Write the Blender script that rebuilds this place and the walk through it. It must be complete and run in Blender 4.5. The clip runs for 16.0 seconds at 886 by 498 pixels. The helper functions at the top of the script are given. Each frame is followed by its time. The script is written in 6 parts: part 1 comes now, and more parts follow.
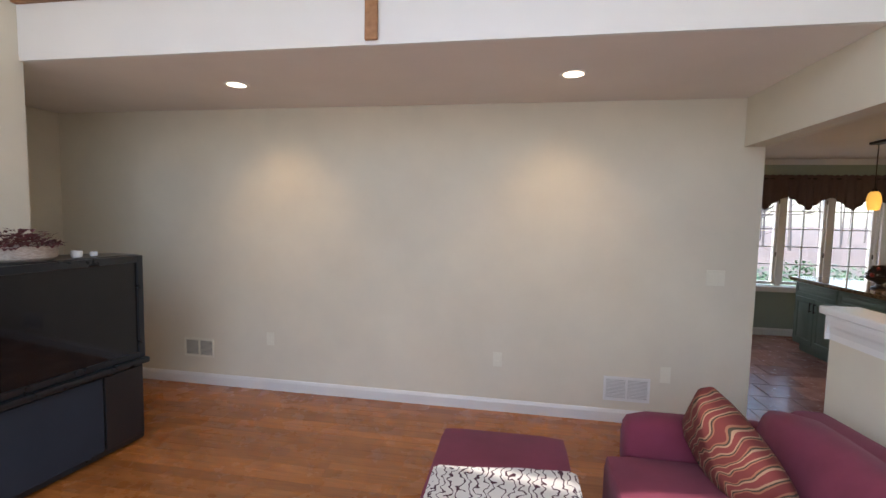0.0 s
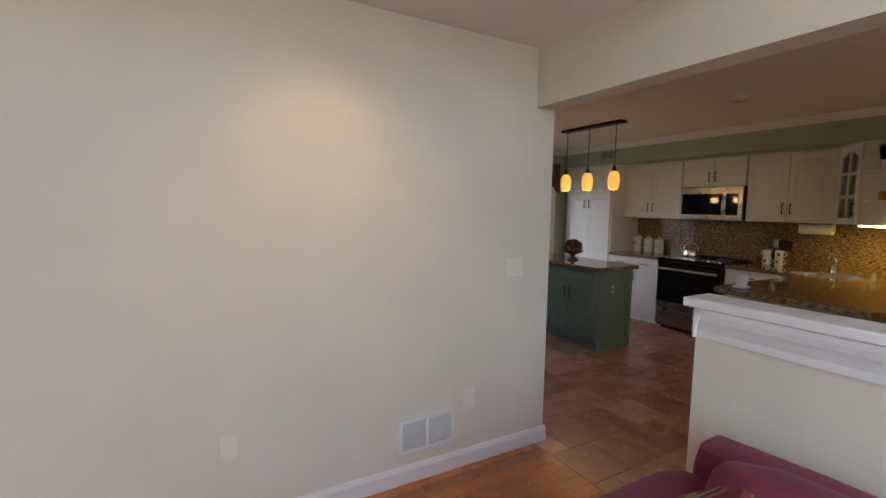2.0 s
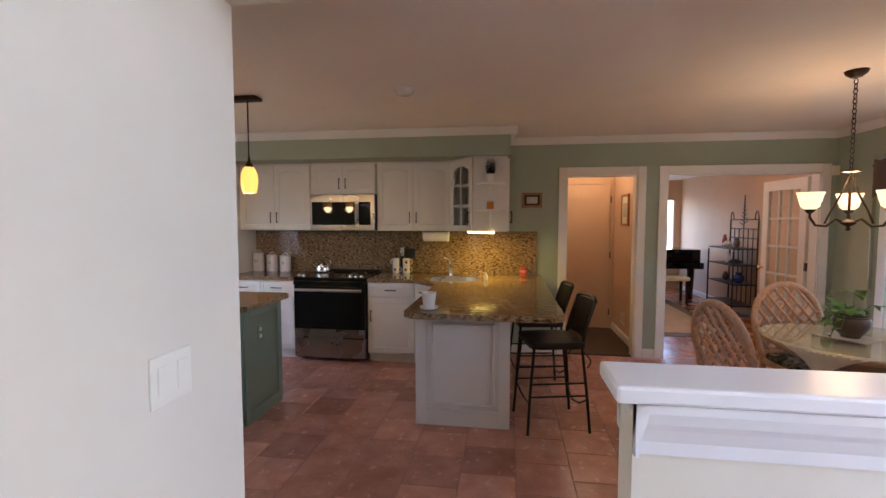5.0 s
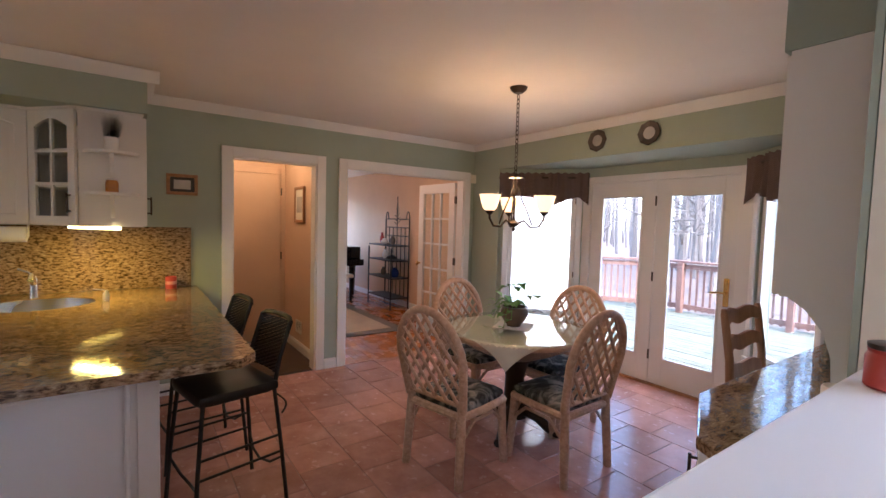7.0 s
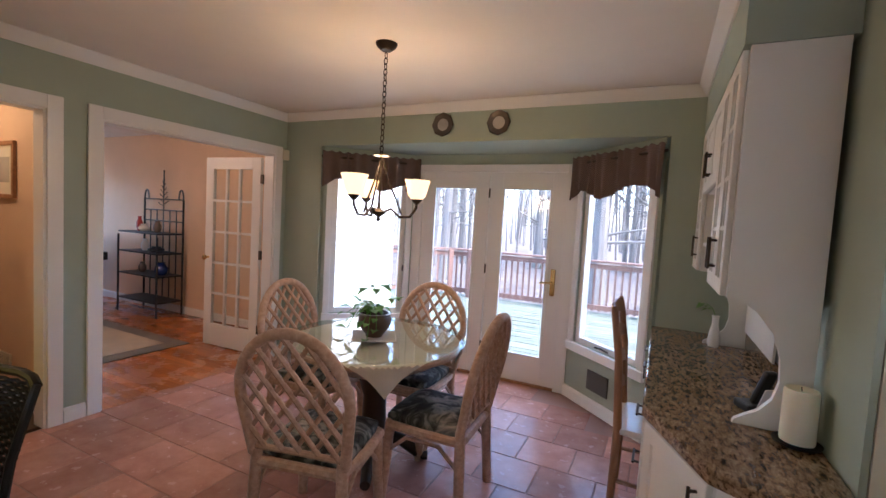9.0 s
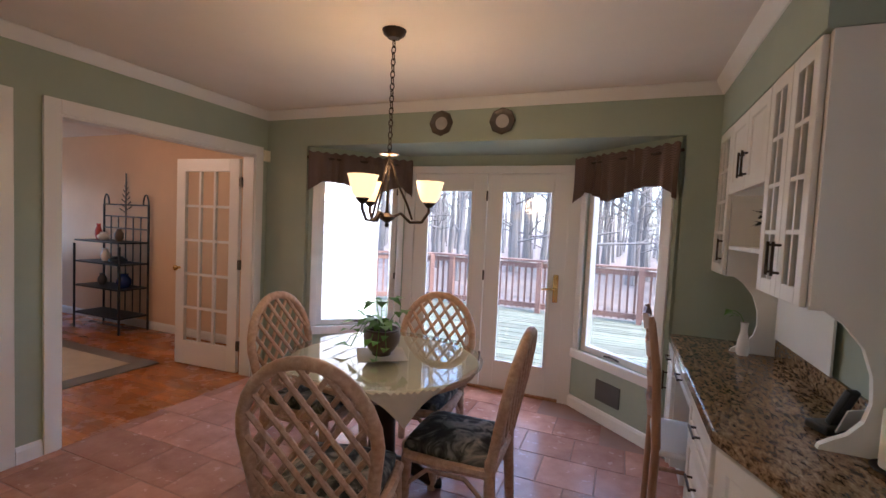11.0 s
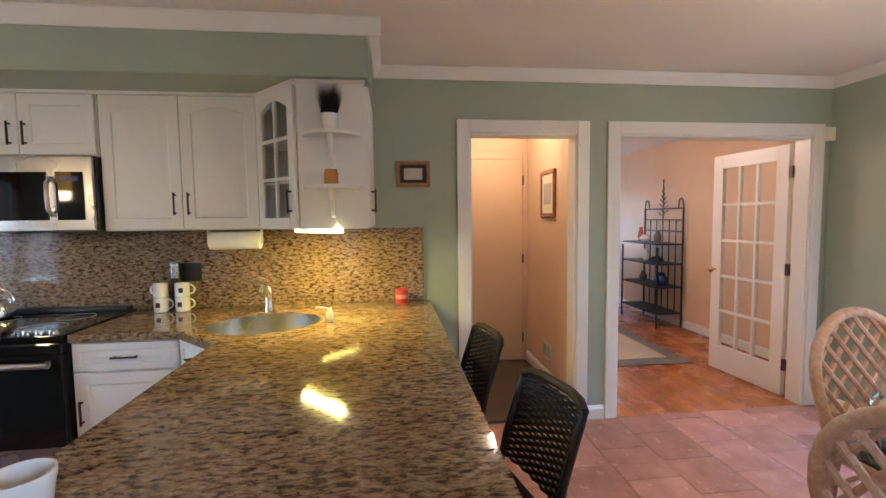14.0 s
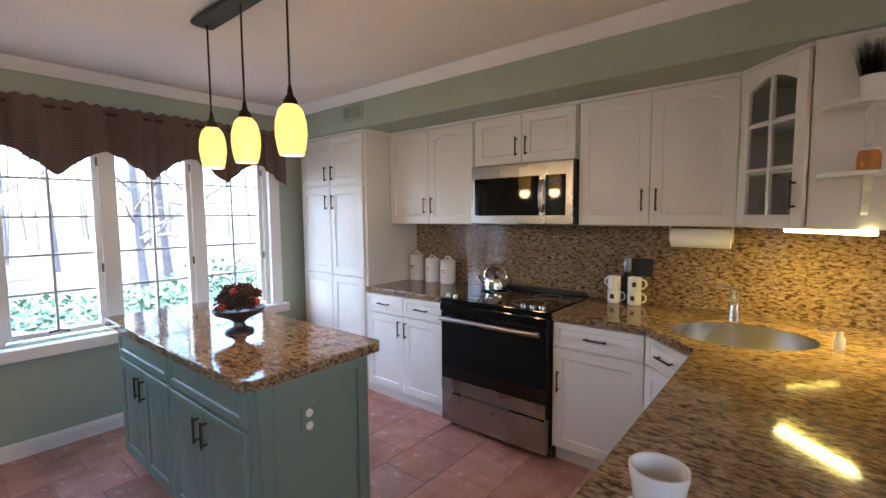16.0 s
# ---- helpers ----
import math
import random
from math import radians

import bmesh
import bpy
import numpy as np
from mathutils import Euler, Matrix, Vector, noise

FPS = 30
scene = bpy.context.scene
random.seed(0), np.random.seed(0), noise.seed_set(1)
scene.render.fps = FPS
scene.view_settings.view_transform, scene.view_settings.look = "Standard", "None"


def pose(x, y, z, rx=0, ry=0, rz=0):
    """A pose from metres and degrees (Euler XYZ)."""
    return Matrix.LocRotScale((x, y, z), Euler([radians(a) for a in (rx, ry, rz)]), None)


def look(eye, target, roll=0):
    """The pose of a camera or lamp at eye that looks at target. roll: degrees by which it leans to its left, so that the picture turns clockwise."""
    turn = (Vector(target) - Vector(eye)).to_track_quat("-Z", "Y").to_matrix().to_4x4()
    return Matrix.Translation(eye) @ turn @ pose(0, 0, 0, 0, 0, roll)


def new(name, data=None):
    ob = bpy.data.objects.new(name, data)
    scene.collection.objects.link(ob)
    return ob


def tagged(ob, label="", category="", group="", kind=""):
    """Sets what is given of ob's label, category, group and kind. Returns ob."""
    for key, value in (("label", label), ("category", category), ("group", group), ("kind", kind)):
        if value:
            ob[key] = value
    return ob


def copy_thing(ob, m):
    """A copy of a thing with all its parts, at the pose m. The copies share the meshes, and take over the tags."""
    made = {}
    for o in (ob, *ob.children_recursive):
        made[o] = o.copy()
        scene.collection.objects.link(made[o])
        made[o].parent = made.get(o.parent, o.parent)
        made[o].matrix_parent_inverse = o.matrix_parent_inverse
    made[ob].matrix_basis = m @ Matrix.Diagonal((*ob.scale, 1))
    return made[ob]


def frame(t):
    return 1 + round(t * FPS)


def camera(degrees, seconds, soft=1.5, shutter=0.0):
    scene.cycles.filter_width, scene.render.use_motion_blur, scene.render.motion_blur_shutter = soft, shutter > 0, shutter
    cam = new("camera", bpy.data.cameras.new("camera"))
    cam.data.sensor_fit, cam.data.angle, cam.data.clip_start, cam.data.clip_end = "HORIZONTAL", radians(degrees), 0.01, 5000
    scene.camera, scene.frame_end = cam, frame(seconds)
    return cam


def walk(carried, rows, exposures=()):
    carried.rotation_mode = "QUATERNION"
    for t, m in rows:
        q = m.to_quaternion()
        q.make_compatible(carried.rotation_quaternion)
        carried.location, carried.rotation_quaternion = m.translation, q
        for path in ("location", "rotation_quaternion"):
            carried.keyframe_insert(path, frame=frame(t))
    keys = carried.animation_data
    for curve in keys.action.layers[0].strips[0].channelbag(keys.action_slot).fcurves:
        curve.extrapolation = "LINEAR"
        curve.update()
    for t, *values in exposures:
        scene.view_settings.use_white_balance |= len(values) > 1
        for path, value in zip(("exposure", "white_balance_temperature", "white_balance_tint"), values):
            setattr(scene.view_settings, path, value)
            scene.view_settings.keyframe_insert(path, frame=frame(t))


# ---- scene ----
cam = camera(89.9, 16.0)
PATH = [
    (0, (-0.075, -0.191, 1.565), (-0.408, 1.776, 1.42), 1.2),
    (0.5, (-0.049, 0.184, 1.564), (-0.103, 2.177, 1.403), 0.8),
    (1, (-0.129, 0.569, 1.53), (0.116, 2.547, 1.365), 1.3),
    (1.5, (-0.213, 0.916, 1.523), (0.379, 2.818, 1.353), 1.1),
    (2, (-0.319, 1.253, 1.504), (0.663, 2.986, 1.319), 1.0),
    (2.5, (-0.437, 1.538, 1.513), (0.894, 3.02, 1.326), 0.5),
    (3, (-0.397, 1.828, 1.498), (1.15, 3.081, 1.303), -0.1),
    (3.5, (-0.288, 2.107, 1.486), (1.453, 3.074, 1.3), 0.6),
    (3.7, (-0.21, 2.207, 1.484), (1.609, 3.021, 1.313), 0.8),
    (5.8, (0.885, 2.632, 1.524), (2.876, 2.494, 1.396), 0.4),
    (6, (0.975, 2.626, 1.522), (2.945, 2.303, 1.394), 0.8),
    (6.5, (1.142, 2.65, 1.526), (2.977, 1.863, 1.412), 1.3),
    (7, (1.334, 2.643, 1.495), (2.971, 1.5, 1.38), 1.6),
    (7.5, (1.525, 2.643, 1.498), (2.961, 1.256, 1.376), 2.3),
    (8, (1.732, 2.637, 1.494), (3.069, 1.156, 1.347), 2.1),
    (8.5, (1.973, 2.577, 1.474), (3.14, 0.959, 1.324), 2.6),
    (9, (2.157, 2.57, 1.482), (3.034, 0.777, 1.353), 3.3),
    (9.2, (2.219, 2.591, 1.489), (2.943, 0.731, 1.369), 3.2),
    (11.3, (2.51, 2.426, 1.473), (3.279, 0.583, 1.373), 2.4),
    (11.5, (2.538, 2.402, 1.466), (3.438, 0.619, 1.368), 1.9),
    (12, (2.661, 2.344, 1.468), (3.805, 0.707, 1.358), 0.7),
    (12.5, (2.728, 2.309, 1.457), (4.204, 0.962, 1.366), -0.8),
    (13, (2.718, 2.303, 1.436), (4.502, 1.403, 1.338), -0.5),
    (13.5, (2.671, 2.357, 1.465), (4.594, 1.824, 1.343), -0.7),
    (14, (2.629, 2.455, 1.463), (4.612, 2.229, 1.323), -0.7),
    (14.5, (2.595, 2.532, 1.484), (4.582, 2.699, 1.327), 0.1),
    (15, (2.62, 2.6, 1.465), (4.517, 3.217, 1.313), -0.5),
    (15.5, (2.647, 2.74, 1.451), (4.369, 3.748, 1.317), 0.3),
    (16, (2.61, 2.924, 1.488), (4.151, 4.189, 1.332), -0.5),
]
walk(cam, [(t, look(eye, target, roll)) for t, eye, target, roll in PATH], [(0.0, 1.42, 6350, 14), (1.5, 1.38, 6300, 13), (3.0, 1.5, 6100, 13), (3.5, 1.65, 6000, 13), (6.0, 2.5, 5650, 20), (7.5, 2.38, 5550, 17), (9.0, 2.35, 5350, 14), (11.5, 2.05, 5650, 16), (12.5, 2.12, 5250, 11), (13.5, 2.7, 5200, 13), (14.5, 3.32, 4900, 2), (15.5, 3.1, 5300, 12), (16.0, 2.75, 5400, 13)])

# ---- world and sun ----
world = bpy.data.worlds.new("sky")
scene.world = world
world.use_nodes = True
wn = world.node_tree.nodes
sky = wn.new("ShaderNodeTexSky")
sky.sky_type, sky.sun_disc = "NISHITA", False
sky.sun_elevation, sky.sun_rotation = radians(46), radians(-81)
sky.air_density, sky.dust_density = 1.0, 2.0
wn["Background"].inputs["Strength"].default_value = 0.40
world.node_tree.links.new(sky.outputs[0], wn["Background"].inputs["Color"])
sun = new("sun", bpy.data.lights.new("sun", "SUN"))
sun.data.energy, sun.data.angle, sun.data.color = 1.7, radians(0.6), (1.0, 0.93, 0.84)
sun.matrix_world = look((-9.0, 1.5, 9.5), (0, 0, 0))


def lamp(name, kind, energy, colour, place, size=0.1, target=None, size_y=None):
    data = bpy.data.lights.new(name, kind)
    data.energy, data.color = energy, colour
    if kind == "AREA":
        data.size = size
        if size_y:
            data.shape, data.size_y = "RECTANGLE", size_y
    elif kind == "SPOT":
        data.shadow_soft_size, data.spot_size, data.spot_blend = size, radians(95), 0.9
    else:
        data.shadow_soft_size = size
    ob = new(name, data)
    ob.matrix_world = look(place, target) if target else Matrix.Translation(place)
    return ob


WARM = (1.0, 0.62, 0.28)
lamp("living_window_light", "AREA", 19, (0.86, 0.93, 1.0), (-0.7, -1.19, 2.05), 3.5, (-0.7, 3.0, 2.05), 2.6)
lamp("chandelier_light", "POINT", 3.4, WARM, (3.62, 0.445, 1.78), 0.10)
for k, py in enumerate((5.23, 4.895, 4.53)):
    lamp("pendant_light", "POINT", 0.9, WARM, (3.62, py, 1.70), 0.05)
for k, rx in enumerate((-1.92, 0.30)):
    lamp("downlight", "SPOT", 5.5, (1.0, 0.68, 0.38), (rx - 0.1, 2.72, 2.425), 0.05, (rx - 0.1, 3.2, 1.3))
lamp("under_cabinet_light", "AREA", 1.7, (1.0, 0.67, 0.09), (5.13, 2.86, 1.386), 0.04, None, 0.36).rotation_euler[2] = radians(-47)
lamp("office_light", "POINT", 4.0, (1.0, 0.64, 0.42), (7.2, 0.6, 2.25), 0.12)
lamp("vestibule_light", "POINT", 2.2, (1.0, 0.66, 0.36), (6.35, 1.6, 2.3), 0.02)
lamp("office_window_light", "AREA", 1.5, (0.9, 0.95, 1.0), (11.24, -0.33, 1.375), 1.6, (8.0, -0.33, 1.375), 1.2)


# ---- materials ----
def material(name, colour, rough=0.5, metal=0.0, build=None, **more):
    m = bpy.data.materials.new(name)
    m.use_nodes = True
    b = m.node_tree.nodes["Principled BSDF"]
    b.inputs["Base Color"].default_value = (*colour, 1)
    b.inputs["Roughness"].default_value = rough
    b.inputs["Metallic"].default_value = metal
    for key, value in more.items():
        b.inputs[key.replace("_", " ")].default_value = value
    if build:
        build(m.node_tree, b)
    return m


def node(tree, kind, **values):
    n = tree.nodes.new(kind)
    for key, value in values.items():
        n.inputs[key.replace("_", " ")].default_value = value
    return n


def coords(tree, scale=(1, 1, 1), rot=(0, 0, 0)):
    geo = tree.nodes.new("ShaderNodeNewGeometry")
    mp = tree.nodes.new("ShaderNodeMapping")
    mp.inputs["Scale"].default_value, mp.inputs["Rotation"].default_value = scale, rot
    tree.links.new(geo.outputs["Position"], mp.inputs["Vector"])
    return mp.outputs[0]


def noise_tex(tree, scale, detail=4.0, rough=0.6, stretch=(1, 1, 1), rot=(0, 0, 0)):
    n = node(tree, "ShaderNodeTexNoise", Scale=scale, Detail=detail, Roughness=rough)
    tree.links.new(coords(tree, stretch, rot), n.inputs["Vector"])
    return n.outputs["Fac"]


def ramp(tree, fac, stops):
    r = tree.nodes.new("ShaderNodeValToRGB")
    while len(r.color_ramp.elements) < len(stops):
        r.color_ramp.elements.new(0.5)
    for e, (p, c) in zip(r.color_ramp.elements, stops):
        e.position, e.color = p, (*c, 1)
    tree.links.new(fac, r.inputs[0])
    return r.outputs[0]


def mix(tree, fac, a, b, kind="MIX"):
    n = tree.nodes.new("ShaderNodeMix")
    n.data_type, n.blend_type = "RGBA", kind
    for sock, v in ((n.inputs[0], fac), (n.inputs[6], a), (n.inputs[7], b)):
        if isinstance(v, bpy.types.NodeSocket):
            tree.links.new(v, sock)
        else:
            sock.default_value = v if isinstance(v, float) else (*v, 1)
    return n.outputs[2]


def bump(tree, b, height, strength=0.1, distance=0.002):
    n = node(tree, "ShaderNodeBump", Strength=strength, Distance=distance)
    tree.links.new(height, n.inputs["Height"])
    tree.links.new(n.outputs[0], b.inputs["Normal"])


def rough_by(tree, b, fac, lo, hi):
    r = node(tree, "ShaderNodeMapRange", To_Min=lo, To_Max=hi)
    tree.links.new(fac, r.inputs[0])
    tree.links.new(r.outputs[0], b.inputs["Roughness"])


def paint(name, c, rough=0.6, amount=0.05, grain=220.0, relief=0.08):
    """Roller-painted surface: faint blotches, orange-peel relief."""
    def build(t, b):
        d = tuple(v * (1 - amount) for v in c)
        u = tuple(min(1, v * (1 + amount)) for v in c)
        t.links.new(ramp(t, noise_tex(t, 1.7, 5), [(0.3, d), (0.7, u)]), b.inputs["Base Color"])
        f = noise_tex(t, grain, 2)
        bump(t, b, f, relief, 0.001)
        rough_by(t, b, noise_tex(t, 9, 3), rough - 0.08, rough + 0.06)
    return material(name, c, rough, build=build)


def wood(name, dark, light, rough=0.35, stretch=(1, 12, 12), scale=3.0, by="", coat=0.0):
    """Grain along x (or the axis with the small stretch); by: vary piece by piece."""
    def build(t, b):
        col = ramp(t, noise_tex(t, scale, 6, 0.65, stretch), [(0.28, dark), (0.72, light)])
        if by == "object":
            info = t.nodes.new("ShaderNodeObjectInfo").outputs["Random"]
        elif by == "island":
            info = t.nodes.new("ShaderNodeNewGeometry").outputs["Random Per Island"]
        if by:
            col = mix(t, 0.75, col, ramp(t, info, [(0, (0.62, 0.55, 0.5)), (0.5, (0.9, 0.88, 0.86)), (1, (1.25, 1.2, 1.1))]), "MULTIPLY")
        t.links.new(col, b.inputs["Base Color"])
        bump(t, b, noise_tex(t, scale * 9, 3, 0.6, stretch), 0.08, 0.001)
        rough_by(t, b, noise_tex(t, 4, 4), rough - 0.08, rough + 0.1)
        b.inputs["Coat Weight"].default_value = coat
        b.inputs["Coat Roughness"].default_value = 0.2
    return material(name, light, rough, build=build)


def granite_build(t, b):
    """Brown granite: dark dashes lying along y, tan ground, sparse pale flecks."""
    n1 = node(t, "ShaderNodeTexNoise", Scale=62.0, Detail=5.0, Roughness=0.62, Distortion=0.5)
    t.links.new(coords(t, (1.25, 0.5, 1.25)), n1.inputs["Vector"])
    n2 = noise_tex(t, 6, 4, 0.6)
    n3 = noise_tex(t, 150, 3, 0.6, (1.2, 0.6, 1.2))
    base = ramp(t, n1.outputs["Fac"], [(0.34, (0.035, 0.02, 0.013)), (0.43, (0.12, 0.075, 0.04)), (0.49, (0.255, 0.17, 0.092)), (0.60, (0.34, 0.245, 0.145)), (0.74, (0.46, 0.37, 0.25))])
    col = mix(t, 0.7, base, ramp(t, n3, [(0.30, (0.55, 0.5, 0.46)), (0.48, (0.98, 0.98, 0.98)), (0.75, (1.18, 1.14, 1.06))]), "MULTIPLY")
    col = mix(t, 0.5, col, ramp(t, n2, [(0.35, (0.74, 0.70, 0.67)), (0.65, (1.08, 1.05, 1.0))]), "MULTIPLY")
    t.links.new(col, b.inputs["Base Color"])
    rough_by(t, b, n2, 0.04, 0.10)


def tile_build(t, b):
    info = t.nodes.new("ShaderNodeObjectInfo").outputs["Random"]
    col = ramp(t, noise_tex(t, 6, 5, 0.6), [(0.3, (0.44, 0.21, 0.155)), (0.7, (0.62, 0.345, 0.265))])
    col = mix(t, 0.8, col, ramp(t, info, [(0, (0.68, 0.62, 0.6)), (0.5, (0.95, 0.95, 0.95)), (1, (1.2, 1.15, 1.12))]), "MULTIPLY")
    t.links.new(col, b.inputs["Base Color"])
    rough_by(t, b, noise_tex(t, 14, 4), 0.16, 0.34)
    bump(t, b, noise_tex(t, 35, 4), 0.12, 0.002)


def brushed_build(t, b):
    bump(t, b, noise_tex(t, 60, 2, 0.5, (1, 0.05, 6)), 0.05, 0.001)
    rough_by(t, b, noise_tex(t, 3, 3), 0.22, 0.34)


def cloth(name, c, c2=None, scale=420.0, rough=0.95):
    def build(t, b):
        c1 = c2 or tuple(v * 0.8 for v in c)
        t.links.new(ramp(t, noise_tex(t, 5, 6), [(0.3, c1), (0.7, c)]), b.inputs["Base Color"])
        bump(t, b, noise_tex(t, scale, 2), 0.35, 0.002)
        b.inputs["Sheen Weight"].default_value = 0.06
    return material(name, c, rough, build=build)


def plaid_build(t, b):
    w1 = node(t, "ShaderNodeTexWave", Scale=38.0, Distortion=0.3)
    w2 = node(t, "ShaderNodeTexWave", Scale=38.0, Distortion=0.3)
    w1.bands_direction, w2.bands_direction = "DIAGONAL", "Z"
    for w in (w1, w2):
        t.links.new(coords(t), w.inputs["Vector"])
    col = mix(t, 0.5, ramp(t, w1.outputs["Fac"], [(0.3, (0.075, 0.045, 0.04)), (0.7, (0.24, 0.165, 0.13))]),
              ramp(t, w2.outputs["Fac"], [(0.3, (0.08, 0.055, 0.05)), (0.7, (0.16, 0.11, 0.09))]))
    t.links.new(col, b.inputs["Base Color"])
    bump(t, b, noise_tex(t, 300, 2), 0.3, 0.002)


def wave_build(t, b):
    w = node(t, "ShaderNodeTexWave", Scale=4.2, Distortion=5.0, Detail=1.0, Detail_Scale=1.6)
    w.bands_direction = "X"
    tc = t.nodes.new("ShaderNodeTexCoord")
    mp = t.nodes.new("ShaderNodeMapping")
    mp.inputs["Scale"].default_value = (1, 1, 1)
    t.links.new(tc.outputs["Object"], mp.inputs["Vector"])
    t.links.new(mp.outputs[0], w.inputs["Vector"])
    r = ramp(t, w.outputs["Fac"], [(0.0, (0.14, 0.025, 0.02)), (0.25, (0.24, 0.10, 0.055)), (0.45, (0.05, 0.035, 0.02)), (0.65, (0.30, 0.18, 0.11)), (0.85, (0.16, 0.03, 0.025))])
    r.node.color_ramp.interpolation = "CONSTANT"
    t.links.new(r, b.inputs["Base Color"])
    bump(t, b, noise_tex(t, 400, 2), 0.3, 0.002)


def floral_build(t, b):
    n = node(t, "ShaderNodeTexNoise", Scale=9.0, Detail=3.0, Roughness=0.55, Distortion=1.6)
    t.links.new(coords(t), n.inputs["Vector"])
    t.links.new(ramp(t, n.outputs["Fac"], [(0.38, (0.012, 0.014, 0.018)), (0.47, (0.06, 0.065, 0.06)), (0.55, (0.20, 0.20, 0.18)), (0.66, (0.36, 0.33, 0.28)), (0.75, (0.16, 0.08, 0.06))]), b.inputs["Base Color"])
    bump(t, b, noise_tex(t, 350, 2), 0.2, 0.002)


def pane_mat(name, tint=(0.97, 0.985, 0.98), power=5.0, top=0.5):
    """Thin window glass: clear, with the gloss of a pane."""
    m = bpy.data.materials.new(name)
    m.use_nodes = True
    t = m.node_tree
    t.nodes.clear()
    out = t.nodes.new("ShaderNodeOutputMaterial")
    mixer = t.nodes.new("ShaderNodeMixShader")
    lw = node(t, "ShaderNodeLayerWeight", Blend=0.5)
    pw = t.nodes.new("ShaderNodeMath")
    pw.operation = "POWER"
    pw.inputs[1].default_value = power
    t.links.new(lw.outputs["Facing"], pw.inputs[0])
    fr = node(t, "ShaderNodeMapRange", To_Min=0.04, To_Max=top)
    t.links.new(pw.outputs[0], fr.inputs[0])
    clear = t.nodes.new("ShaderNodeBsdfTransparent")
    clear.inputs[0].default_value = (*tint, 1)
    gloss = node(t, "ShaderNodeBsdfGlossy", Roughness=0.01)
    t.links.new(fr.outputs[0], mixer.inputs[0])
    t.links.new(clear.outputs[0], mixer.inputs[1])
    t.links.new(gloss.outputs[0], mixer.inputs[2])
    t.links.new(mixer.outputs[0], out.inputs[0])
    return m


def glow(name, colour, strength):
    m = material(name, colour, 0.4)
    b = m.node_tree.nodes["Principled BSDF"]
    b.inputs["Emission Color"].default_value = (*colour, 1)
    b.inputs["Emission Strength"].default_value = strength
    return m


CREAM = paint("cream_wall_paint", (0.73, 0.68, 0.55), 0.7)
SAGE = paint("sage_wall_paint", (0.36, 0.42, 0.335), 0.65)
PEACH = paint("peach_wall_paint", (0.70, 0.50, 0.33), 0.7)
CEIL = paint("ceiling_paint", (0.82, 0.77, 0.71), 0.85, 0.03, 160.0, 0.15)
WHITE = paint("white_trim_paint", (0.80, 0.79, 0.76), 0.32, 0.02, 90.0, 0.04)
CAB = paint("white_cabinet_paint", (0.80, 0.78, 0.72), 0.38, 0.025, 120.0, 0.04)
GREENCAB = paint("green_cabinet_paint", (0.165, 0.215, 0.163), 0.4, 0.08, 120.0, 0.05)
OAK = wood("oak_floor", (0.34, 0.105, 0.022), (0.56, 0.205, 0.05), 0.26, (1.2, 14, 14), 3.0, "object", 0.3)
OAK2 = wood("oak_floor_far", (0.34, 0.105, 0.022), (0.56, 0.205, 0.05), 0.26, (1.2, 14, 14), 3.0, "island", 0.3)
GRANITE = material("granite", (0.3, 0.22, 0.14), 0.1, build=granite_build)
TILE = material("terracotta_tile", (0.33, 0.15, 0.1), 0.3, build=tile_build)
GROUT = paint("grout", (0.32, 0.19, 0.145), 0.9, 0.1, 90.0, 0.3)
STEEL = material("stainless_steel", (0.42, 0.41, 0.40), 0.28, 1.0, brushed_build)
SINKSTEEL = material("sink_steel", (0.50, 0.49, 0.47), 0.3, 1.0, brushed_build)
CHROME = material("chrome", (0.8, 0.8, 0.8), 0.08, 1.0)
BRASS = material("brass", (0.72, 0.48, 0.18), 0.25, 1.0)
BRONZE = material("dark_bronze", (0.055, 0.04, 0.03), 0.42, 0.8)
PEWTER = material("pewter", (0.11, 0.095, 0.08), 0.38, 0.9)
IRON = material("black_iron", (0.012, 0.012, 0.012), 0.45, 0.3)
BLACKGLASS = material("black_glass", (0.006, 0.006, 0.007), 0.05)
BLACKPLASTIC = material("black_plastic", (0.015, 0.016, 0.018), 0.4)
TVCASE = paint("dark_tv_case", (0.012, 0.015, 0.018), 0.3, 0.15, 300.0, 0.1)
TVCLOTH = cloth("speaker_cloth", (0.022, 0.028, 0.042))
MAROON = cloth("maroon_fabric", (0.22, 0.034, 0.066), (0.165, 0.025, 0.048))
CUSHION = material("striped_cushion_fabric", (0.3, 0.12, 0.08), 0.95, build=wave_build)
PLAID = material("plaid_fabric", (0.2, 0.14, 0.11), 0.95, build=plaid_build)
FLORAL = material("dark_floral_fabric", (0.1, 0.1, 0.1), 0.9, build=floral_build)
LACE = cloth("ecru_lace", (0.64, 0.58, 0.47), (0.54, 0.48, 0.38))
RATTAN = wood("whitewashed_rattan", (0.37, 0.215, 0.13), (0.63, 0.43, 0.295), 0.45, (5, 5, 5), 8.0)


def woven_build(t, b):
    w1 = node(t, "ShaderNodeTexWave", Scale=34.0, Distortion=0.2)
    w2 = node(t, "ShaderNodeTexWave", Scale=34.0, Distortion=0.2)
    w1.bands_direction, w2.bands_direction = "DIAGONAL", "Z"
    for w in (w1, w2):
        t.links.new(coords(t), w.inputs["Vector"])
    h = mix(t, 0.5, w1.outputs["Color"], w2.outputs["Color"], "MULTIPLY")
    t.links.new(ramp(t, h, [(0.1, (0.16, 0.085, 0.05)), (0.6, (0.62, 0.43, 0.30))]), b.inputs["Base Color"])
    bump(t, b, h, 0.6, 0.004)


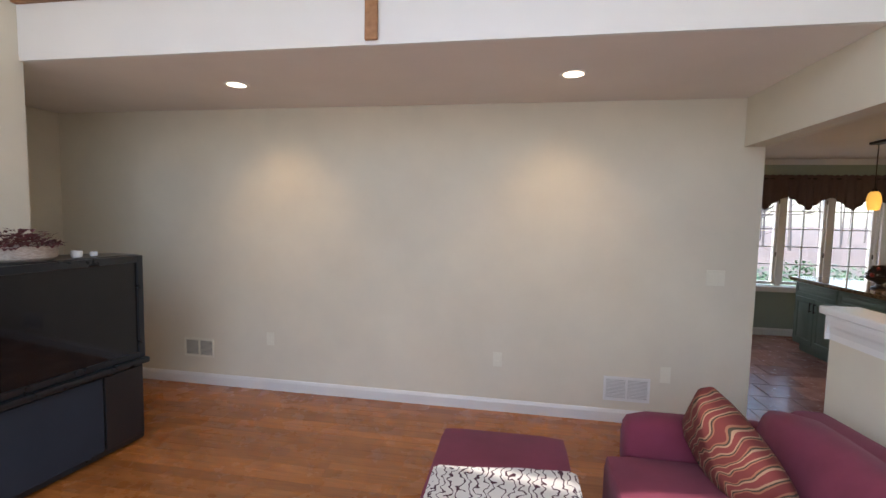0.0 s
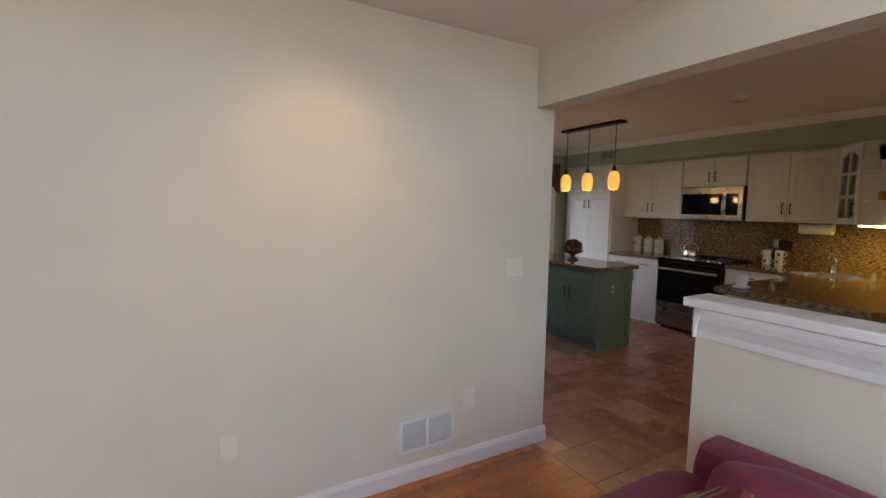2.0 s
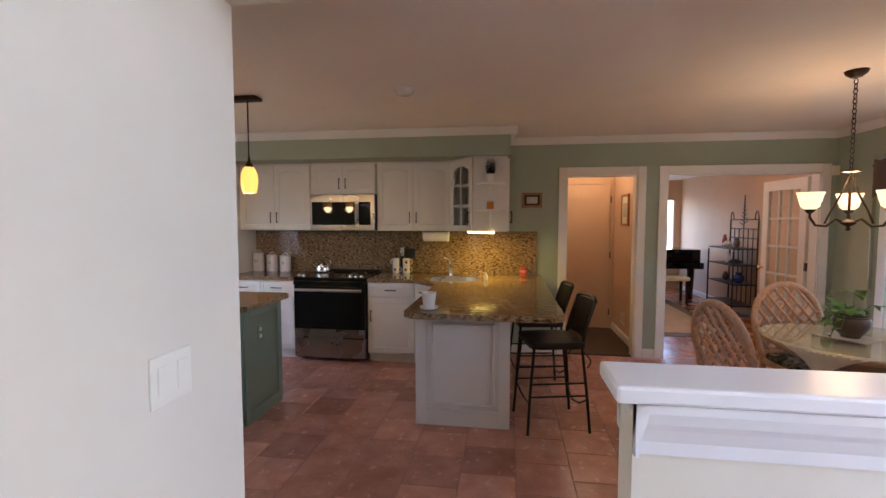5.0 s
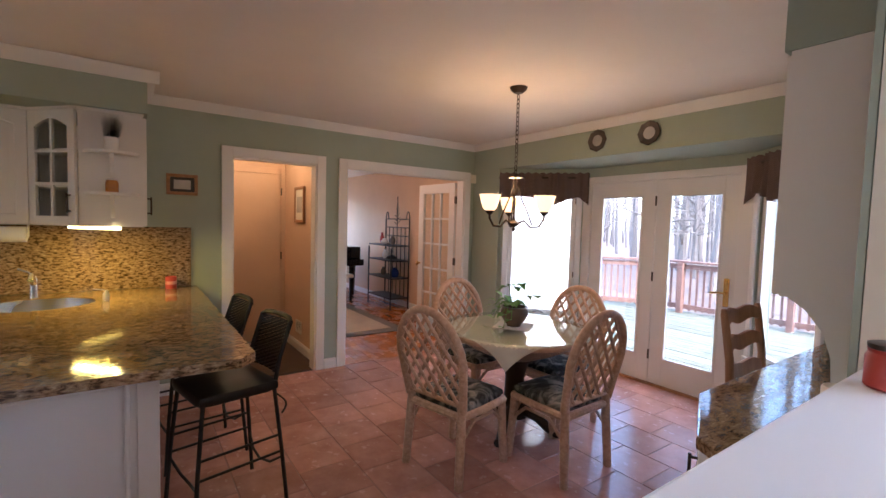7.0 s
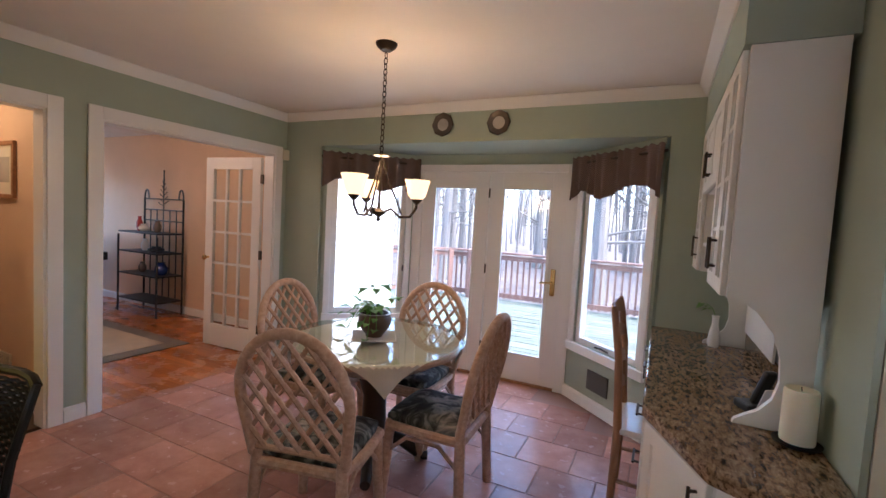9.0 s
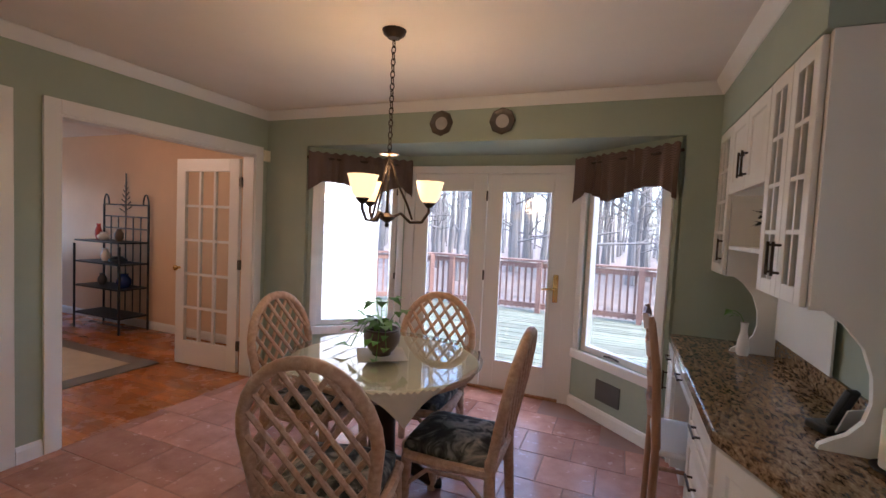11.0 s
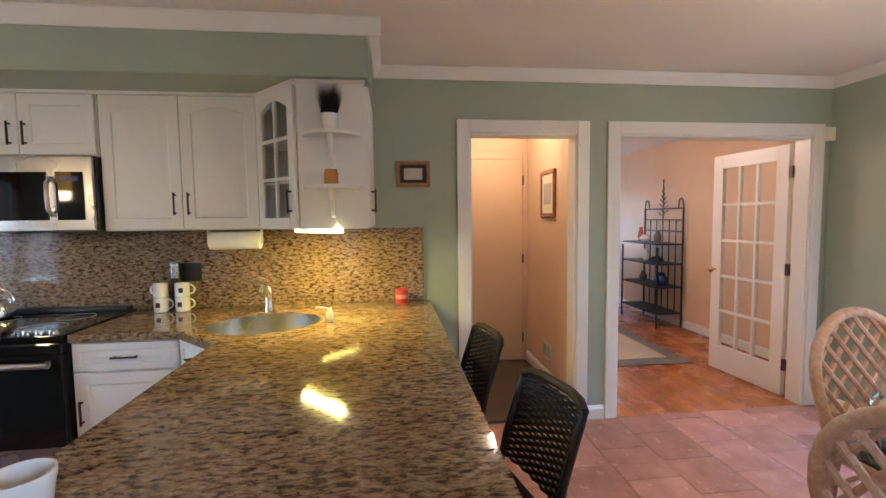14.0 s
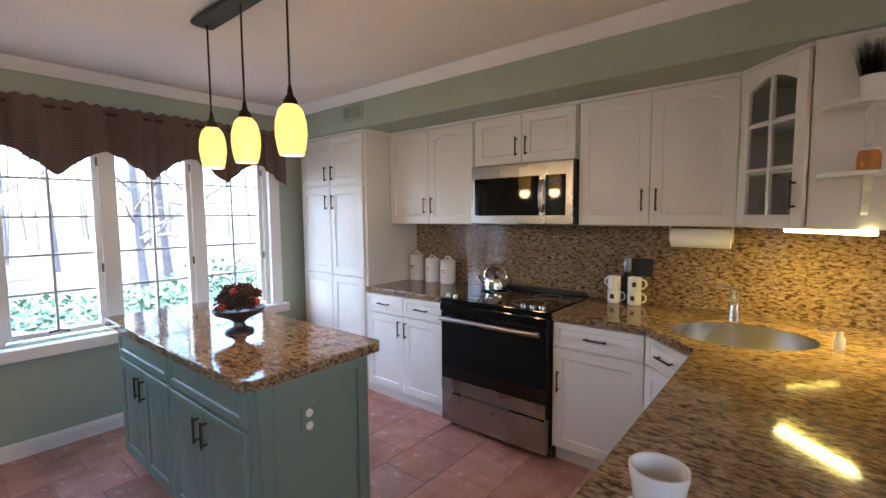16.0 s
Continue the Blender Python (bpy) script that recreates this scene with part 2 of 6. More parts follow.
WOVEN = material("woven_rattan", (0.55, 0.38, 0.26), 0.5, build=woven_build)
CHAIRWOOD = wood("honey_wood", (0.28, 0.13, 0.06), (0.45, 0.25, 0.13), 0.4, (8, 8, 1.2), 4.0)
OAKFRAME = wood("oak_frame", (0.25, 0.11, 0.04), (0.42, 0.21, 0.09), 0.4, (6, 6, 6), 5.0)
CERAMIC = material("white_ceramic", (0.80, 0.78, 0.74), 0.18)
WAX = material("candle_wax", (0.82, 0.76, 0.62), 0.5, Subsurface_Weight=0.2)
PAPER = cloth("paper_towel", (0.85, 0.85, 0.83), (0.78, 0.78, 0.76))
PANE = pane_mat("window_glass")
GLASSEDGE = pane_mat("table_glass", (0.86, 0.94, 0.90), 3.5, 1.0)
LEAF = material("leaf_green", (0.12, 0.28, 0.05), 0.45)
SHRUB = material("shrub_green", (0.10, 0.19, 0.09), 0.6)
DARKLEAF = material("dark_leaf", (0.006, 0.014, 0.006), 0.95)
SOIL = paint("potting_soil", (0.03, 0.02, 0.014), 0.95, 0.3, 60.0, 0.6)
POTBROWN = paint("brown_glazed_pot", (0.13, 0.085, 0.055), 0.3, 0.3, 40.0, 0.2)
DECK = wood("weathered_deck", (0.10, 0.115, 0.08), (0.20, 0.21, 0.16), 0.8, (1, 10, 10), 3.0, "island")
RAIL = wood("redwood_rail", (0.13, 0.065, 0.05), (0.24, 0.13, 0.10), 0.75, (8, 8, 1), 3.0)
SIDING = paint("white_siding", (0.80, 0.79, 0.75), 0.55, 0.04, 60.0, 0.1)
BARK = wood("grey_bark", (0.10, 0.085, 0.075), (0.26, 0.23, 0.21), 0.95, (9, 9, 1.5), 4.0)
LITTER = paint("leaf_litter", (0.17, 0.125, 0.10), 0.95, 0.45, 6.0, 0.8)
RED = material("red_tin", (0.42, 0.045, 0.03), 0.35)
DRIED = cloth("dried_flowers", (0.16, 0.03, 0.035), (0.07, 0.02, 0.02))
PINE = cloth("pine_cone", (0.07, 0.04, 0.025), (0.03, 0.017, 0.012))
WICKER = wood("pale_wicker", (0.25, 0.2, 0.16), (0.6, 0.54, 0.47), 0.8, (5, 5, 30), 9.0)
RUG = cloth("beige_rug", (0.50, 0.42, 0.30), (0.40, 0.33, 0.23))
RUGDARK = cloth("rug_border", (0.16, 0.14, 0.11))
MAT = cloth("brown_door_mat", (0.10, 0.065, 0.04))
SHADEGLOW = glow("frosted_shade_glow", (1.0, 0.66, 0.28), 0.42)
PENDGLOW = glow("amber_shade_glow", (1.0, 0.55, 0.10), 0.30)
LAMPGLOW = glow("lamp_glow", (1.0, 0.85, 0.62), 1.6)
STRIPGLOW = glow("strip_glow", (1.0, 0.80, 0.30), 2.0)
GREY = paint("grey_plastic", (0.45, 0.44, 0.41), 0.5, 0.04)
DARKGREY = paint("dark_vent", (0.10, 0.10, 0.09), 0.6, 0.1)
IVORY = paint("ivory_plastic", (0.80, 0.77, 0.64), 0.35, 0.02)
INK = material("dark_print", (0.03, 0.028, 0.025), 0.6)
PRINT = paint("faded_print", (0.42, 0.40, 0.36), 0.6, 0.4, 30.0)
BLUE = material("cobalt_glass", (0.01, 0.03, 0.16), 0.1)
ORANGE = material("orange_glass", (0.75, 0.30, 0.06), 0.2, Transmission_Weight=0.3)


# ---- mesh helpers ----
def box(bm, x0, y0, z0, x1, y1, z1, bev=0.0):
    r = bmesh.ops.create_cube(bm, size=1.0, matrix=Matrix.Translation(((x0 + x1) / 2, (y0 + y1) / 2, (z0 + z1) / 2)) @ Matrix.Diagonal((abs(x1 - x0), abs(y1 - y0), abs(z1 - z0), 1)))
    if bev:
        edges = {e for v in r["verts"] for e in v.link_edges}
        bmesh.ops.bevel(bm, geom=list(edges), offset=bev, segments=2, profile=0.5, affect="EDGES")
    return bm


def obox(*args, bev=0.0):
    return box(bmesh.new(), *args, bev=bev)


def ring(bm, pts):
    return [bm.verts.new(p) for p in pts]


def bridge(bm, a, b):
    n = len(a)
    for i in range(n):
        bm.faces.new((a[i], a[(i + 1) % n], b[(i + 1) % n], b[i]))


def tube(bm, pts, r, n=8, cap=True):
    """A round bar along pts; r is one radius or one a point."""
    pts = [Vector(p) for p in pts]
    rs = r if isinstance(r, (list, tuple)) else [r] * len(pts)
    prev, first = None, None
    up = None
    for i, p in enumerate(pts):
        d = (pts[min(i + 1, len(pts) - 1)] - pts[max(i - 1, 0)]).normalized()
        if up is None:
            up = d.orthogonal().normalized()
        else:
            up = (up - d * up.dot(d)).normalized()
        side = d.cross(up)
        cur = ring(bm, [p + (up * math.cos(a) + side * math.sin(a)) * rs[i] for a in (2 * math.pi * k / n for k in range(n))])
        if prev:
            bridge(bm, prev, cur)
        else:
            first = cur
        prev = cur
    if cap:
        bm.faces.new(list(reversed(first)))
        bm.faces.new(prev)
    return bm


def lathe(bm, profile, n=20, at=(0, 0, 0)):
    """Turned shape from (radius, height) pairs, bottom first."""
    prev = None
    for r, z in profile:
        cur = ring(bm, [(at[0] + max(r, 1e-4) * math.cos(2 * math.pi * k / n), at[1] + max(r, 1e-4) * math.sin(2 * math.pi * k / n), at[2] + z) for k in range(n)])
        if prev:
            bridge(bm, prev, cur)
        else:
            bm.faces.new(list(reversed(cur)))
        prev = cur
    bm.faces.new(prev)
    return bm


def prism(bm, pts, z0, z1, bev=0.0):
    """An upright prism over a plan outline (counter-clockwise)."""
    a, b = ring(bm, [(x, y, z0) for x, y in pts]), ring(bm, [(x, y, z1) for x, y in pts])
    bridge(bm, a, b)
    bm.faces.new(list(reversed(a)))
    top = bm.faces.new(b)
    if bev:
        bmesh.ops.bevel(bm, geom=list(top.edges), offset=bev, segments=2, profile=0.5, affect="EDGES")
    return bm


def moulding(bm, a, b, profile):
    """A profile of (out, up) pairs swept from a to b; out is to the left of the way."""
    a, b = Vector(a), Vector(b)
    d = (b - a).normalized()
    out = Vector((-d.y, d.x, 0))
    ra, rb = (ring(bm, [p + out * o + Vector((0, 0, u)) for o, u in profile]) for p in (a, b))
    bridge(bm, ra, rb)
    bm.faces.new(list(reversed(ra)))
    bm.faces.new(rb)
    return bm


def mesh_of(name, bm, mat, smooth=False):
    bmesh.ops.recalc_face_normals(bm, faces=bm.faces)
    me = bpy.data.meshes.new(name)
    bm.to_mesh(me)
    bm.free()
    me.materials.append(mat)
    if smooth:
        me.polygons.foreach_set("use_smooth", [True] * len(me.polygons))
        me.set_sharp_from_angle(angle=radians(38))
    return me


def part(name, bm, mat, parent=None, label="", smooth=False, at=None):
    ob = new(name, mesh_of(name, bm, mat, smooth))
    if parent:
        ob.parent = parent
    if at is not None:
        ob.matrix_basis = at
    if label:
        tagged(ob, label)
    return ob


def shared(name, me, parent, at, label=""):
    ob = new(name, me)
    ob.parent, ob.matrix_basis = parent, at
    if label:
        tagged(ob, label)
    return ob


def thing(name, label, category, group="", at=None):
    ob = new(name)
    ob.empty_display_size = 0.05
    if at is not None:
        ob.matrix_basis = at
    return tagged(ob, label, category, group)


def solo(name, bm, mat, label, category, group="", smooth=False, at=None):
    return tagged(part(name, bm, mat, None, "", smooth, at), label, category, group)


def setting(name, bm, mat, label, category, smooth=False):
    return tagged(part(name, bm, mat, None, "", smooth), label, category, kind="structure")


# ---- the house shell ----
XE, YS, YN, XW = 5.61, -0.78, 6.65, 1.64
YL, ZC, ZT = 3.35, 2.45, 5.0


def wall(name, axis, p0, p1, a, b, z0, z1, holes, mat, label):
    """A wall between p0 and p1 across, from a to b along, with holes (a0, a1, z0, z1)."""
    bm = bmesh.new()
    def put(u0, u1, w0, w1):
        if u1 - u0 > 1e-4 and w1 - w0 > 1e-4:
            if axis == "x":
                box(bm, u0, p0, w0, u1, p1, w1)
            else:
                box(bm, p0, u0, w0, p1, u1, w1)
    u = a
    for h0, h1, w0, w1 in sorted(holes):
        put(u, h0, z0, z1)
        put(h0, h1, z0, w0)
        put(h0, h1, w1, z1)
        u = h1
    put(u, b, z0, z1)
    return setting(name, bm, mat, label, "wall")


D1, D2 = (1.175, 1.93, 0.0, 2.03), (-0.63, 0.87, 0.0, 2.03)
WIN_N = (2.34, 4.70, 0.70, 2.02)
BAY = (2.15, 5.15, 0.0, 2.13)
wall("wall_east", "y", XE, XE + 0.12, YS - 0.12, YN, 0, ZC + 0.15, [D2, D1], SAGE, "sage green painted kitchen wall with two cased openings")
wall("wall_south", "x", YS - 0.12, YS, XW, XE, 0, ZC + 0.15, [BAY], SAGE, "sage green painted wall above a bay of doors")
wall("wall_north", "x", YN, YN + 0.16, 1.52, XE + 0.12, 0, ZC + 0.15, [WIN_N], SAGE, "sage green painted wall with a row of casement windows")
wall("wall_kitchen_west", "y", 1.46, 1.64, 3.47, YN, 0, ZC + 0.15, [], SAGE, "sage green painted kitchen wall")
wall("wall_living_north", "x", YL, YL + 0.12, -4.45, 1.64, 0, ZC + 0.0015, [], CREAM, "large blank cream painted living room wall")
wall("wall_desk", "y", 1.52, 1.64, -1.2, 1.12, 0, ZT, [], CREAM, "cream painted wall between living room and kitchen")
wall("wall_desk_lining", "y", 1.643, 1.66, YS, 1.117, 0, ZC, [], SAGE, "sage green painted wall behind the desk")
wall("wall_header", "y", 1.50, 1.64, 1.12, 3.348, 2.11, ZT, [], CREAM, "cream painted header over the wide opening")
setting("half_wall", obox(1.485, 1.123, 0, 1.60, 2.30, 1.07), CREAM, "cream painted half wall with a white moulded cap", "half wall")
wall("wall_living_west", "y", -3.24, -3.09, -1.2, 2.12, 0, ZT, [], CREAM, "cream painted living room wall")
wall("wall_alcove_west", "y", -4.45, -4.33, 2.12, YL, 0, ZC, [], CREAM, "cream painted alcove wall")
wall("wall_alcove_south", "x", 2.0, 2.12, -4.45, -3.24, 0, ZC, [], CREAM, "cream painted alcove wall")
wall("wall_living_south", "x", -1.32, -1.2, -3.24, 1.64, 0, ZT, [(-2.5, 1.1, 0.7, 4.0)], CREAM, "cream painted living room wall with tall windows")
wall("wall_upper_north", "x", 4.6, 4.7, -4.45, 1.64, ZC + 0.3, ZT, [], CREAM, "cream painted wall behind the balcony")
setting("ceiling_kitchen", obox(1.64, YS - 0.12, ZC, XE, YN, ZC + 0.12), CEIL, "off-white painted kitchen ceiling", "ceiling")
setting("ceiling_balcony", obox(-4.45, 2.12, 2.452, 1.498, 4.6, 2.80), CEIL, "off-white painted soffit below the balcony", "ceiling")
setting("ceiling_living", obox(-3.24, -1.32, ZT, 1.64, 4.7, ZT + 0.12), CEIL, "off-white painted high living room ceiling", "ceiling")
setting("balcony_fascia", obox(-4.3, 2.095, 2.452, 1.497, 2.118, 2.78), WHITE, "white painted balcony fascia board", "fascia")
setting("balcony_nosing", obox(-4.3, 2.06, 2.782, 1.497, 2.30, 2.81, bev=0.008), OAKFRAME, "oak nosing along the balcony edge", "trim")
rail = thing("balcony_railing", "white balusters standing on the oak edge of the balcony", "railing", at=pose(0, 2.2, 2.81))
me = mesh_of("baluster", lathe(bmesh.new(), [(0.022, 0), (0.022, 0.12), (0.012, 0.2), (0.02, 0.4), (0.012, 0.6), (0.02, 0.7), (0.02, 0.85)], 10), WHITE, True)
for k in range(38):
    shared("baluster", me, rail, pose(-3.0 + 0.12 * k, 0, 0))
part("handrail", obox(-3.1, -0.03, 0.851, 1.49, 0.03, 0.9, bev=0.01), OAKFRAME, rail, "oak handrail")
# hanging wooden cross on the fascia
cross = thing("wooden_cross", "plain brown wooden cross hanging on the balcony edge", "cross", at=pose(-0.86, 2.07, 2.47))
bm = obox(-0.035, 0, 0, 0.035, 0.02, 0.85, bev=0.006)
part("upright", bm, OAKFRAME, cross)
part("crossbar", obox(-0.2, -0.004, 0.55, 0.2, 0.016, 0.63, bev=0.006), OAKFRAME, cross)

# floors
setting("ground", obox(-400, -400, -0.9, 400, 400, -0.5), LITTER, "pale leaf-littered ground of the wooded yard", "ground")
setting("subfloor", obox(-4.45, -1.42, -0.3, 11.4, YN + 0.16, -0.02), GROUT, "concrete slab beneath the floors", "slab")
floor_wood = setting("floor", obox(-4.45, -1.3, -0.02, 1.56, 3.47, -0.004), OAK2, "warm oak strip floor in the living room", "floor")
floor_tile = setting("floor_kitchen", obox(1.56, YS - 0.72, -0.02, XE + 0.0, YN, -0.003), GROUT, "terracotta tiled kitchen floor", "floor")
floor_office = setting("floor_office", obox(XE, -1.3, -0.02, 11.4, 1.0, -0.002), OAK2, "oak strip floor of the office", "floor")
setting("floor_vestibule", obox(XE + 0.06, 1.0, -0.02, 7.1, 2.6, -0.001), MAT, "brown carpeted vestibule floor", "floor")

# baseboards, crown
BASE = [(0, 0), (0.016, 0), (0.016, 0.075), (0.008, 0.095), (0, 0.1)]
CROWN = [(0, 0), (0, -0.075), (0.010, -0.075), (0.026, -0.052), (0.045, -0.026), (0.056, -0.009), (0.056, 0)]


def run(name, segs, profile, z, label, cat):
    bm = bmesh.new()
    for (x0, y0), (x1, y1) in segs:
        moulding(bm, (x0, y0, z), (x1, y1, z), profile)
    return setting(name, bm, WHITE, label, cat)


run("baseboard_living", [((1.657, YL), (-4.33, YL)), ((-3.09, 2.12), (-3.09, -1.2)), ((1.52, -1.2), (1.52, 1.12)), ((1.485, 1.125), (1.485, 2.3))], BASE, 0, "white painted living room baseboard", "baseboard")
run("baseboard_kitchen", [((XE, YS), (XE, -0.72)), ((XE, 0.96), (XE, 1.085)), ((XE, 2.02), (XE, 2.54)), ((5.0, YN), (1.64, YN)), ((5.13, YS), (XE, YS))], BASE, 0, "white painted kitchen baseboard", "baseboard")
setting("soffit", obox(4.94, 2.56, 2.17, XE, YN - 0.002, ZC - 0.002), SAGE, "sage green soffit above the wall cabinets", "soffit")
setting("soffit_desk", obox(1.662, YS, 2.12, 1.96, 0.785, ZC - 0.002), SAGE, "sage green soffit above the desk cabinets", "soffit")
run("crown", [((XE, YS), (XE, 2.56)), ((XE, 2.56), (4.94, 2.56)), ((4.94, 2.49), (4.94, YN)), ((5.0, YN), (1.64, YN)), ((1.64, YS), (XE, YS)), ((1.96, 0.785), (1.96, YS)), ((1.662, 0.785), (1.96, 0.785)), ((1.64, YN), (1.64, 0.785))], CROWN, ZC - 0.003, "white painted crown moulding", "crown moulding")

# half wall cap
bm = obox(1.45, 1.125, 1.115, 1.635, 2.345, 1.155, bev=0.008)
setting("half_wall_cap", bm, WHITE, "white painted cap on the half wall", "trim")
bm = bmesh.new()
LEDGE = [(0, 0), (0.008, 0), (0.008, 0.03), (0.016, 0.06), (0.022, 0.075), (0.027, 0.1), (0.027, 0.12), (0, 0.12)]
moulding(bm, (1.485, 1.125, 0.994), (1.485, 2.30, 0.994), LEDGE)
moulding(bm, (1.60, 2.30, 0.994), (1.60, 1.125, 0.994), LEDGE)
moulding(bm, (1.627, 2.30, 0.994), (1.458, 2.30, 0.994), LEDGE)
setting("half_wall_moulding", bm, WHITE, "white stepped moulding below the cap", "trim")


def casing(name, axis, plane, out, a0, a1, top, w, label):
    """Door casing round an opening on one face of a wall."""
    bm = bmesh.new()
    for s in ((a0 - w, a0, 0, top + w), (a1, a1 + w, 0, top + w), (a0, a1, top, top + w)):
        p, q = sorted((plane, plane + out))
        box(bm, p, s[0], s[2], q, s[1], s[3], bev=0.004)
    return setting(name, bm, WHITE, label, "door casing")


casing("door_casing_1", "y", XE, -0.02, D1[0], D1[1], D1[3], 0.085, "white painted casing of the vestibule opening")
casing("door_casing_2", "y", XE, -0.02, D2[0], D2[1], D2[3], 0.085, "white painted casing of the office opening")
casing("door_casing_3", "y", XE + 0.12, 0.02, D2[0], D2[1], D2[3], 0.085, "white painted casing on the office face")
for i, d in enumerate((D1, D2)):
    bm = bmesh.new()
    box(bm, XE - 0.002, d[0] - 0.001, 0, XE + 0.122, d[0] + 0.014, d[3])
    box(bm, XE - 0.002, d[1] - 0.014, 0, XE + 0.122, d[1] + 0.001, d[3])
    box(bm, XE - 0.002, d[0] + 0.014, d[3] - 0.014, XE + 0.122, d[1] - 0.014, d[3] + 0.001)
    setting(f"door_jamb_{i + 1}", bm, WHITE, "white painted door jamb lining", "door jamb")

# vestibule and office shells
wall("wall_vestibule_south", "x", 1.0, 1.10, XE + 0.12, 7.1, 0, ZC, [], PEACH, "peach painted vestibule wall")
wall("wall_vestibule_north", "x", 2.5, 2.6, XE + 0.12, 7.1, 0, ZC, [], PEACH, "peach painted vestibule wall")
wall("wall_vestibule_east", "y", 7.0, 7.1, 1.1, 2.5, 0, ZC, [], PEACH, "peach painted vestibule wall with a closed door")
setting("ceiling_vestibule", obox(XE + 0.12, 1.0, ZC, 7.1, 2.6, ZC + 0.1), CEIL, "off-white vestibule ceiling", "ceiling")
wall("wall_office_south", "x", -1.42, -1.3, XE + 0.121, 11.4, 0, ZC, [], PEACH, "peach painted office wall")
wall("wall_office_north", "x", 0.96, 1.0, 7.1, 11.4, 0, ZC, [], PEACH, "peach painted office wall")
wall("wall_office_east", "y", 11.2, 11.3, -1.3, 0.96, 0, ZC, [(-1.15, 0.5, 0.75, 2.0)], PEACH, "peach painted office wall with a window")
wall("wall_office_corner", "y", XE, XE + 0.12, -1.42, YS - 0.121, 0, ZC, [], PEACH, "peach painted wall end of the office")
setting("ceiling_office", obox(XE + 0.0, -1.42, ZC + 0.001, 11.4, 0.998, ZC + 0.1), CEIL, "off-white office ceiling", "ceiling")


# ---- bay of glazed doors ----
BY = -1.42


def casement(name, width, z0, z1, label, rows, cols, sash, at, bars=0.016, hinge=True, group=""):
    """A window unit in its local frame: x along, y inward (front at y = 0 faces -y), z up."""
    w = tagged(new(name), label, "window", group, kind="structure")
    w.matrix_basis = at
    s = sash
    bm = bmesh.new()
    for b in ((0, z0, s, z1), (width - s, z0, width, z1), (s, z0, width - s, z0 + s), (s, z1 - s, width - s, z1)):
        box(bm, b[0], -0.03, b[1], b[2], 0.03, b[3], bev=0.004)
    part("window_frame", bm, WHITE, w)
    for r in range(rows):
        for c in range(cols):
            gx, gz = (width - 2 * s) / cols, (z1 - z0 - 2 * s) / rows
            p = part("pane", obox(s + c * gx, -0.004, z0 + s + r * gz, s + (c + 1) * gx, 0.004, z0 + s + (r + 1) * gz), PANE, w)
            p.visible_shadow = False
    gx, gz = (width - 2 * s) / cols, (z1 - z0 - 2 * s) / rows
    for r in range(1, rows):
        part("muntin", obox(s, -0.012, z0 + s + r * gz - bars / 2, width - s, 0.012, z0 + s + r * gz + bars / 2), GREY if bars < 0.02 else WHITE, w)
    for c in range(1, cols):
        part("muntin", obox(s + c * gx - bars / 2, -0.0125, z0 + s, s + c * gx + bars / 2, 0.0125, z1 - s), GREY if bars < 0.02 else WHITE, w)
    if hinge:
        for z in (z0 + 0.3 * (z1 - z0), z0 + 0.86 * (z1 - z0)):
            part("hinge", obox(-0.012, 0.03, z, 0.012, 0.045, z + 0.06, bev=0.003), PEWTER, w)
        part("crank", tube(bmesh.new(), [(width / 2 - 0.05, 0.035, z0 + 0.02), (width / 2, 0.07, z0 + 0.04), (width / 2 + 0.06, 0.075, z0 + 0.035)], 0.008), PEWTER, w)
    return w


def glazed_door(name, width, height, label, at, handle):
    w = tagged(new(name), label, "door", kind="structure")
    w.matrix_basis = at
    st, bot = 0.125, 0.26
    bm = bmesh.new()
    for b in ((0, 0.02, st, height), (width - st, 0.02, width, height), (st, 0.02, width - st, bot), (st, height - 0.14, width - st, height)):
        box(bm, b[0], -0.022, b[1], b[2], 0.022, b[3], bev=0.004)
    part("door_frame", bm, WHITE, w)
    p = part("pane", obox(st, -0.005, bot, width - st, 0.005, height - 0.14), PANE, w)
    p.visible_shadow = False
    bm = bmesh.new()
    for b in ((st, bot, st + 0.02, height - 0.14), (width - st - 0.02, bot, width - st, height - 0.14), (st + 0.02, bot, width - st - 0.02, bot + 0.02), (st + 0.02, height - 0.16, width - st - 0.02, height - 0.14)):
        box(bm, b[0], 0.006, b[1], b[2], 0.03, b[3], bev=0.004)
    part("glazing_bead", bm, WHITE, w)
    if handle:
        hx = handle
        h = part("door_handle", obox(hx - 0.022, 0.023, 0.86, hx + 0.022, 0.032, 1.10, bev=0.006), BRASS, w, "brass door handle plate")
        part("lever", tube(bmesh.new(), [(hx, 0.03, 0.98), (hx, 0.07, 0.98), (hx + 0.05, 0.072, 0.978), (hx + 0.11, 0.065, 0.97)], 0.009), BRASS, h)
        part("deadbolt", tube(bmesh.new(), [(hx, 0.03, 1.06), (hx, 0.05, 1.06)], 0.017, 12), BRASS, h)
    return w


bay_x0, bay_x1 = 2.84, 4.46
bm = bmesh.new()
prism(bm, [(2.15, YS - 0.121), (bay_x0 - 0.04, BY - 0.14), (bay_x1 + 0.04, BY - 0.14), (5.15, YS - 0.121)], 2.13, 2.25)
setting("ceiling_bay", bm, SAGE, "sage green painted soffit of the bay", "ceiling")
bm = bmesh.new()
prism(bm, [(2.1, YS - 0.12), (bay_x0 - 0.05, BY - 0.16), (bay_x1 + 0.05, BY - 0.16), (5.2, YS - 0.12)], 2.25, 2.4)
setting("roof_bay", bm, SIDING, "roof deck over the bay", "roof")
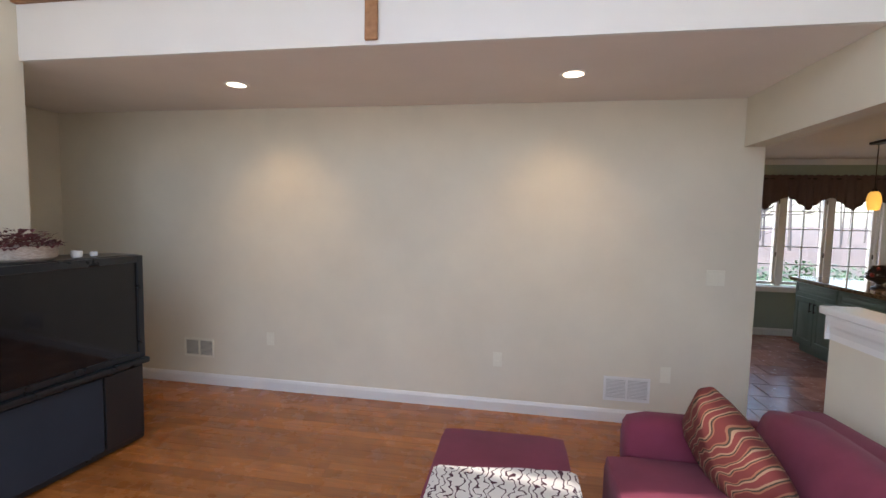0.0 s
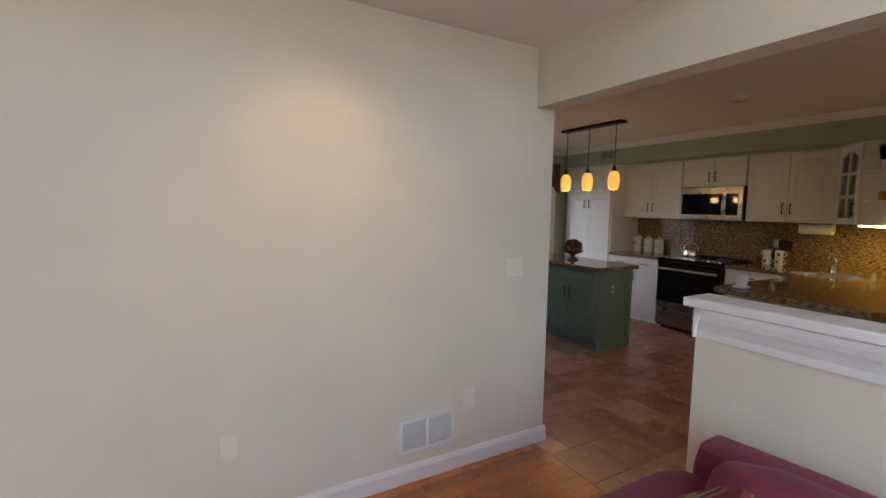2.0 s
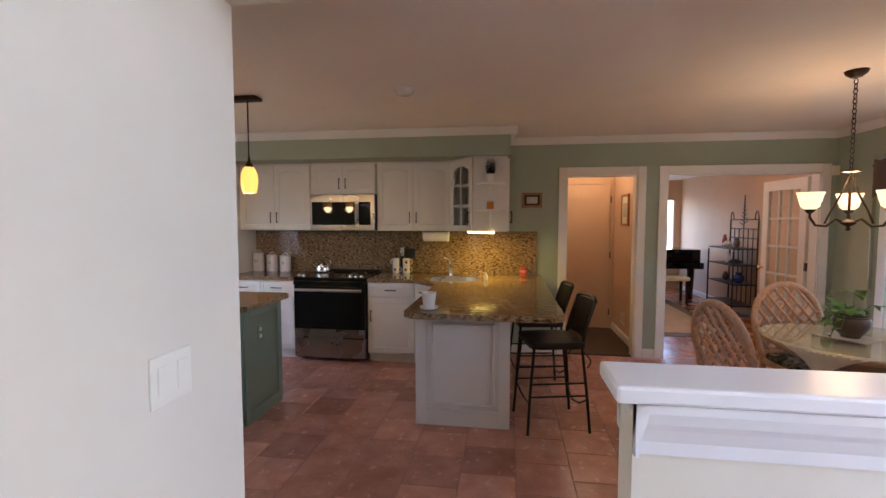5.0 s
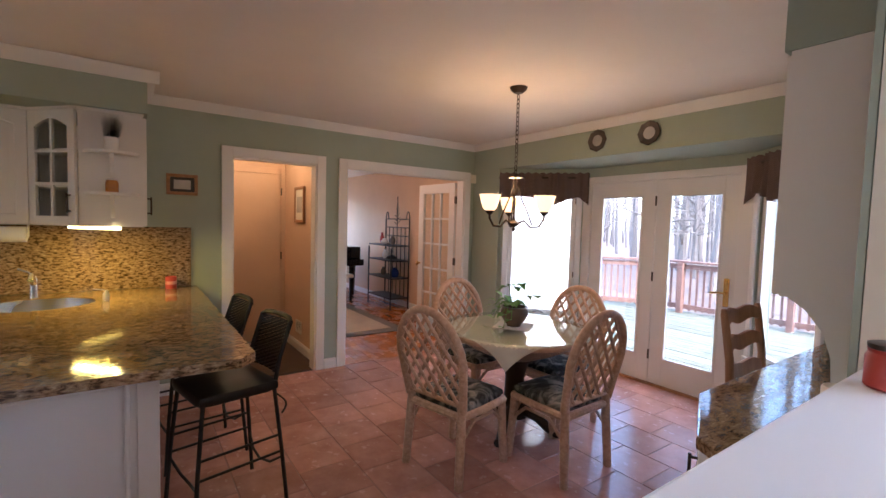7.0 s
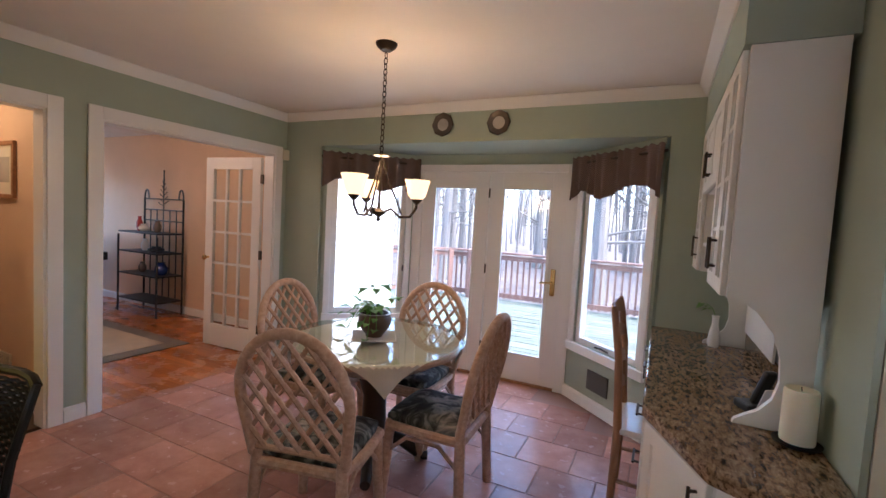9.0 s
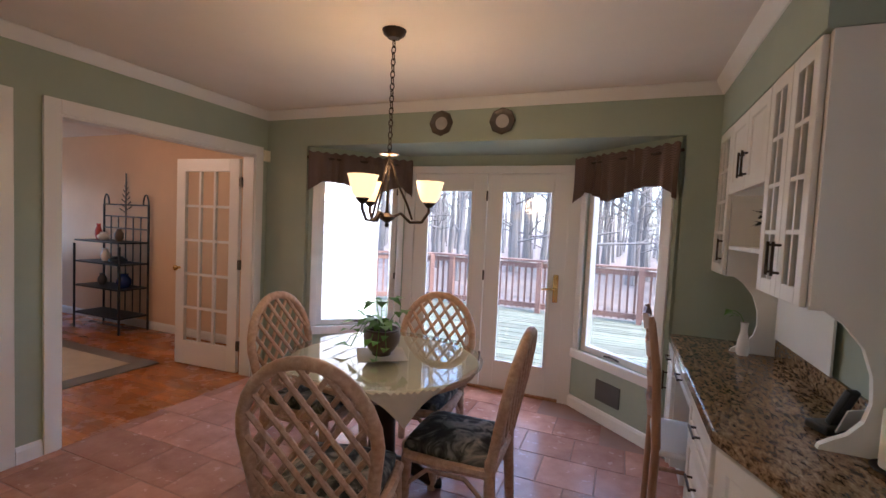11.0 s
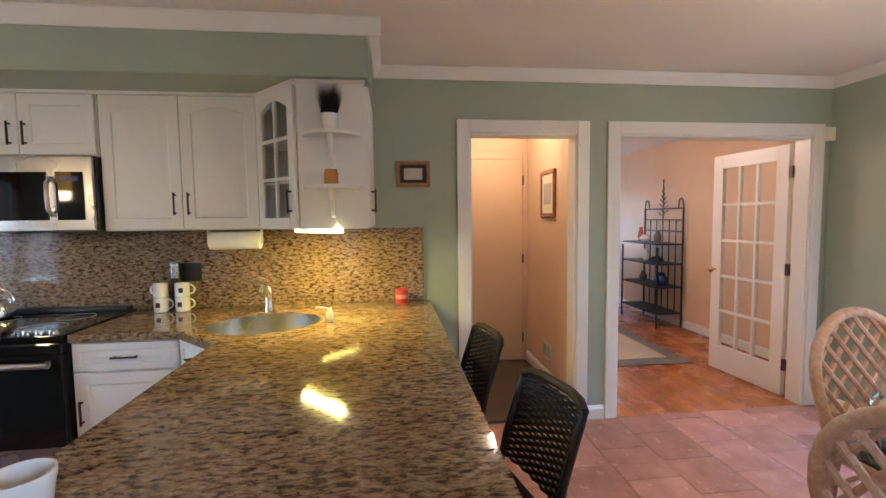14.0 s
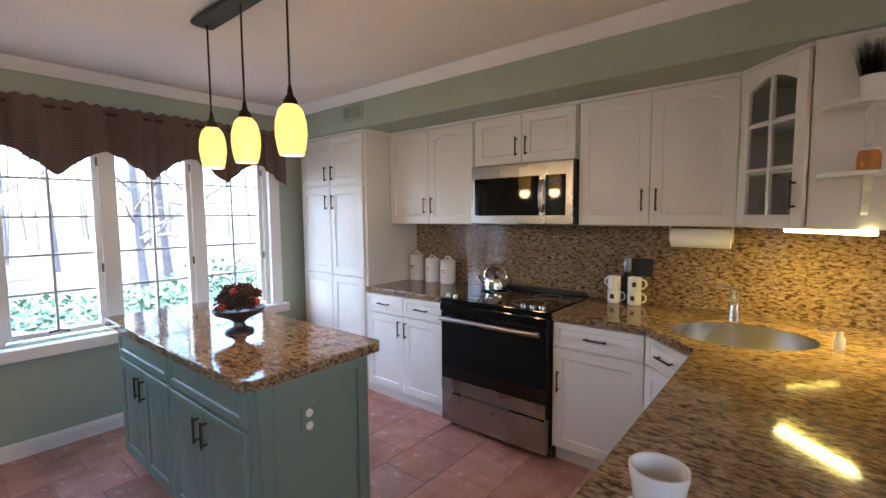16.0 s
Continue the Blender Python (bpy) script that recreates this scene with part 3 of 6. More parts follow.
# centre wall above the doors and the casing round them
setting("bay_lintel", obox(bay_x0, BY - 0.12, 2.035, bay_x1, BY, 2.129), SAGE, "sage green strip above the doors", "wall")
bm = bmesh.new()
box(bm, bay_x0 - 0.01, BY - 0.1, 0, bay_x0 + 0.09, BY + 0.018, 2.032, bev=0.004)
box(bm, bay_x1 - 0.09, BY - 0.1, 0, bay_x1 + 0.01, BY + 0.018, 2.032, bev=0.004)
box(bm, bay_x0 + 0.09, BY - 0.1, 1.965, bay_x1 - 0.09, BY + 0.018, 2.032, bev=0.004)
setting("bay_door_casing", bm, WHITE, "white painted casing round the glazed doors", "door casing")
setting("bay_threshold", obox(bay_x0 + 0.09, BY - 0.12, 0, bay_x1 - 0.09, BY + 0.02, 0.02, bev=0.004), OAKFRAME, "brown wooden door threshold", "threshold")
dw = (bay_x1 - bay_x0 - 0.18) / 2
glazed_door("door_1", dw - 0.004, 1.962, "white glazed garden door with a brass lever", pose(bay_x0 + 0.09, BY - 0.03, 0, 0, 0, 0), 0.07)
glazed_door("door_2", dw - 0.004, 1.962, "white fixed glazed garden door panel", pose(bay_x0 + 0.094 + dw, BY - 0.03, 0, 0, 0, 0), 0)
bm = bmesh.new()
for z in (0.25, 1.0, 1.72):
    tube(bm, [(bay_x0 + 0.09 + dw, BY, z), (bay_x0 + 0.09 + dw, BY, z + 0.09)], 0.009)
setting("bay_door_hinge", bm, PEWTER, "pewter hinges between the garden doors", "hinge")


def bay_side(name, p, q, z0, z1, label):
    """An angled bay wall from p to q with a casement in it; inside is to the left of the way."""
    d = Vector((q[0] - p[0], q[1] - p[1], 0))
    length, ang = d.length, math.degrees(math.atan2(d.y, d.x))
    m = pose(p[0], p[1], 0, 0, 0, ang)
    bm = bmesh.new()
    e = 0.09
    for b in ((0, 0, length, z0), (0, z1, length, 2.129), (0, z0, e, z1), (length - e, z0, length, z1)):
        box(bm, b[0], -0.12, b[1], b[2], 0, b[3])
    ob = setting(name, bm, SAGE, "sage green painted angled bay wall", "wall")
    ob.matrix_basis = m
    bm = bmesh.new()
    for b in ((e - 0.06, z0 - 0.0, e, z1 + 0.06), (length - e, z0, length - e + 0.06, z1 + 0.06), (e, z1, length - e, z1 + 0.06)):
        box(bm, b[0], -0.1, b[1], b[2], 0.018, b[3], bev=0.004)
    box(bm, e - 0.07, -0.1, z0 - 0.075, length - e + 0.07, 0.03, z0 - 0.001, bev=0.006)
    ob = setting(name + "_trim", bm, WHITE, "white painted window casing and sill", "window casing")
    ob.matrix_basis = m
    casement("window_" + name[-1], length - 2 * e, z0, z1, "white single-pane casement window in the bay", 1, 1, 0.05, m @ pose(e, -0.05, 0), 0.03)
    bm = bmesh.new()
    moulding(bm, (0, 0, 0), (length, 0, 0), BASE)
    ob = setting(name + "_base", bm, WHITE, "white painted baseboard in the bay", "baseboard")
    ob.matrix_basis = m
    return m, length


bay_r, len_r = bay_side("bay_wall_2", (2.17, YS - 0.02), (bay_x0, BY), 0.50, 1.95, "")
bay_l, len_l = bay_side("bay_wall_1", (bay_x1, BY), (5.13, YS - 0.02), 0.50, 1.95, "")


def valance(name, width, height, at, scallops, fabric, label):
    """A gathered valance: x along, y out to the room, top at z = 0."""
    bm = bmesh.new()
    n, rows = max(24, int(width * 60)), 10
    grid = []
    for i in range(n + 1):
        u = i / n
        s = abs(math.sin(math.pi * scallops * u))
        if scallops > 1:
            low = height * (0.62 + 0.38 * (1 - s) ** 0.8)
        else:
            w = 1 - u if scallops < 0 else u
            low = height * (0.70 + 0.26 * math.exp(-((w - 0.60) / 0.17) ** 2) + 0.26 * max(0, 1 - w / 0.13) + 0.26 * max(0, 1 - (1 - w) / 0.10))
        col = []
        for j in range(rows + 1):
            v = j / rows
            y = 0.035 + 0.016 * math.sin(u * width * 62 + 1.2 * math.sin(u * 17)) * (0.5 + v) + 0.012 * math.sin(u * width * 23 + v * 2)
            z = -low * v
            if j == 0:
                z = 0.02 + 0.008 * math.sin(u * width * 80)
            col.append((u * width, y, z))
        grid.append(col)
    for off in (0.0, -0.006):
        vs = [[bm.verts.new((x, y + off, z)) for x, y, z in c] for c in grid]
        for i in range(n):
            for j in range(rows):
                bm.faces.new((vs[i][j], vs[i + 1][j], vs[i + 1][j + 1], vs[i][j + 1]))
    v = thing(name, label, "valance", at=at)
    part("fabric", bm, fabric, v, smooth=True)
    part("rod", tube(bmesh.new(), [(-0.01, 0.02, -0.03), (width + 0.01, 0.02, -0.03)], 0.011), BRONZE, v)
    return v


valance("window_valance", len_l + 0.05, 0.34, bay_l @ pose(-0.03, 0.02, 2.06), -1, PLAID, "gathered brown plaid valance over a bay window")
valance("window_valance", len_r + 0.05, 0.36, bay_r @ pose(-0.03, 0.02, 2.06), 1, PLAID, "gathered brown plaid valance over a bay window")
solo("wall_register", obox(0.36, 0.0, 0.17, 0.60, 0.012, 0.33, bev=0.003), DARKGREY, "dark floor-level air register in the bay wall", "vent", at=bay_r)

# ---- north casement windows ----
n_units = 4
uw = (WIN_N[1] - WIN_N[0]) / n_units
for k in range(n_units):
    casement(f"window_{k + 3}", uw - 0.07, WIN_N[2] + 0.02, WIN_N[3], "white casement window with thin dark muntins", 5, 2, 0.035, pose(WIN_N[1] - 0.035 - k * uw, YN + 0.08, 0, 0, 0, 180), 0.014, group="kitchen windows")
bm = bmesh.new()
for k in range(n_units + 1):
    x = WIN_N[0] + k * uw
    box(bm, x - 0.035, YN + 0.03, WIN_N[2], x + 0.035, YN + 0.14, WIN_N[3] + 0.002)
box(bm, WIN_N[0] - 0.1, YN - 0.018, WIN_N[2] - 0.0, WIN_N[0] - 0.0, YN + 0.028, WIN_N[3] + 0.09, bev=0.004)
box(bm, WIN_N[1] + 0.0, YN - 0.018, WIN_N[2] - 0.0, WIN_N[1] + 0.1, YN + 0.028, WIN_N[3] + 0.09, bev=0.004)
box(bm, WIN_N[0], YN - 0.018, WIN_N[3], WIN_N[1], YN + 0.028, WIN_N[3] + 0.09, bev=0.004)
setting("window_casing_north", bm, WHITE, "white painted casing and mullions of the kitchen windows", "window casing")
setting("window_sill_north", obox(WIN_N[0] - 0.12, YN - 0.10, WIN_N[2] - 0.075, WIN_N[1] + 0.12, YN + 0.14, WIN_N[2] - 0.002, bev=0.006), WHITE, "deep white painted window sill", "window sill")
valance("window_valance", WIN_N[1] - WIN_N[0] + 0.28, 0.46, pose(WIN_N[1] + 0.14, YN - 0.02, 2.21, 0, 0, 180), 5, PLAID, "dark brown plaid scalloped valance over the kitchen windows")


# ---- cabinets ----
def raised(width, height, arch=0.0, t=0.02):
    """A raised-panel door: x 0..width, z 0..height, front at y = -t."""
    bm = bmesh.new()
    def outline(d, y, a):
        pts = [(d, y, d), (width - d, y, d)]
        for k in range(9):
            u = k / 8
            pts.append((width - d - u * (width - 2 * d), y, height - d - a * (1 - math.sin(math.pi * u))))
        return ring(bm, pts)
    s = min(0.058, width * 0.2, height * 0.24)
    loops = [outline(0, 0, 0), outline(0, -t + 0.003, 0), outline(0.003, -t, 0), outline(s, -t, arch), outline(s + 0.006, -t + 0.007, arch), outline(s + 0.014, -t + 0.007, arch), outline(s + 0.034, -t + 0.001, arch)]
    for a, b in zip(loops, loops[1:]):
        bridge(bm, a, b)
    bm.faces.new(loops[-1])
    bm.faces.new(list(reversed(loops[0])))
    return bm


def pull(parent, x, z, upright=True, L=0.10):
    bm = bmesh.new()
    a, b = ((x, z - L / 2), (x, z + L / 2)) if upright else ((x - L / 2, z), (x + L / 2, z))
    o = (0, 0.012) if upright else (0.012, 0)
    tube(bm, [(a[0] - o[0], -0.045, a[1] - o[1]), (b[0] + o[0], -0.045, b[1] + o[1])], 0.0055)
    for p in (a, b):
        tube(bm, [(p[0], -0.021, p[1]), (p[0], -0.045, p[1])], 0.005)
    return part("handle", bm, BRONZE, parent, "dark bronze bar handle", True)


def cab_door(parent, x, z, w, h, mat, knob, arch=0.0, name="door"):
    """knob: (dx, dz, upright) of the handle from the door's corner, or None."""
    d = part(name, raised(w, h, arch), mat, parent, smooth=True, at=pose(x, 0, z))
    if knob:
        pull(d, *knob)
    return d


def glass_front(parent, x, z, w, h, rows, knobx, mat=None, arch=0.0):
    mat = mat or CAB
    bm = bmesh.new()
    s = 0.055
    for b in ((0, 0, s, h), (w - s, 0, w, h), (s, 0, w - s, s)):
        box(bm, b[0], -0.02, b[1], b[2], 0, b[3], bev=0.003)
    n = 8
    top = [(s + (w - 2 * s) * k / n, h - s - arch * (1 - math.sin(math.pi * k / n))) for k in range(n + 1)]
    for (xa, za), (xb, zb) in zip(top, top[1:]):
        f = [bm.verts.new((px, py, pz)) for py in (-0.02, 0) for px, pz in ((xa, za), (xb, zb), (xb, h), (xa, h))]
        for q in ((0, 1, 2, 3), (7, 6, 5, 4), (0, 4, 5, 1), (2, 6, 7, 3)):
            bm.faces.new([f[i] for i in q])
    d = part("door", bm, mat, parent, "glazed cabinet door", at=pose(x, 0, z))
    p = part("pane", obox(s, -0.011, s, w - s, -0.008, h - s), PANE, d)
    p.visible_shadow = False
    part("muntin", obox(w / 2 - 0.008, -0.018, s, w / 2 + 0.008, -0.002, h - s), mat, d)
    for r in range(1, rows):
        zz = s + (h - 2 * s) * r / rows
        part("muntin", obox(s, -0.0175, zz - 0.008, w - s, -0.0025, zz + 0.008), mat, d)
    pull(d, knobx, 0.14)
    return d


def cabinet(name, label, w, d, z0, z1, at, mat, group="", toe=0.0):
    c = thing(name, label, "cabinet", group, at)
    bm = obox(0, 0.002, z0 + toe, w, d, z1)
    if toe:
        box(bm, 0.0, 0.06, z0, w, d, z0 + toe)
    part("body", bm, mat, c)
    return c


def east(y, x):
    return pose(x, y, 0, 0, 0, -90)


XB, XU = 5.0, 5.28
TOE = 0.1
# pantry
c = cabinet("pantry_cabinet", "tall white pantry cabinet with raised-panel doors", 0.90, 0.605, 0, 2.165, east(6.58, XB), CAB, toe=TOE)
for k in (0, 1):
    kx = 0.375 if k == 0 else 0.04
    cab_door(c, 0.03 + k * 0.425, 1.745, 0.42, 0.40, CAB, (kx, 0.10, True))
    cab_door(c, 0.03 + k * 0.425, 0.98, 0.42, 0.745, CAB, (kx, 0.62, True))
    cab_door(c, 0.03 + k * 0.425, 0.11, 0.42, 0.86, CAB, None)
# base left of the range
c = cabinet("base_cabinet", "white base cabinet with two drawers over two doors", 0.81, 0.60, 0, 0.868, east(5.678, XB), CAB, "base cabinets", TOE)
for k in (0, 1):
    cab_door(c, 0.01 + k * 0.397, 0.72, 0.393, 0.14, CAB, (0.1965, 0.07, False), name="drawer_front")
    cab_door(c, 0.01 + k * 0.397, 0.115, 0.393, 0.595, CAB, (0.36 if k == 0 else 0.033, 0.50, True))
# base right of the range
c = cabinet("base_cabinet", "white base cabinet with a drawer over one door", 0.525, 0.60, 0, 0.868, east(4.055, XB), CAB, "base cabinets", TOE)
cab_door(c, 0.012, 0.72, 0.50, 0.14, CAB, (0.25, 0.07, False), name="drawer_front")
cab_door(c, 0.012, 0.115, 0.50, 0.595, CAB, (0.035, 0.40, True))
# diagonal sink cabinet
dl = math.hypot(0.27, 0.25)
c = thing("sink_cabinet", "white corner sink cabinet set on the diagonal", "cabinet", at=Matrix.Identity(4))
bm = prism(bmesh.new(), [(5.0, 3.528), (4.735, 3.262), (4.735, 3.20), (XE - 0.004, 3.20), (XE - 0.004, 3.528)], TOE, 0.70)
prism(bm, [(5.0, 3.528), (4.735, 3.262), (4.775, 3.222), (5.04, 3.488)], 0.70, 0.868)
part("body", bm, CAB, c)
dd = pose(5.0, 3.528, 0, 0, 0, -135)
dr = part("drawer_front", raised(0.36, 0.14), CAB, c, smooth=True, at=dd @ pose(0.007, -0.001, 0.72))
pull(dr, 0.18, 0.07, False)
part("door", raised(0.36, 0.595), CAB, c, smooth=True, at=dd @ pose(0.007, -0.001, 0.115))
# peninsula
c = thing("peninsula_cabinet", "white panelled peninsula under a granite top", "cabinet", at=Matrix.Identity(4))
bm = obox(3.66, 2.56, 0, 4.80, 3.20, 0.868)
box(bm, 4.80, 2.56, 0, 5.60, 3.199, 0.70)
box(bm, 4.80, 2.56, 0.70, 5.60, 2.58, 0.868)
part("body", bm, CAB, c)
bm = bmesh.new()
for y in (2.555, 3.165):
    box(bm, 3.638, y, 0, 3.66, y + 0.085, 0.868, bev=0.004)
box(bm, 3.638, 2.64, 0, 3.66, 3.165, 0.12, bev=0.004)
box(bm, 3.638, 2.64, 0.80, 3.66, 3.165, 0.868, bev=0.004)
part("end_frame", bm, CAB, c)
bm = bmesh.new()
for b in ((2.665, 0.155, 2.685, 0.77), (3.12, 0.155, 3.14, 0.77), (2.685, 0.155, 3.12, 0.175), (2.685, 0.75, 3.12, 0.77)):
    box(bm, 3.628, b[0], b[1], 3.664, b[2], b[3], bev=0.008)
part("panel_moulding", bm, CAB, c)
# countertops
def slab(name, pts, label, z0=0.87, z1=0.91):
    return solo(name, prism(bmesh.new(), pts, z0, z1, 0.007), GRANITE, label, "countertop")


slab("countertop", [(XB - 0.03, 4.866), (XE - 0.003, 4.866), (XE - 0.003, 5.674), (XB - 0.03, 5.674)], "polished brown speckled granite countertop beside the range")
# peninsula top, with the sink's opening cut through it
pen = [(3.37, 2.21), (3.30, 2.28), (3.30, 3.20), (3.36, 3.27), (4.70, 3.27), (4.97, 3.54), (4.97, 4.05), (XE - 0.003, 4.05), (XE - 0.003, 2.21)]
sink_c, sink_a, sink_b = (5.09, 3.15), 0.295, 0.255


def sink_outline(k, n, grow=0.0):
    a = 2 * math.pi * k / n
    ca, sa = math.cos(a), math.sin(a)
    u = math.copysign(abs(ca) ** 1.12, ca) * (sink_a + grow)
    v = math.copysign(abs(sa) ** 1.0, sa) * (sink_b + grow)
    t = radians(100)
    return sink_c[0] + u * math.cos(t) - v * math.sin(t), sink_c[1] + u * math.sin(t) + v * math.cos(t)


def holed_slab(outer, hole, z0, z1):
    bm = bmesh.new()
    for z in (z0, z1):
        vo, vh = ring(bm, [(x, y, z) for x, y in outer]), ring(bm, [(x, y, z) for x, y in hole])
        es = [bm.edges.new((l[i], l[(i + 1) % len(l)])) for l in (vo, vh) for i in range(len(l))]
        bmesh.ops.triangle_fill(bm, edges=es, use_beauty=True)
        if z == z0:
            lo, lh = vo, vh
    bridge(bm, lo, vo)
    bridge(bm, lh, vh)
    return bm


NS = 32
tagged(part("countertop", holed_slab(pen, [sink_outline(k, NS) for k in range(NS)], 0.87, 0.91), GRANITE), "polished brown speckled granite peninsula top with a sink cut-out", "countertop")
bm = bmesh.new()
prev = None
for g, z in ((0.0, 0.905), (-0.004, 0.80), (-0.03, 0.73), (-0.12, 0.715)):
    cur = ring(bm, [(*sink_outline(k, NS, g), z) for k in range(NS)])
    if prev:
        bridge(bm, prev, cur)
    prev = cur
bm.faces.new(prev)
s = thing("sink", "stainless steel undermount corner sink", "sink", at=Matrix.Identity(4))
part("bowl", bm, SINKSTEEL, s, smooth=True)
part("drain", lathe(bmesh.new(), [(0.04, 0.716), (0.04, 0.719), (0.02, 0.7195)], 16, (*sink_c, 0)), CHROME, s, smooth=True)
solo("backsplash", obox(XE - 0.022, 2.25, 0.912, XE - 0.002, 5.676, 1.402), GRANITE, "brown granite backsplash behind the counters", "backsplash")
# faucet
f = thing("kitchen_faucet", "chrome single-lever kitchen faucet beside the sink", "faucet", at=pose(5.395, 3.205, 0.91))
part("base", lathe(bmesh.new(), [(0.028, 0), (0.026, 0.02), (0.022, 0.10), (0.024, 0.13), (0.012, 0.15)], 16), CHROME, f, smooth=True)
part("spout", tube(bmesh.new(), [(0, 0, 0.09), (-0.07, 0, 0.15), (-0.16, -0.01, 0.17), (-0.19, -0.01, 0.14)], [0.018, 0.017, 0.016, 0.018], 12), CHROME, f, smooth=True)
part("lever", tube(bmesh.new(), [(0, 0, 0.15), (-0.01, 0.03, 0.18), (-0.02, 0.08, 0.20)], 0.008), CHROME, f, smooth=True)
f = thing("soap_dispenser", "chrome and white soap dispenser at the sink", "dispenser", at=pose(5.06, 2.80, 0.91))
part("body", lathe(bmesh.new(), [(0.02, 0), (0.02, 0.05), (0.012, 0.06), (0.012, 0.075)], 14), CERAMIC, f, smooth=True)
part("nozzle", tube(bmesh.new(), [(0, 0, 0.07), (-0.02, 0.03, 0.08), (-0.04, 0.07, 0.085)], 0.007), CHROME, f, smooth=True)
# wall cabinets
Z0, Z1 = 1.412, 2.155
def upper(y, w, z0, label, arch):
    c = cabinet("wall_cabinet", label, w, 0.325, z0, Z1, east(y, XU), CAB, "wall cabinets")
    half = (w - 0.02) / 2
    for k in (0, 1):
        cab_door(c, 0.008 + k * (half + 0.004), z0 + 0.006, half, Z1 - z0 - 0.012, CAB, (half - 0.035 if k == 0 else 0.035, 0.14 if Z1 - z0 > 0.5 else 0.11, True), arch)
    return c


upper(5.676, 0.87, Z0, "white wall cabinet with two raised-panel doors", 0.035)
upper(4.798, 0.765, 1.82, "short white wall cabinet above the microwave", 0.0)
upper(4.025, 0.83, Z0, "white wall cabinet with two arched-panel doors", 0.035)
# diagonal glazed corner cabinet and end unit with little shelves
c = thing("corner_wall_cabinet", "white corner wall cabinet with an arched glass door", "cabinet", "wall cabinets", at=Matrix.Identity(4))
P0, P1 = Vector((5.28, 3.19)), Vector((5.0, 2.93))
ln = (P1 - P0).length
bm = bmesh.new()
outl = [(5.28, 3.19), (5.0, 2.93), (5.60, 2.93), (5.60, 3.19)]
prism(bm, outl, Z0, Z0 + 0.02)
prism(bm, outl, Z1 - 0.02, Z1)
box(bm, 5.59, 2.93, Z0 + 0.02, 5.60, 3.19, Z1 - 0.02)
part("body", bm, CAB, c)
for z in (1.66, 1.90):
    part("shelf", prism(bmesh.new(), [(5.31, 3.18), (5.04, 2.94), (5.588, 2.94), (5.588, 3.18)], z, z + 0.012), CAB, c)
mm = pose(P0.x, P0.y, 0, 0, 0, math.degrees(math.atan2(P1.y - P0.y, P1.x - P0.x)))
glass_front(c, 0.003, Z0 + 0.006, ln - 0.006, Z1 - Z0 - 0.012, 3, ln - 0.04, arch=0.05).matrix_basis = mm @ pose(0.003, 0, Z0 + 0.006)
c = thing("end_wall_cabinet", "white end wall cabinet with small rounded shelves", "cabinet", "wall cabinets", at=Matrix.Identity(4))
part("body", obox(5.0, 2.585, Z0, 5.60, 2.928, Z1), CAB, c)
d = part("door", raised(0.56, Z1 - Z0 - 0.012), CAB, c, smooth=True, at=pose(5.02, 2.585, Z0 + 0.006))
pull(d, 0.04, 0.14)
for z in (1.62, 1.885):
    bm = bmesh.new()
    pts = [(0, -0.15)] + [(-0.145 * math.sin(math.pi * k / 14) ** 0.6, -0.15 + 0.30 * k / 14) for k in range(1, 14)] + [(0, 0.15)]
    prism(bm, list(reversed(pts)), 0, 0.016)
    part("shelf", bm, CAB, c, at=pose(4.999, 2.755, z))
    bm = bmesh.new()
    pts = [(0, 0), (-0.10, 0), (-0.085, -0.03), (-0.05, -0.06), (-0.03, -0.11), (-0.012, -0.14), (0, -0.15)]
    a, b2 = ring(bm, [(x, -0.011, zz) for x, zz in pts]), ring(bm, [(x, 0.011, zz) for x, zz in pts])
    bridge(bm, a, b2)
    bm.faces.new(a)
    bm.faces.new(b2)
    part("bracket", bm, CAB, c, at=pose(4.999, 2.755, z))
bm = bmesh.new()
cor = [(0, 0), (0.012, 0), (0.022, 0.014), (0, 0.014)]
for a, b in (((XB, 5.68), (XB, 6.58)), ((5.6, 5.678), (XB, 5.678)), ((XU, 3.19), (XU, 5.67)), ((5.0, 2.93), (5.28, 3.19)), ((5.0, 2.58), (5.0, 2.93))):
    moulding(bm, (*a, Z1 + 0.0), (*b, Z1 + 0.0), cor)
setting("cabinet_cornice", bm, CAB, "thin white moulding along the wall cabinets", "trim")
solo("cabinet_light", obox(-0.02, -0.2, Z0 - 0.022, 0.02, 0.2, Z0 - 0.002, bev=0.003), STRIPGLOW, "lit strip light below the wall cabinet", "lamp", at=pose(5.13, 2.86, 0, 0, 0, -47))

# range
r = thing("kitchen_range", "black and stainless steel slide-in electric range", "range", at=east(4.862, 4.965))
W = 0.80
part("body", obox(0.0, 0.02, 0.03, W, 0.63, 0.885), BLACKPLASTIC, r)
part("cooktop", obox(-0.002, -0.02, 0.885, W + 0.002, 0.635, 0.917, bev=0.004), BLACKGLASS, r)
part("back_vent", obox(0.02, 0.57, 0.917, W - 0.02, 0.635, 0.945, bev=0.006), BLACKPLASTIC, r)
part("control_panel", prism(bmesh.new(), [(0.0, -0.03), (W, -0.03), (W, 0.02), (0.0, 0.02)], 0.83, 0.884, 0.012), BLACKGLASS, r)
d = part("oven_door", obox(0.004, -0.025, 0.27, W - 0.004, 0.019, 0.825, bev=0.005), BLACKGLASS, r)
part("door_trim", obox(0.006, -0.028, 0.27, W - 0.006, -0.0255, 0.36), STEEL, d)
part("oven_handle", tube(bmesh.new(), [(0.03, -0.07, 0.785), (W - 0.03, -0.07, 0.785)], 0.016, 12), STEEL, d, smooth=True)
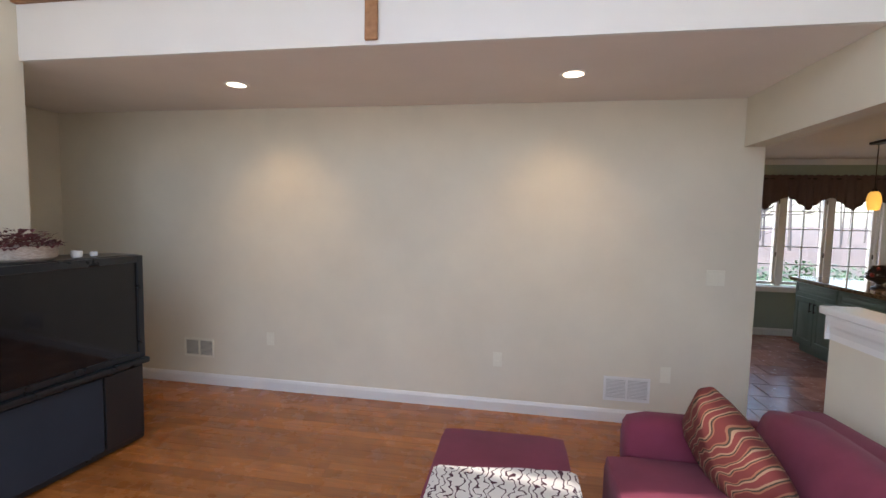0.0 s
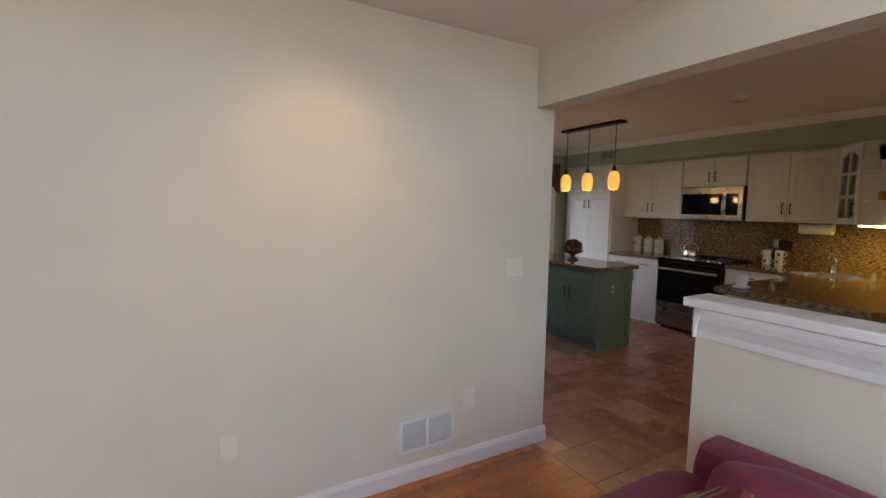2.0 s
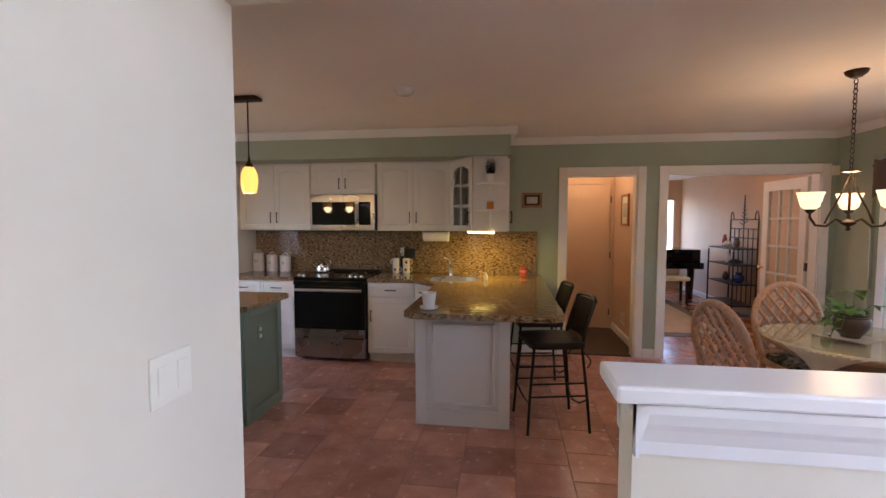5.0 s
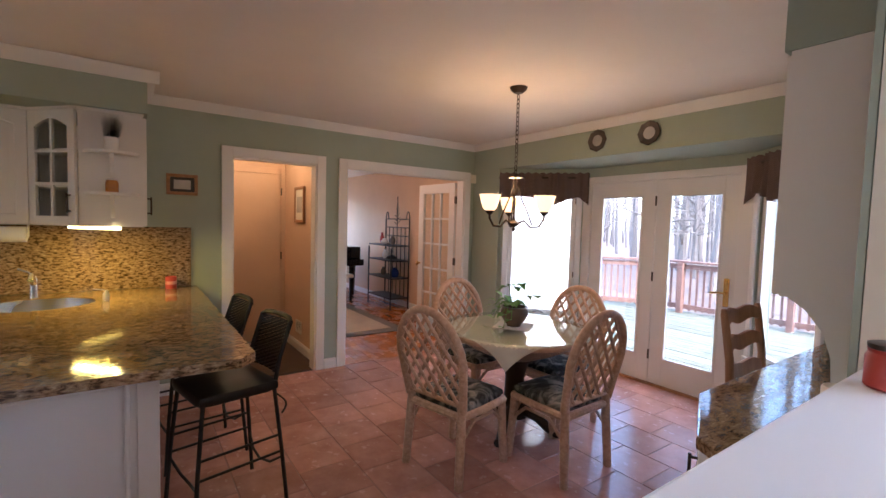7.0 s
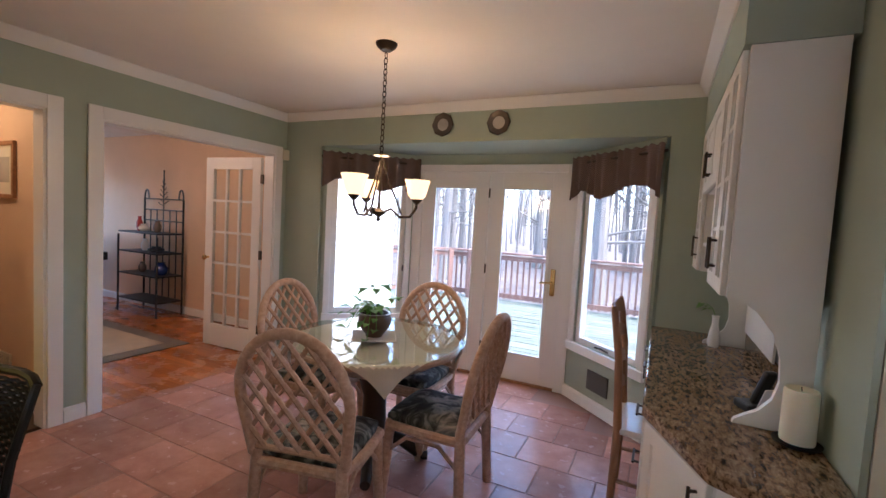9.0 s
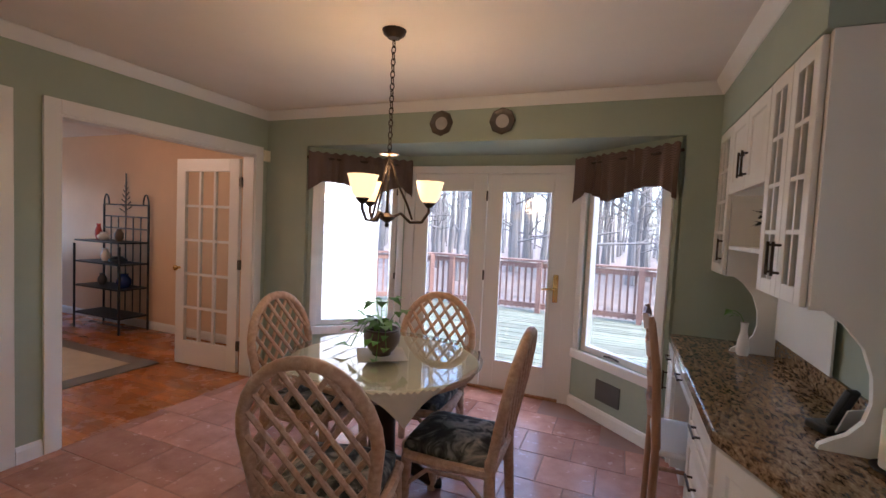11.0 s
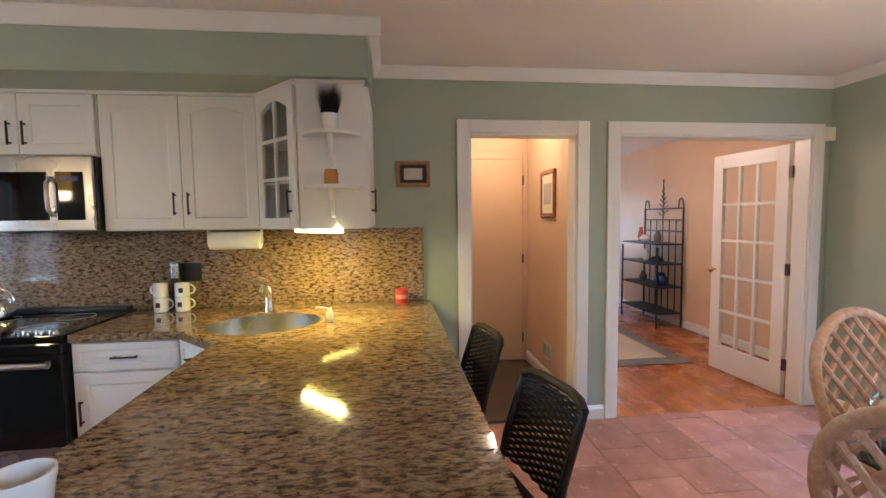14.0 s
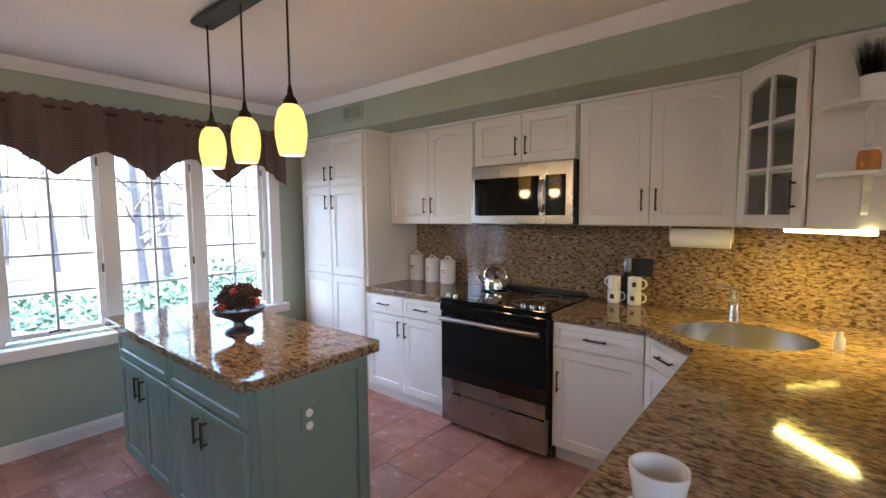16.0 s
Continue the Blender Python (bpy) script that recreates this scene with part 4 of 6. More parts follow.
part("handle_post", obox(0.05, -0.07, 0.776, 0.07, -0.02, 0.794), STEEL, d)
part("handle_post", obox(W - 0.07, -0.07, 0.776, W - 0.05, -0.02, 0.794), STEEL, d)
part("drawer", obox(0.004, -0.025, 0.05, W - 0.004, 0.019, 0.258, bev=0.005), STEEL, r, "stainless steel drawer")
for kx in (0.05, 0.11, W - 0.17, W - 0.11, W - 0.05):
    part("knob", lathe(bmesh.new(), [(0.021, 0), (0.021, 0.02), (0.017, 0.026)], 14), STEEL, r, smooth=True, at=pose(kx, 0.01, 0.917))
for bx, by, br in ((0.2, 0.17, 0.09), (0.58, 0.17, 0.11), (0.2, 0.43, 0.075), (0.58, 0.43, 0.09)):
    bm = bmesh.new()
    tube(bm, [(bx + br * math.cos(a * 0.2618), by + br * math.sin(a * 0.2618), 0.9175) for a in range(25)], 0.0012, 4, False)
    part("burner_ring", bm, GREY, r)
# microwave
m = thing("microwave", "stainless steel over-range microwave with black glass door", "microwave", at=east(4.787, 5.205))
part("body", obox(0.0, 0.02, 1.418, 0.76, 0.38, 1.816), BLACKPLASTIC, m)
part("front_frame", obox(0.0, 0.0, 1.418, 0.755, 0.019, 1.812, bev=0.004), STEEL, m)
part("door_glass", obox(0.03, -0.006, 1.475, 0.53, -0.0005, 1.73, bev=0.002), BLACKGLASS, m)
part("control_panel", obox(0.575, -0.006, 1.475, 0.71, -0.0005, 1.73, bev=0.002), BLACKGLASS, m)
part("handle", tube(bmesh.new(), [(0.553, -0.001, 1.50), (0.553, -0.035, 1.53), (0.553, -0.04, 1.60), (0.553, -0.035, 1.67), (0.553, -0.001, 1.70)], 0.011, 10), STEEL, m, smooth=True)
part("display", obox(0.60, -0.0075, 1.68, 0.69, -0.0062, 1.705), BLUE, m)

# island
isl = thing("kitchen_island", "sage green painted kitchen island cabinet", "island", at=Matrix.Identity(4))
part("body", obox(3.38, 4.475, 0.1, 3.93, 5.985, 0.868), GREENCAB, isl)
part("toe_kick", obox(3.44, 4.51, 0, 3.93, 5.95, 0.1), GREENCAB, isl)
fm = east(5.985, 3.38)
for k in (0, 1):
    x0 = 0.02 + k * 0.745
    part("drawer_front", raised(0.725, 0.15), GREENCAB, isl, smooth=True, at=fm @ pose(x0, 0, 0.70))
    for j in (0, 1):
        d = part("door", raised(0.36, 0.56), GREENCAB, isl, smooth=True, at=fm @ pose(x0 + j * 0.365, 0, 0.125))
        pull(d, 0.325 if j == 0 else 0.035, 0.46, True, 0.09)
bm = bmesh.new()
for b in ((3.40, 0.0, 3.46, 0.868), (3.87, 0.0, 3.93, 0.868), (3.46, 0.80, 3.87, 0.868), (3.46, 0.0, 3.87, 0.10)):
    box(bm, b[0], 4.463, b[1], b[2], 4.476, b[3], bev=0.004)
part("end_frame", bm, GREENCAB, isl)
o = part("outlet", obox(3.585, 4.47, 0.60, 3.655, 4.477, 0.715, bev=0.002), GREENCAB, isl)
for z in (0.628, 0.682):
    part("socket", tube(bmesh.new(), [(3.62, 4.473, z), (3.62, 4.467, z)], 0.017, 14), CERAMIC, o, "white socket face")
slab("island_countertop", [(3.35, 4.405), (3.95, 4.405), (3.985, 4.44), (3.985, 6.025), (3.95, 6.06), (3.35, 6.06), (3.315, 6.025), (3.315, 4.44)], "polished speckled granite island top")


# ---- dining furniture ----
def soft_box(bm, x0, y0, z0, x1, y1, z1, r, puff=0.0):
    """A rounded, slightly swollen upholstery block."""
    box(bm, x0, y0, z0, x1, y1, z1)
    bmesh.ops.subdivide_edges(bm, edges=bm.edges[:], cuts=5, use_grid_fill=True)
    c, h = Vector(((x0 + x1) / 2, (y0 + y1) / 2, (z0 + z1) / 2)), Vector(((x1 - x0) / 2, (y1 - y0) / 2, (z1 - z0) / 2))
    for v in bm.verts:
        d = v.co - c
        q = Vector((max(-h.x + r, min(h.x - r, d.x)), max(-h.y + r, min(h.y - r, d.y)), max(-h.z + r, min(h.z - r, d.z))))
        o = d - q
        if o.length > 1e-6:
            d = q + o.normalized() * r
        k = puff * (1 - (d.x / h.x) ** 2) * (1 - (d.y / h.y) ** 2)
        d.z += k if d.z > 0 else 0
        v.co = c + d + Vector((0, 0, 0.004 * noise.noise(v.co * 7)))
    return bm


def rattan_chair(at):
    """Faces +y in its own frame; the back legs stand at y = -0.2."""
    c = thing("dining_chair", "whitewashed rattan dining chair with lattice oval back and dark floral cushion", "chair", "chairs round the dining table", at)
    hw = 0.25
    def back(u, v):
        return (u, -0.20 - 0.115 * (v - 0.42) / 0.6, v)
    def half(v):
        if v < 0.72:
            return hw * (0.86 + 0.14 * (v - 0.44) / 0.28)
        return hw * math.sqrt(max(0.0, 1 - ((v - 0.72) / 0.285) ** 2))
    hoop = [back(-half(0.44) , 0.44)] + [back(-half(v), v) for v in (0.52, 0.60, 0.72, 0.79, 0.86, 0.92, 0.96, 0.985, 0.999)] + [back(0, 1.005)]
    hoop += [(-x, y, z) for x, y, z in reversed(hoop[:-1])]
    part("back_frame", tube(bmesh.new(), hoop, 0.024, 10), RATTAN, c, smooth=True)
    bm = bmesh.new()
    for s in (1, -1):
        for k in range(-7, 8):
            off = k * 0.115
            pts = []
            for i in range(61):
                u = -hw + 2 * hw * i / 60
                v = 0.735 + s * u * 1.35 + off
                if 0.475 < v < 0.99 and abs(u) < half(v) - 0.004:
                    x, y, z = back(u, v)
                    pts.append((x, y + 0.006 * s, z))
            if len(pts) > 3:
                tube(bm, [pts[0], pts[len(pts) // 2], pts[-1]], 0.0115, 6)
    part("lattice", bm, RATTAN, c, smooth=True)
    part("back_rail", tube(bmesh.new(), [back(-hw + 0.02, 0.47), back(0, 0.475), back(hw - 0.02, 0.47)], 0.014, 8), RATTAN, c, smooth=True)
    bm = bmesh.new()
    rim = [(-0.20, -0.20, 0.40), (-0.225, 0.0, 0.41), (-0.215, 0.19, 0.41), (-0.12, 0.235, 0.41), (0.12, 0.235, 0.41), (0.215, 0.19, 0.41), (0.225, 0.0, 0.41), (0.20, -0.20, 0.40)]
    tube(bm, rim + [rim[0]], 0.024, 8)
    part("seat_frame", bm, RATTAN, c, smooth=True)
    bm = soft_box(bmesh.new(), -0.205, -0.19, 0.405, 0.205, 0.225, 0.475, 0.034, 0.025)
    part("seat", bm, FLORAL, c, "dark leafy print seat cushion", True)
    for sx in (-1, 1):
        part("leg", tube(bmesh.new(), [(sx * 0.20, -0.20, 0.46), (sx * 0.205, -0.205, 0.3), (sx * 0.215, -0.225, 0.0)], [0.025, 0.027, 0.025], 10), RATTAN, c, smooth=True)
        part("leg", tube(bmesh.new(), [(sx * 0.20, 0.195, 0.42), (sx * 0.205, 0.205, 0.2), (sx * 0.215, 0.22, 0.0)], [0.025, 0.027, 0.025], 10), RATTAN, c, smooth=True)
        part("brace", tube(bmesh.new(), [(sx * 0.205, -0.20, 0.26), (sx * 0.21, -0.09, 0.36), (sx * 0.21, 0.09, 0.36), (sx * 0.205, 0.20, 0.26)], 0.011, 6), RATTAN, c, smooth=True)
    part("brace", tube(bmesh.new(), [(-0.20, 0.205, 0.26), (-0.09, 0.22, 0.37), (0.09, 0.22, 0.37), (0.20, 0.205, 0.26)], 0.011, 6), RATTAN, c, smooth=True)
    return c


TC = (3.645, 0.355)
ch = rattan_chair(pose(3.50, 0.99, 0, 0, 0, -167))
copy_thing(ch, pose(3.165, 0.43, 0, 0, 0, -88))
copy_thing(ch, pose(4.12, 0.325, 0, 0, 0, 92))
copy_thing(ch, pose(3.60, -0.02, 0, 0, 0, 2))

t = thing("dining_table", "round rattan pedestal dining table with a glass top", "table", at=pose(*TC, 0))
part("tabletop", lathe(bmesh.new(), [(0.47, 0.705), (0.50, 0.71), (0.505, 0.728), (0.50, 0.738)], 48), RATTAN, t, smooth=True)
part("apron", lathe(bmesh.new(), [(0.16, 0.545), (0.27, 0.59), (0.38, 0.645), (0.455, 0.69), (0.475, 0.7045)], 40), WOVEN, t, "woven rattan apron", True)
part("pedestal", lathe(bmesh.new(), [(0.10, 0.1), (0.075, 0.2), (0.07, 0.4), (0.10, 0.5), (0.14, 0.5445)], 20), BRONZE, t, smooth=True)
for a in range(4):
    ca, sa = math.cos(a * math.pi / 2 + 0.5), math.sin(a * math.pi / 2 + 0.5)
    part("foot", tube(bmesh.new(), [(ca * 0.06, sa * 0.06, 0.16), (ca * 0.18, sa * 0.18, 0.12), (ca * 0.30, sa * 0.30, 0.03), (ca * 0.34, sa * 0.34, 0.03)], [0.04, 0.036, 0.03, 0.028], 10), BRONZE, t, "dark carved pedestal foot", True)
# lace cloth: a square draped over the round table
bm = bmesh.new()
n, half = 44, 0.475
vs = {}
for i in range(n + 1):
    for j in range(n + 1):
        x, y = (2 * i / n - 1) * half, (2 * j / n - 1) * half
        r = math.hypot(x, y)
        if r > 0.51:
            over = r - 0.51
            ang = math.atan2(y, x)
            rr = 0.512 + 0.018 * math.sin(ang * 14) * min(1, over * 6)
            z = 0.742 - over * 0.96
            x, y = rr * math.cos(ang), rr * math.sin(ang)
        else:
            z = 0.742
        vs[i, j] = bm.verts.new((x, y, z))
for i in range(n):
    for j in range(n):
        bm.faces.new((vs[i, j], vs[i + 1, j], vs[i + 1, j + 1], vs[i, j + 1]))
bm.normal_update()
bmesh.ops.solidify(bm, geom=bm.faces[:], thickness=0.0025)
solo("tablecloth", bm, LACE, "ecru lace cloth draped over the round table", "tablecloth", smooth=True, at=pose(*TC, 0, 0, 0, -6))
bm = lathe(bmesh.new(), [(0.525, 0.7475), (0.530, 0.750), (0.530, 0.757), (0.525, 0.7595)], 64, (*TC, 0))
bmesh.ops.delete(bm, geom=[f for f in bm.faces if len(f.verts) == 64 and f.calc_center_median().z < 0.75], context="FACES_ONLY")
tg = solo("table_glass", bm, GLASSEDGE, "round clear glass sheet with greenish edge on the table", "glass top")
tg.visible_shadow = False
solo("doily", obox(-0.13, -0.13, 0.7600, 0.13, 0.13, 0.7625), LACE, "small square lace doily under the plant pot", "doily", at=pose(3.665, 0.365, 0, 0, 0, 35))


def leaf(bm, p, d, size, rng):
    """One bent, pointed leaf from p along d."""
    d = Vector(d).normalized()
    side = d.cross(Vector((0, 0, 1)))
    side = side.normalized() if side.length > 1e-3 else Vector((1, 0, 0))
    up = side.cross(d)
    p = Vector(p)
    a, b = p, p + d * size - up * size * 0.15
    m = p + d * size * 0.45 + up * size * 0.08
    l, r = (m + side * s * size * 0.36 + up * size * 0.05 for s in (1, -1))
    va = [bm.verts.new(q) for q in (a, l, b, r, m)]
    for q in ((0, 1, 4), (1, 2, 4), (2, 3, 4), (3, 0, 4)):
        bm.faces.new([va[k] for k in q])


rng = random.Random(4)
p = thing("potted_plant", "trailing green pothos in a brown glazed pot on the table", "plant", at=pose(3.665, 0.365, 0.763))
part("pot", lathe(bmesh.new(), [(0.05, 0), (0.055, 0.015), (0.07, 0.03), (0.098, 0.075), (0.10, 0.11), (0.09, 0.13), (0.098, 0.142), (0.088, 0.142)], 24), POTBROWN, p, smooth=True)
part("soil", lathe(bmesh.new(), [(0.08, 0.1425), (0.082, 0.145)], 16), SOIL, p)
bm, bs = bmesh.new(), bmesh.new()
for k in range(16):
    a = rng.uniform(0, 6.28)
    out, high = rng.uniform(0.04, 0.19), rng.uniform(-0.08, 0.14)
    if out > 0.11:
        high -= 0.10
    tip = Vector((math.cos(a) * out, math.sin(a) * out, 0.18 + high))
    mid = Vector((math.cos(a) * out * 0.55, math.sin(a) * out * 0.55, 0.19 + max(high, 0)))
    tube(bs, [(0.02 * math.cos(a), 0.02 * math.sin(a), 0.14), mid, tip], 0.0025, 5)
    for q in (mid, tip, (mid + tip) / 2):
        leaf(bm, q, (math.cos(a + rng.uniform(-1, 1)), math.sin(a + rng.uniform(-1, 1)), rng.uniform(-0.5, 0.4)), rng.uniform(0.06, 0.10), rng)
part("stem", bs, LEAF, p)
part("leaves", bm, LEAF, p, smooth=True)

# chandelier
c = thing("chandelier", "bronze three-arm chandelier with lit frosted bowl shades", "chandelier", at=pose(3.62, 0.445, 0))
part("canopy", lathe(bmesh.new(), [(0.03, 2.41), (0.055, 2.43), (0.062, ZC - 0.001)], 24), BRONZE, c, smooth=True)
bm = bmesh.new()
for k in range(19):
    z = 1.835 + k * 0.0305
    pts = [(0.011 * math.cos(a) * (k % 2), 0.011 * math.cos(a) * (1 - k % 2), z + 0.019 * math.sin(a)) for a in (i * math.pi / 5 for i in range(11))]
    tube(bm, pts, 0.003, 5, False)
part("chain", bm, BRONZE, c)
part("column", lathe(bmesh.new(), [(0.006, 1.455), (0.014, 1.465), (0.008, 1.48), (0.04, 1.50), (0.045, 1.51), (0.012, 1.53), (0.008, 1.56), (0.008, 1.82), (0.05, 1.826), (0.052, 1.832), (0.01, 1.838)], 18), BRONZE, c, smooth=True)
for k in range(3):
    a = radians(86 + 120 * k)
    ca, sa = math.cos(a), math.sin(a)
    part("arm", tube(bmesh.new(), [(ca * r, sa * r, z) for r, z in ((0.02, 1.505), (0.07, 1.53), (0.12, 1.485), (0.18, 1.49), (0.213, 1.54), (0.215, 1.575))], 0.008, 8), BRONZE, c, smooth=True)
    part("stay", tube(bmesh.new(), [(ca * r, sa * r, z) for r, z in ((0.012, 1.80), (0.05, 1.68), (0.10, 1.58), (0.13, 1.50))], 0.006, 6), BRONZE, c, smooth=True)
    part("cup", lathe(bmesh.new(), [(0.012, 1.565), (0.03, 1.585), (0.034, 1.592)], 16, (ca * 0.215, sa * 0.215, 0)), BRONZE, c, smooth=True)
    bm = lathe(bmesh.new(), [(0.03, 1.592), (0.048, 1.61), (0.06, 1.65), (0.068, 1.685), (0.074, 1.70), (0.070, 1.70), (0.055, 1.66), (0.04, 1.61)], 24, (ca * 0.215, sa * 0.215, 0))
    part("shade", bm, SHADEGLOW, c, "lit amber-white frosted glass shade", True)

# island pendant
c = thing("island_pendant_light", "dark bronze bar with three lit amber glass pendants", "pendant lamp", at=pose(3.62, 4.865, 0))
bm = obox(-0.055, -0.43, ZC - 0.032, 0.055, 0.43, ZC - 0.001, bev=0.014)
part("canopy_bar", bm, BRONZE, c, smooth=True)
for dy in (0.365, 0.03, -0.335):
    part("cord", tube(bmesh.new(), [(0, dy, 1.97), (0, dy, ZC - 0.03)], 0.0045, 6), BRONZE, c)
    part("cap", lathe(bmesh.new(), [(0.032, 1.925), (0.026, 1.945), (0.012, 1.965), (0.007, 2.0)], 16, (0, dy, 0)), BRONZE, c, smooth=True)
    part("shade", lathe(bmesh.new(), [(0.046, 1.728), (0.055, 1.76), (0.062, 1.81), (0.060, 1.86), (0.048, 1.905), (0.030, 1.926), (0.026, 1.924), (0.05, 1.85), (0.042, 1.73)], 24, (0, dy, 0)), PENDGLOW, c, "lit amber art-glass shade", True)


# ---- bar stools ----
def bar_stool(at):
    c = thing("bar_stool", "black iron bar stool with woven back at the counter", "stool", "stools at the peninsula", at)
    w = 0.20
    part("seat", soft_box(bmesh.new(), -0.20, -0.19, 0.60, 0.20, 0.21, 0.665, 0.03, 0.01), IRON, c, "black woven seat", True)
    for sx in (-1, 1):
        part("leg", tube(bmesh.new(), [(sx * 0.17, 0.18, 0.61), (sx * 0.19, 0.21, 0.3), (sx * 0.205, 0.23, 0.0)], 0.0105, 8), IRON, c, smooth=True)
        part("leg", tube(bmesh.new(), [(sx * 0.17, -0.17, 0.61), (sx * 0.19, -0.20, 0.3), (sx * 0.205, -0.225, 0.0)], 0.0105, 8), IRON, c, smooth=True)
        part("back_post", tube(bmesh.new(), [(sx * 0.165, -0.17, 0.60), (sx * 0.16, -0.20, 0.75), (sx * 0.16, -0.265, 0.945)], 0.012, 8), IRON, c, smooth=True)
        part("side_stretcher", tube(bmesh.new(), [(sx * 0.193, 0.213, 0.27), (sx * 0.193, -0.207, 0.27)], 0.007, 6), IRON, c)
        part("side_stretcher", tube(bmesh.new(), [(sx * 0.188, 0.207, 0.36), (sx * 0.188, -0.2, 0.36)], 0.007, 6), IRON, c)
        part("scroll", tube(bmesh.new(), [(sx * 0.18, -0.18, 0.58)] + [(sx * 0.185, -0.20 - 0.03 * math.sin(k * 0.6), 0.56 - 0.03 * k * 0.6) for k in range(1, 6)], 0.005, 6), IRON, c)
    for y in (-0.205, 0.212):
        part("stretcher", tube(bmesh.new(), [(-0.195, y, 0.24), (-0.1, y * 0.9, 0.18), (0, y * 0.85, 0.165), (0.1, y * 0.9, 0.18), (0.195, y, 0.24)], 0.007, 6), IRON, c, smooth=True)
    for k in range(26):
        v = k / 25
        z = 0.68 + 0.255 * v
        y = -0.188 - 0.077 * v
        ww = 0.160
        pts = [(ww * (2 * i / 12 - 1), y - 0.02 * (1 - (2 * i / 12 - 1) ** 2) + 0.004 * (-1) ** (i + k), z) for i in range(13)]
        part("woven_strand", tube(bmesh.new(), pts, 0.0056, 5), IRON, c)
    part("top_rail", tube(bmesh.new(), [(-0.16, -0.265, 0.94), (-0.13, -0.275, 0.957), (-0.07, -0.286, 0.962), (0.07, -0.286, 0.962), (0.13, -0.275, 0.957), (0.16, -0.265, 0.94)], 0.014, 8), IRON, c, smooth=True)
    return c


st = bar_stool(pose(3.825, 2.25, 0, 0, 0, 13))
copy_thing(st, pose(4.49, 2.31, 0, 0, 0, 9))

# ---- desk with hutch ----
DX = 2.17
DT = 0.845
c = cabinet("desk_cabinet", "white desk base cabinet with drawers", 0.52, 0.48, 0, DT - 0.042, pose(DX - 0.025, 0.25, 0, 0, 0, 90), CAB, "desk cabinets", TOE)
for k, (z, h) in enumerate(((0.65, 0.14), (0.39, 0.25), (0.115, 0.265))):
    cab_door(c, 0.01, z, 0.50, h, CAB, (0.25, h / 2, False), name="drawer_front")
c = thing("desk_corner_cabinet", "white angled desk end cabinet with a panelled door", "cabinet", "desk cabinets", at=Matrix.Identity(4))
part("body", prism(bmesh.new(), [(1.662, 0.775), (2.145, 0.775), (1.965, 1.165), (1.70, 1.30), (1.662, 1.30)], TOE, DT - 0.042), CAB, c)
ang = math.degrees(math.atan2(1.165 - 0.775, 1.965 - 2.145))
d = part("door", raised(0.40, 0.675), CAB, c, smooth=True, at=pose(2.145, 0.775, 0.115, 0, 0, ang) @ pose(0.014, -0.001, 0))
pull(d, 0.36, 0.58)
c = cabinet("desk_cabinet", "white desk base cabinet with drawers", 0.30, 0.48, 0, DT - 0.042, pose(DX - 0.025, YS + 0.004, 0, 0, 0, 90), CAB, "desk cabinets", TOE)
cab_door(c, 0.01, 0.65, 0.28, 0.14, CAB, (0.14, 0.07, False), name="drawer_front")
cab_door(c, 0.01, 0.115, 0.28, 0.525, CAB, (0.04, 0.43, True))
c = thing("desk_apron_cabinet", "white shallow desk cabinet over the knee space", "cabinet", at=pose(DX - 0.03, -0.47, 0, 0, 0, 90))
part("body", obox(0, 0.002, 0.70, 0.714, 0.47, DT - 0.042), CAB, c)
cab_door(c, 0.01, 0.708, 0.694, 0.088, CAB, (0.35, 0.044, False), name="drawer_front")
slab("desk_countertop", [(1.663, YS + 0.003), (DX, YS + 0.003), (DX, 0.785), (1.99, 1.185), (1.70, 1.34), (1.663, 1.34)], "polished brown granite desk top with an angled end", DT - 0.04, DT)
solo("desk_backsplash", obox(1.662, YS + 0.003, DT + 0.002, 1.68, 0.755, DT + 0.10, bev=0.003), GRANITE, "low granite upstand behind the desk", "backsplash")

# hutch
def prism_y(bm, pts, y0, y1):
    a, b = ring(bm, [(x, y0, z) for x, z in pts]), ring(bm, [(x, y1, z) for x, z in pts])
    bridge(bm, a, b)
    bm.faces.new(a)
    bm.faces.new(list(reversed(b)))
    return bm


HX, HY = 1.94, 0.26
CURVE = [(HX, 2.118), (HX, 1.285), (1.905, 1.275), (1.85, 1.235), (1.80, 1.17), (1.775, 1.09), (1.77, 1.01), (1.785, 0.95), (1.82, 0.905), (1.86, 0.88), (1.885, 0.862), (1.89, 0.847), (1.681, 0.847), (1.681, 2.118)]
c = thing("desk_hutch", "white hutch above the desk with curved end panel and glass doors", "hutch", at=Matrix.Identity(4))
part("end_panel", prism_y(bmesh.new(), CURVE, 0.760, 0.783), CAB, c)
part("bracket", prism_y(bmesh.new(), [(x, z) for x, z in CURVE if z < 1.3] + [(1.681, 1.275)], -0.47, -0.45), CAB, c)
m90 = pose(HX, 0, 0, 0, 0, 90)
F = HX - 0.004
for y0, y1, z0 in ((YS + 0.004, -0.44, 1.27), (HY, 0.758, 1.27)):
    for y in (y0, y1 - 0.02):
        part("side_panel", obox(1.681, y, z0, F, y + 0.02, 2.118), CAB, c)
    part("bottom_panel", obox(1.681, y0 + 0.02, z0, F, y1 - 0.02, z0 + 0.02), CAB, c)
    part("top_panel", obox(1.681, y0 + 0.02, 2.09, F, y1 - 0.02, 2.118), CAB, c)
    part("back_panel", obox(1.681, y0 + 0.02, z0 + 0.02, 1.69, y1 - 0.02, 2.09), CAB, c)
    for z in (1.55, 1.83):
        part("shelf", obox(1.69, y0 + 0.02, z, F - 0.02, y1 - 0.02, z + 0.015), CAB, c)
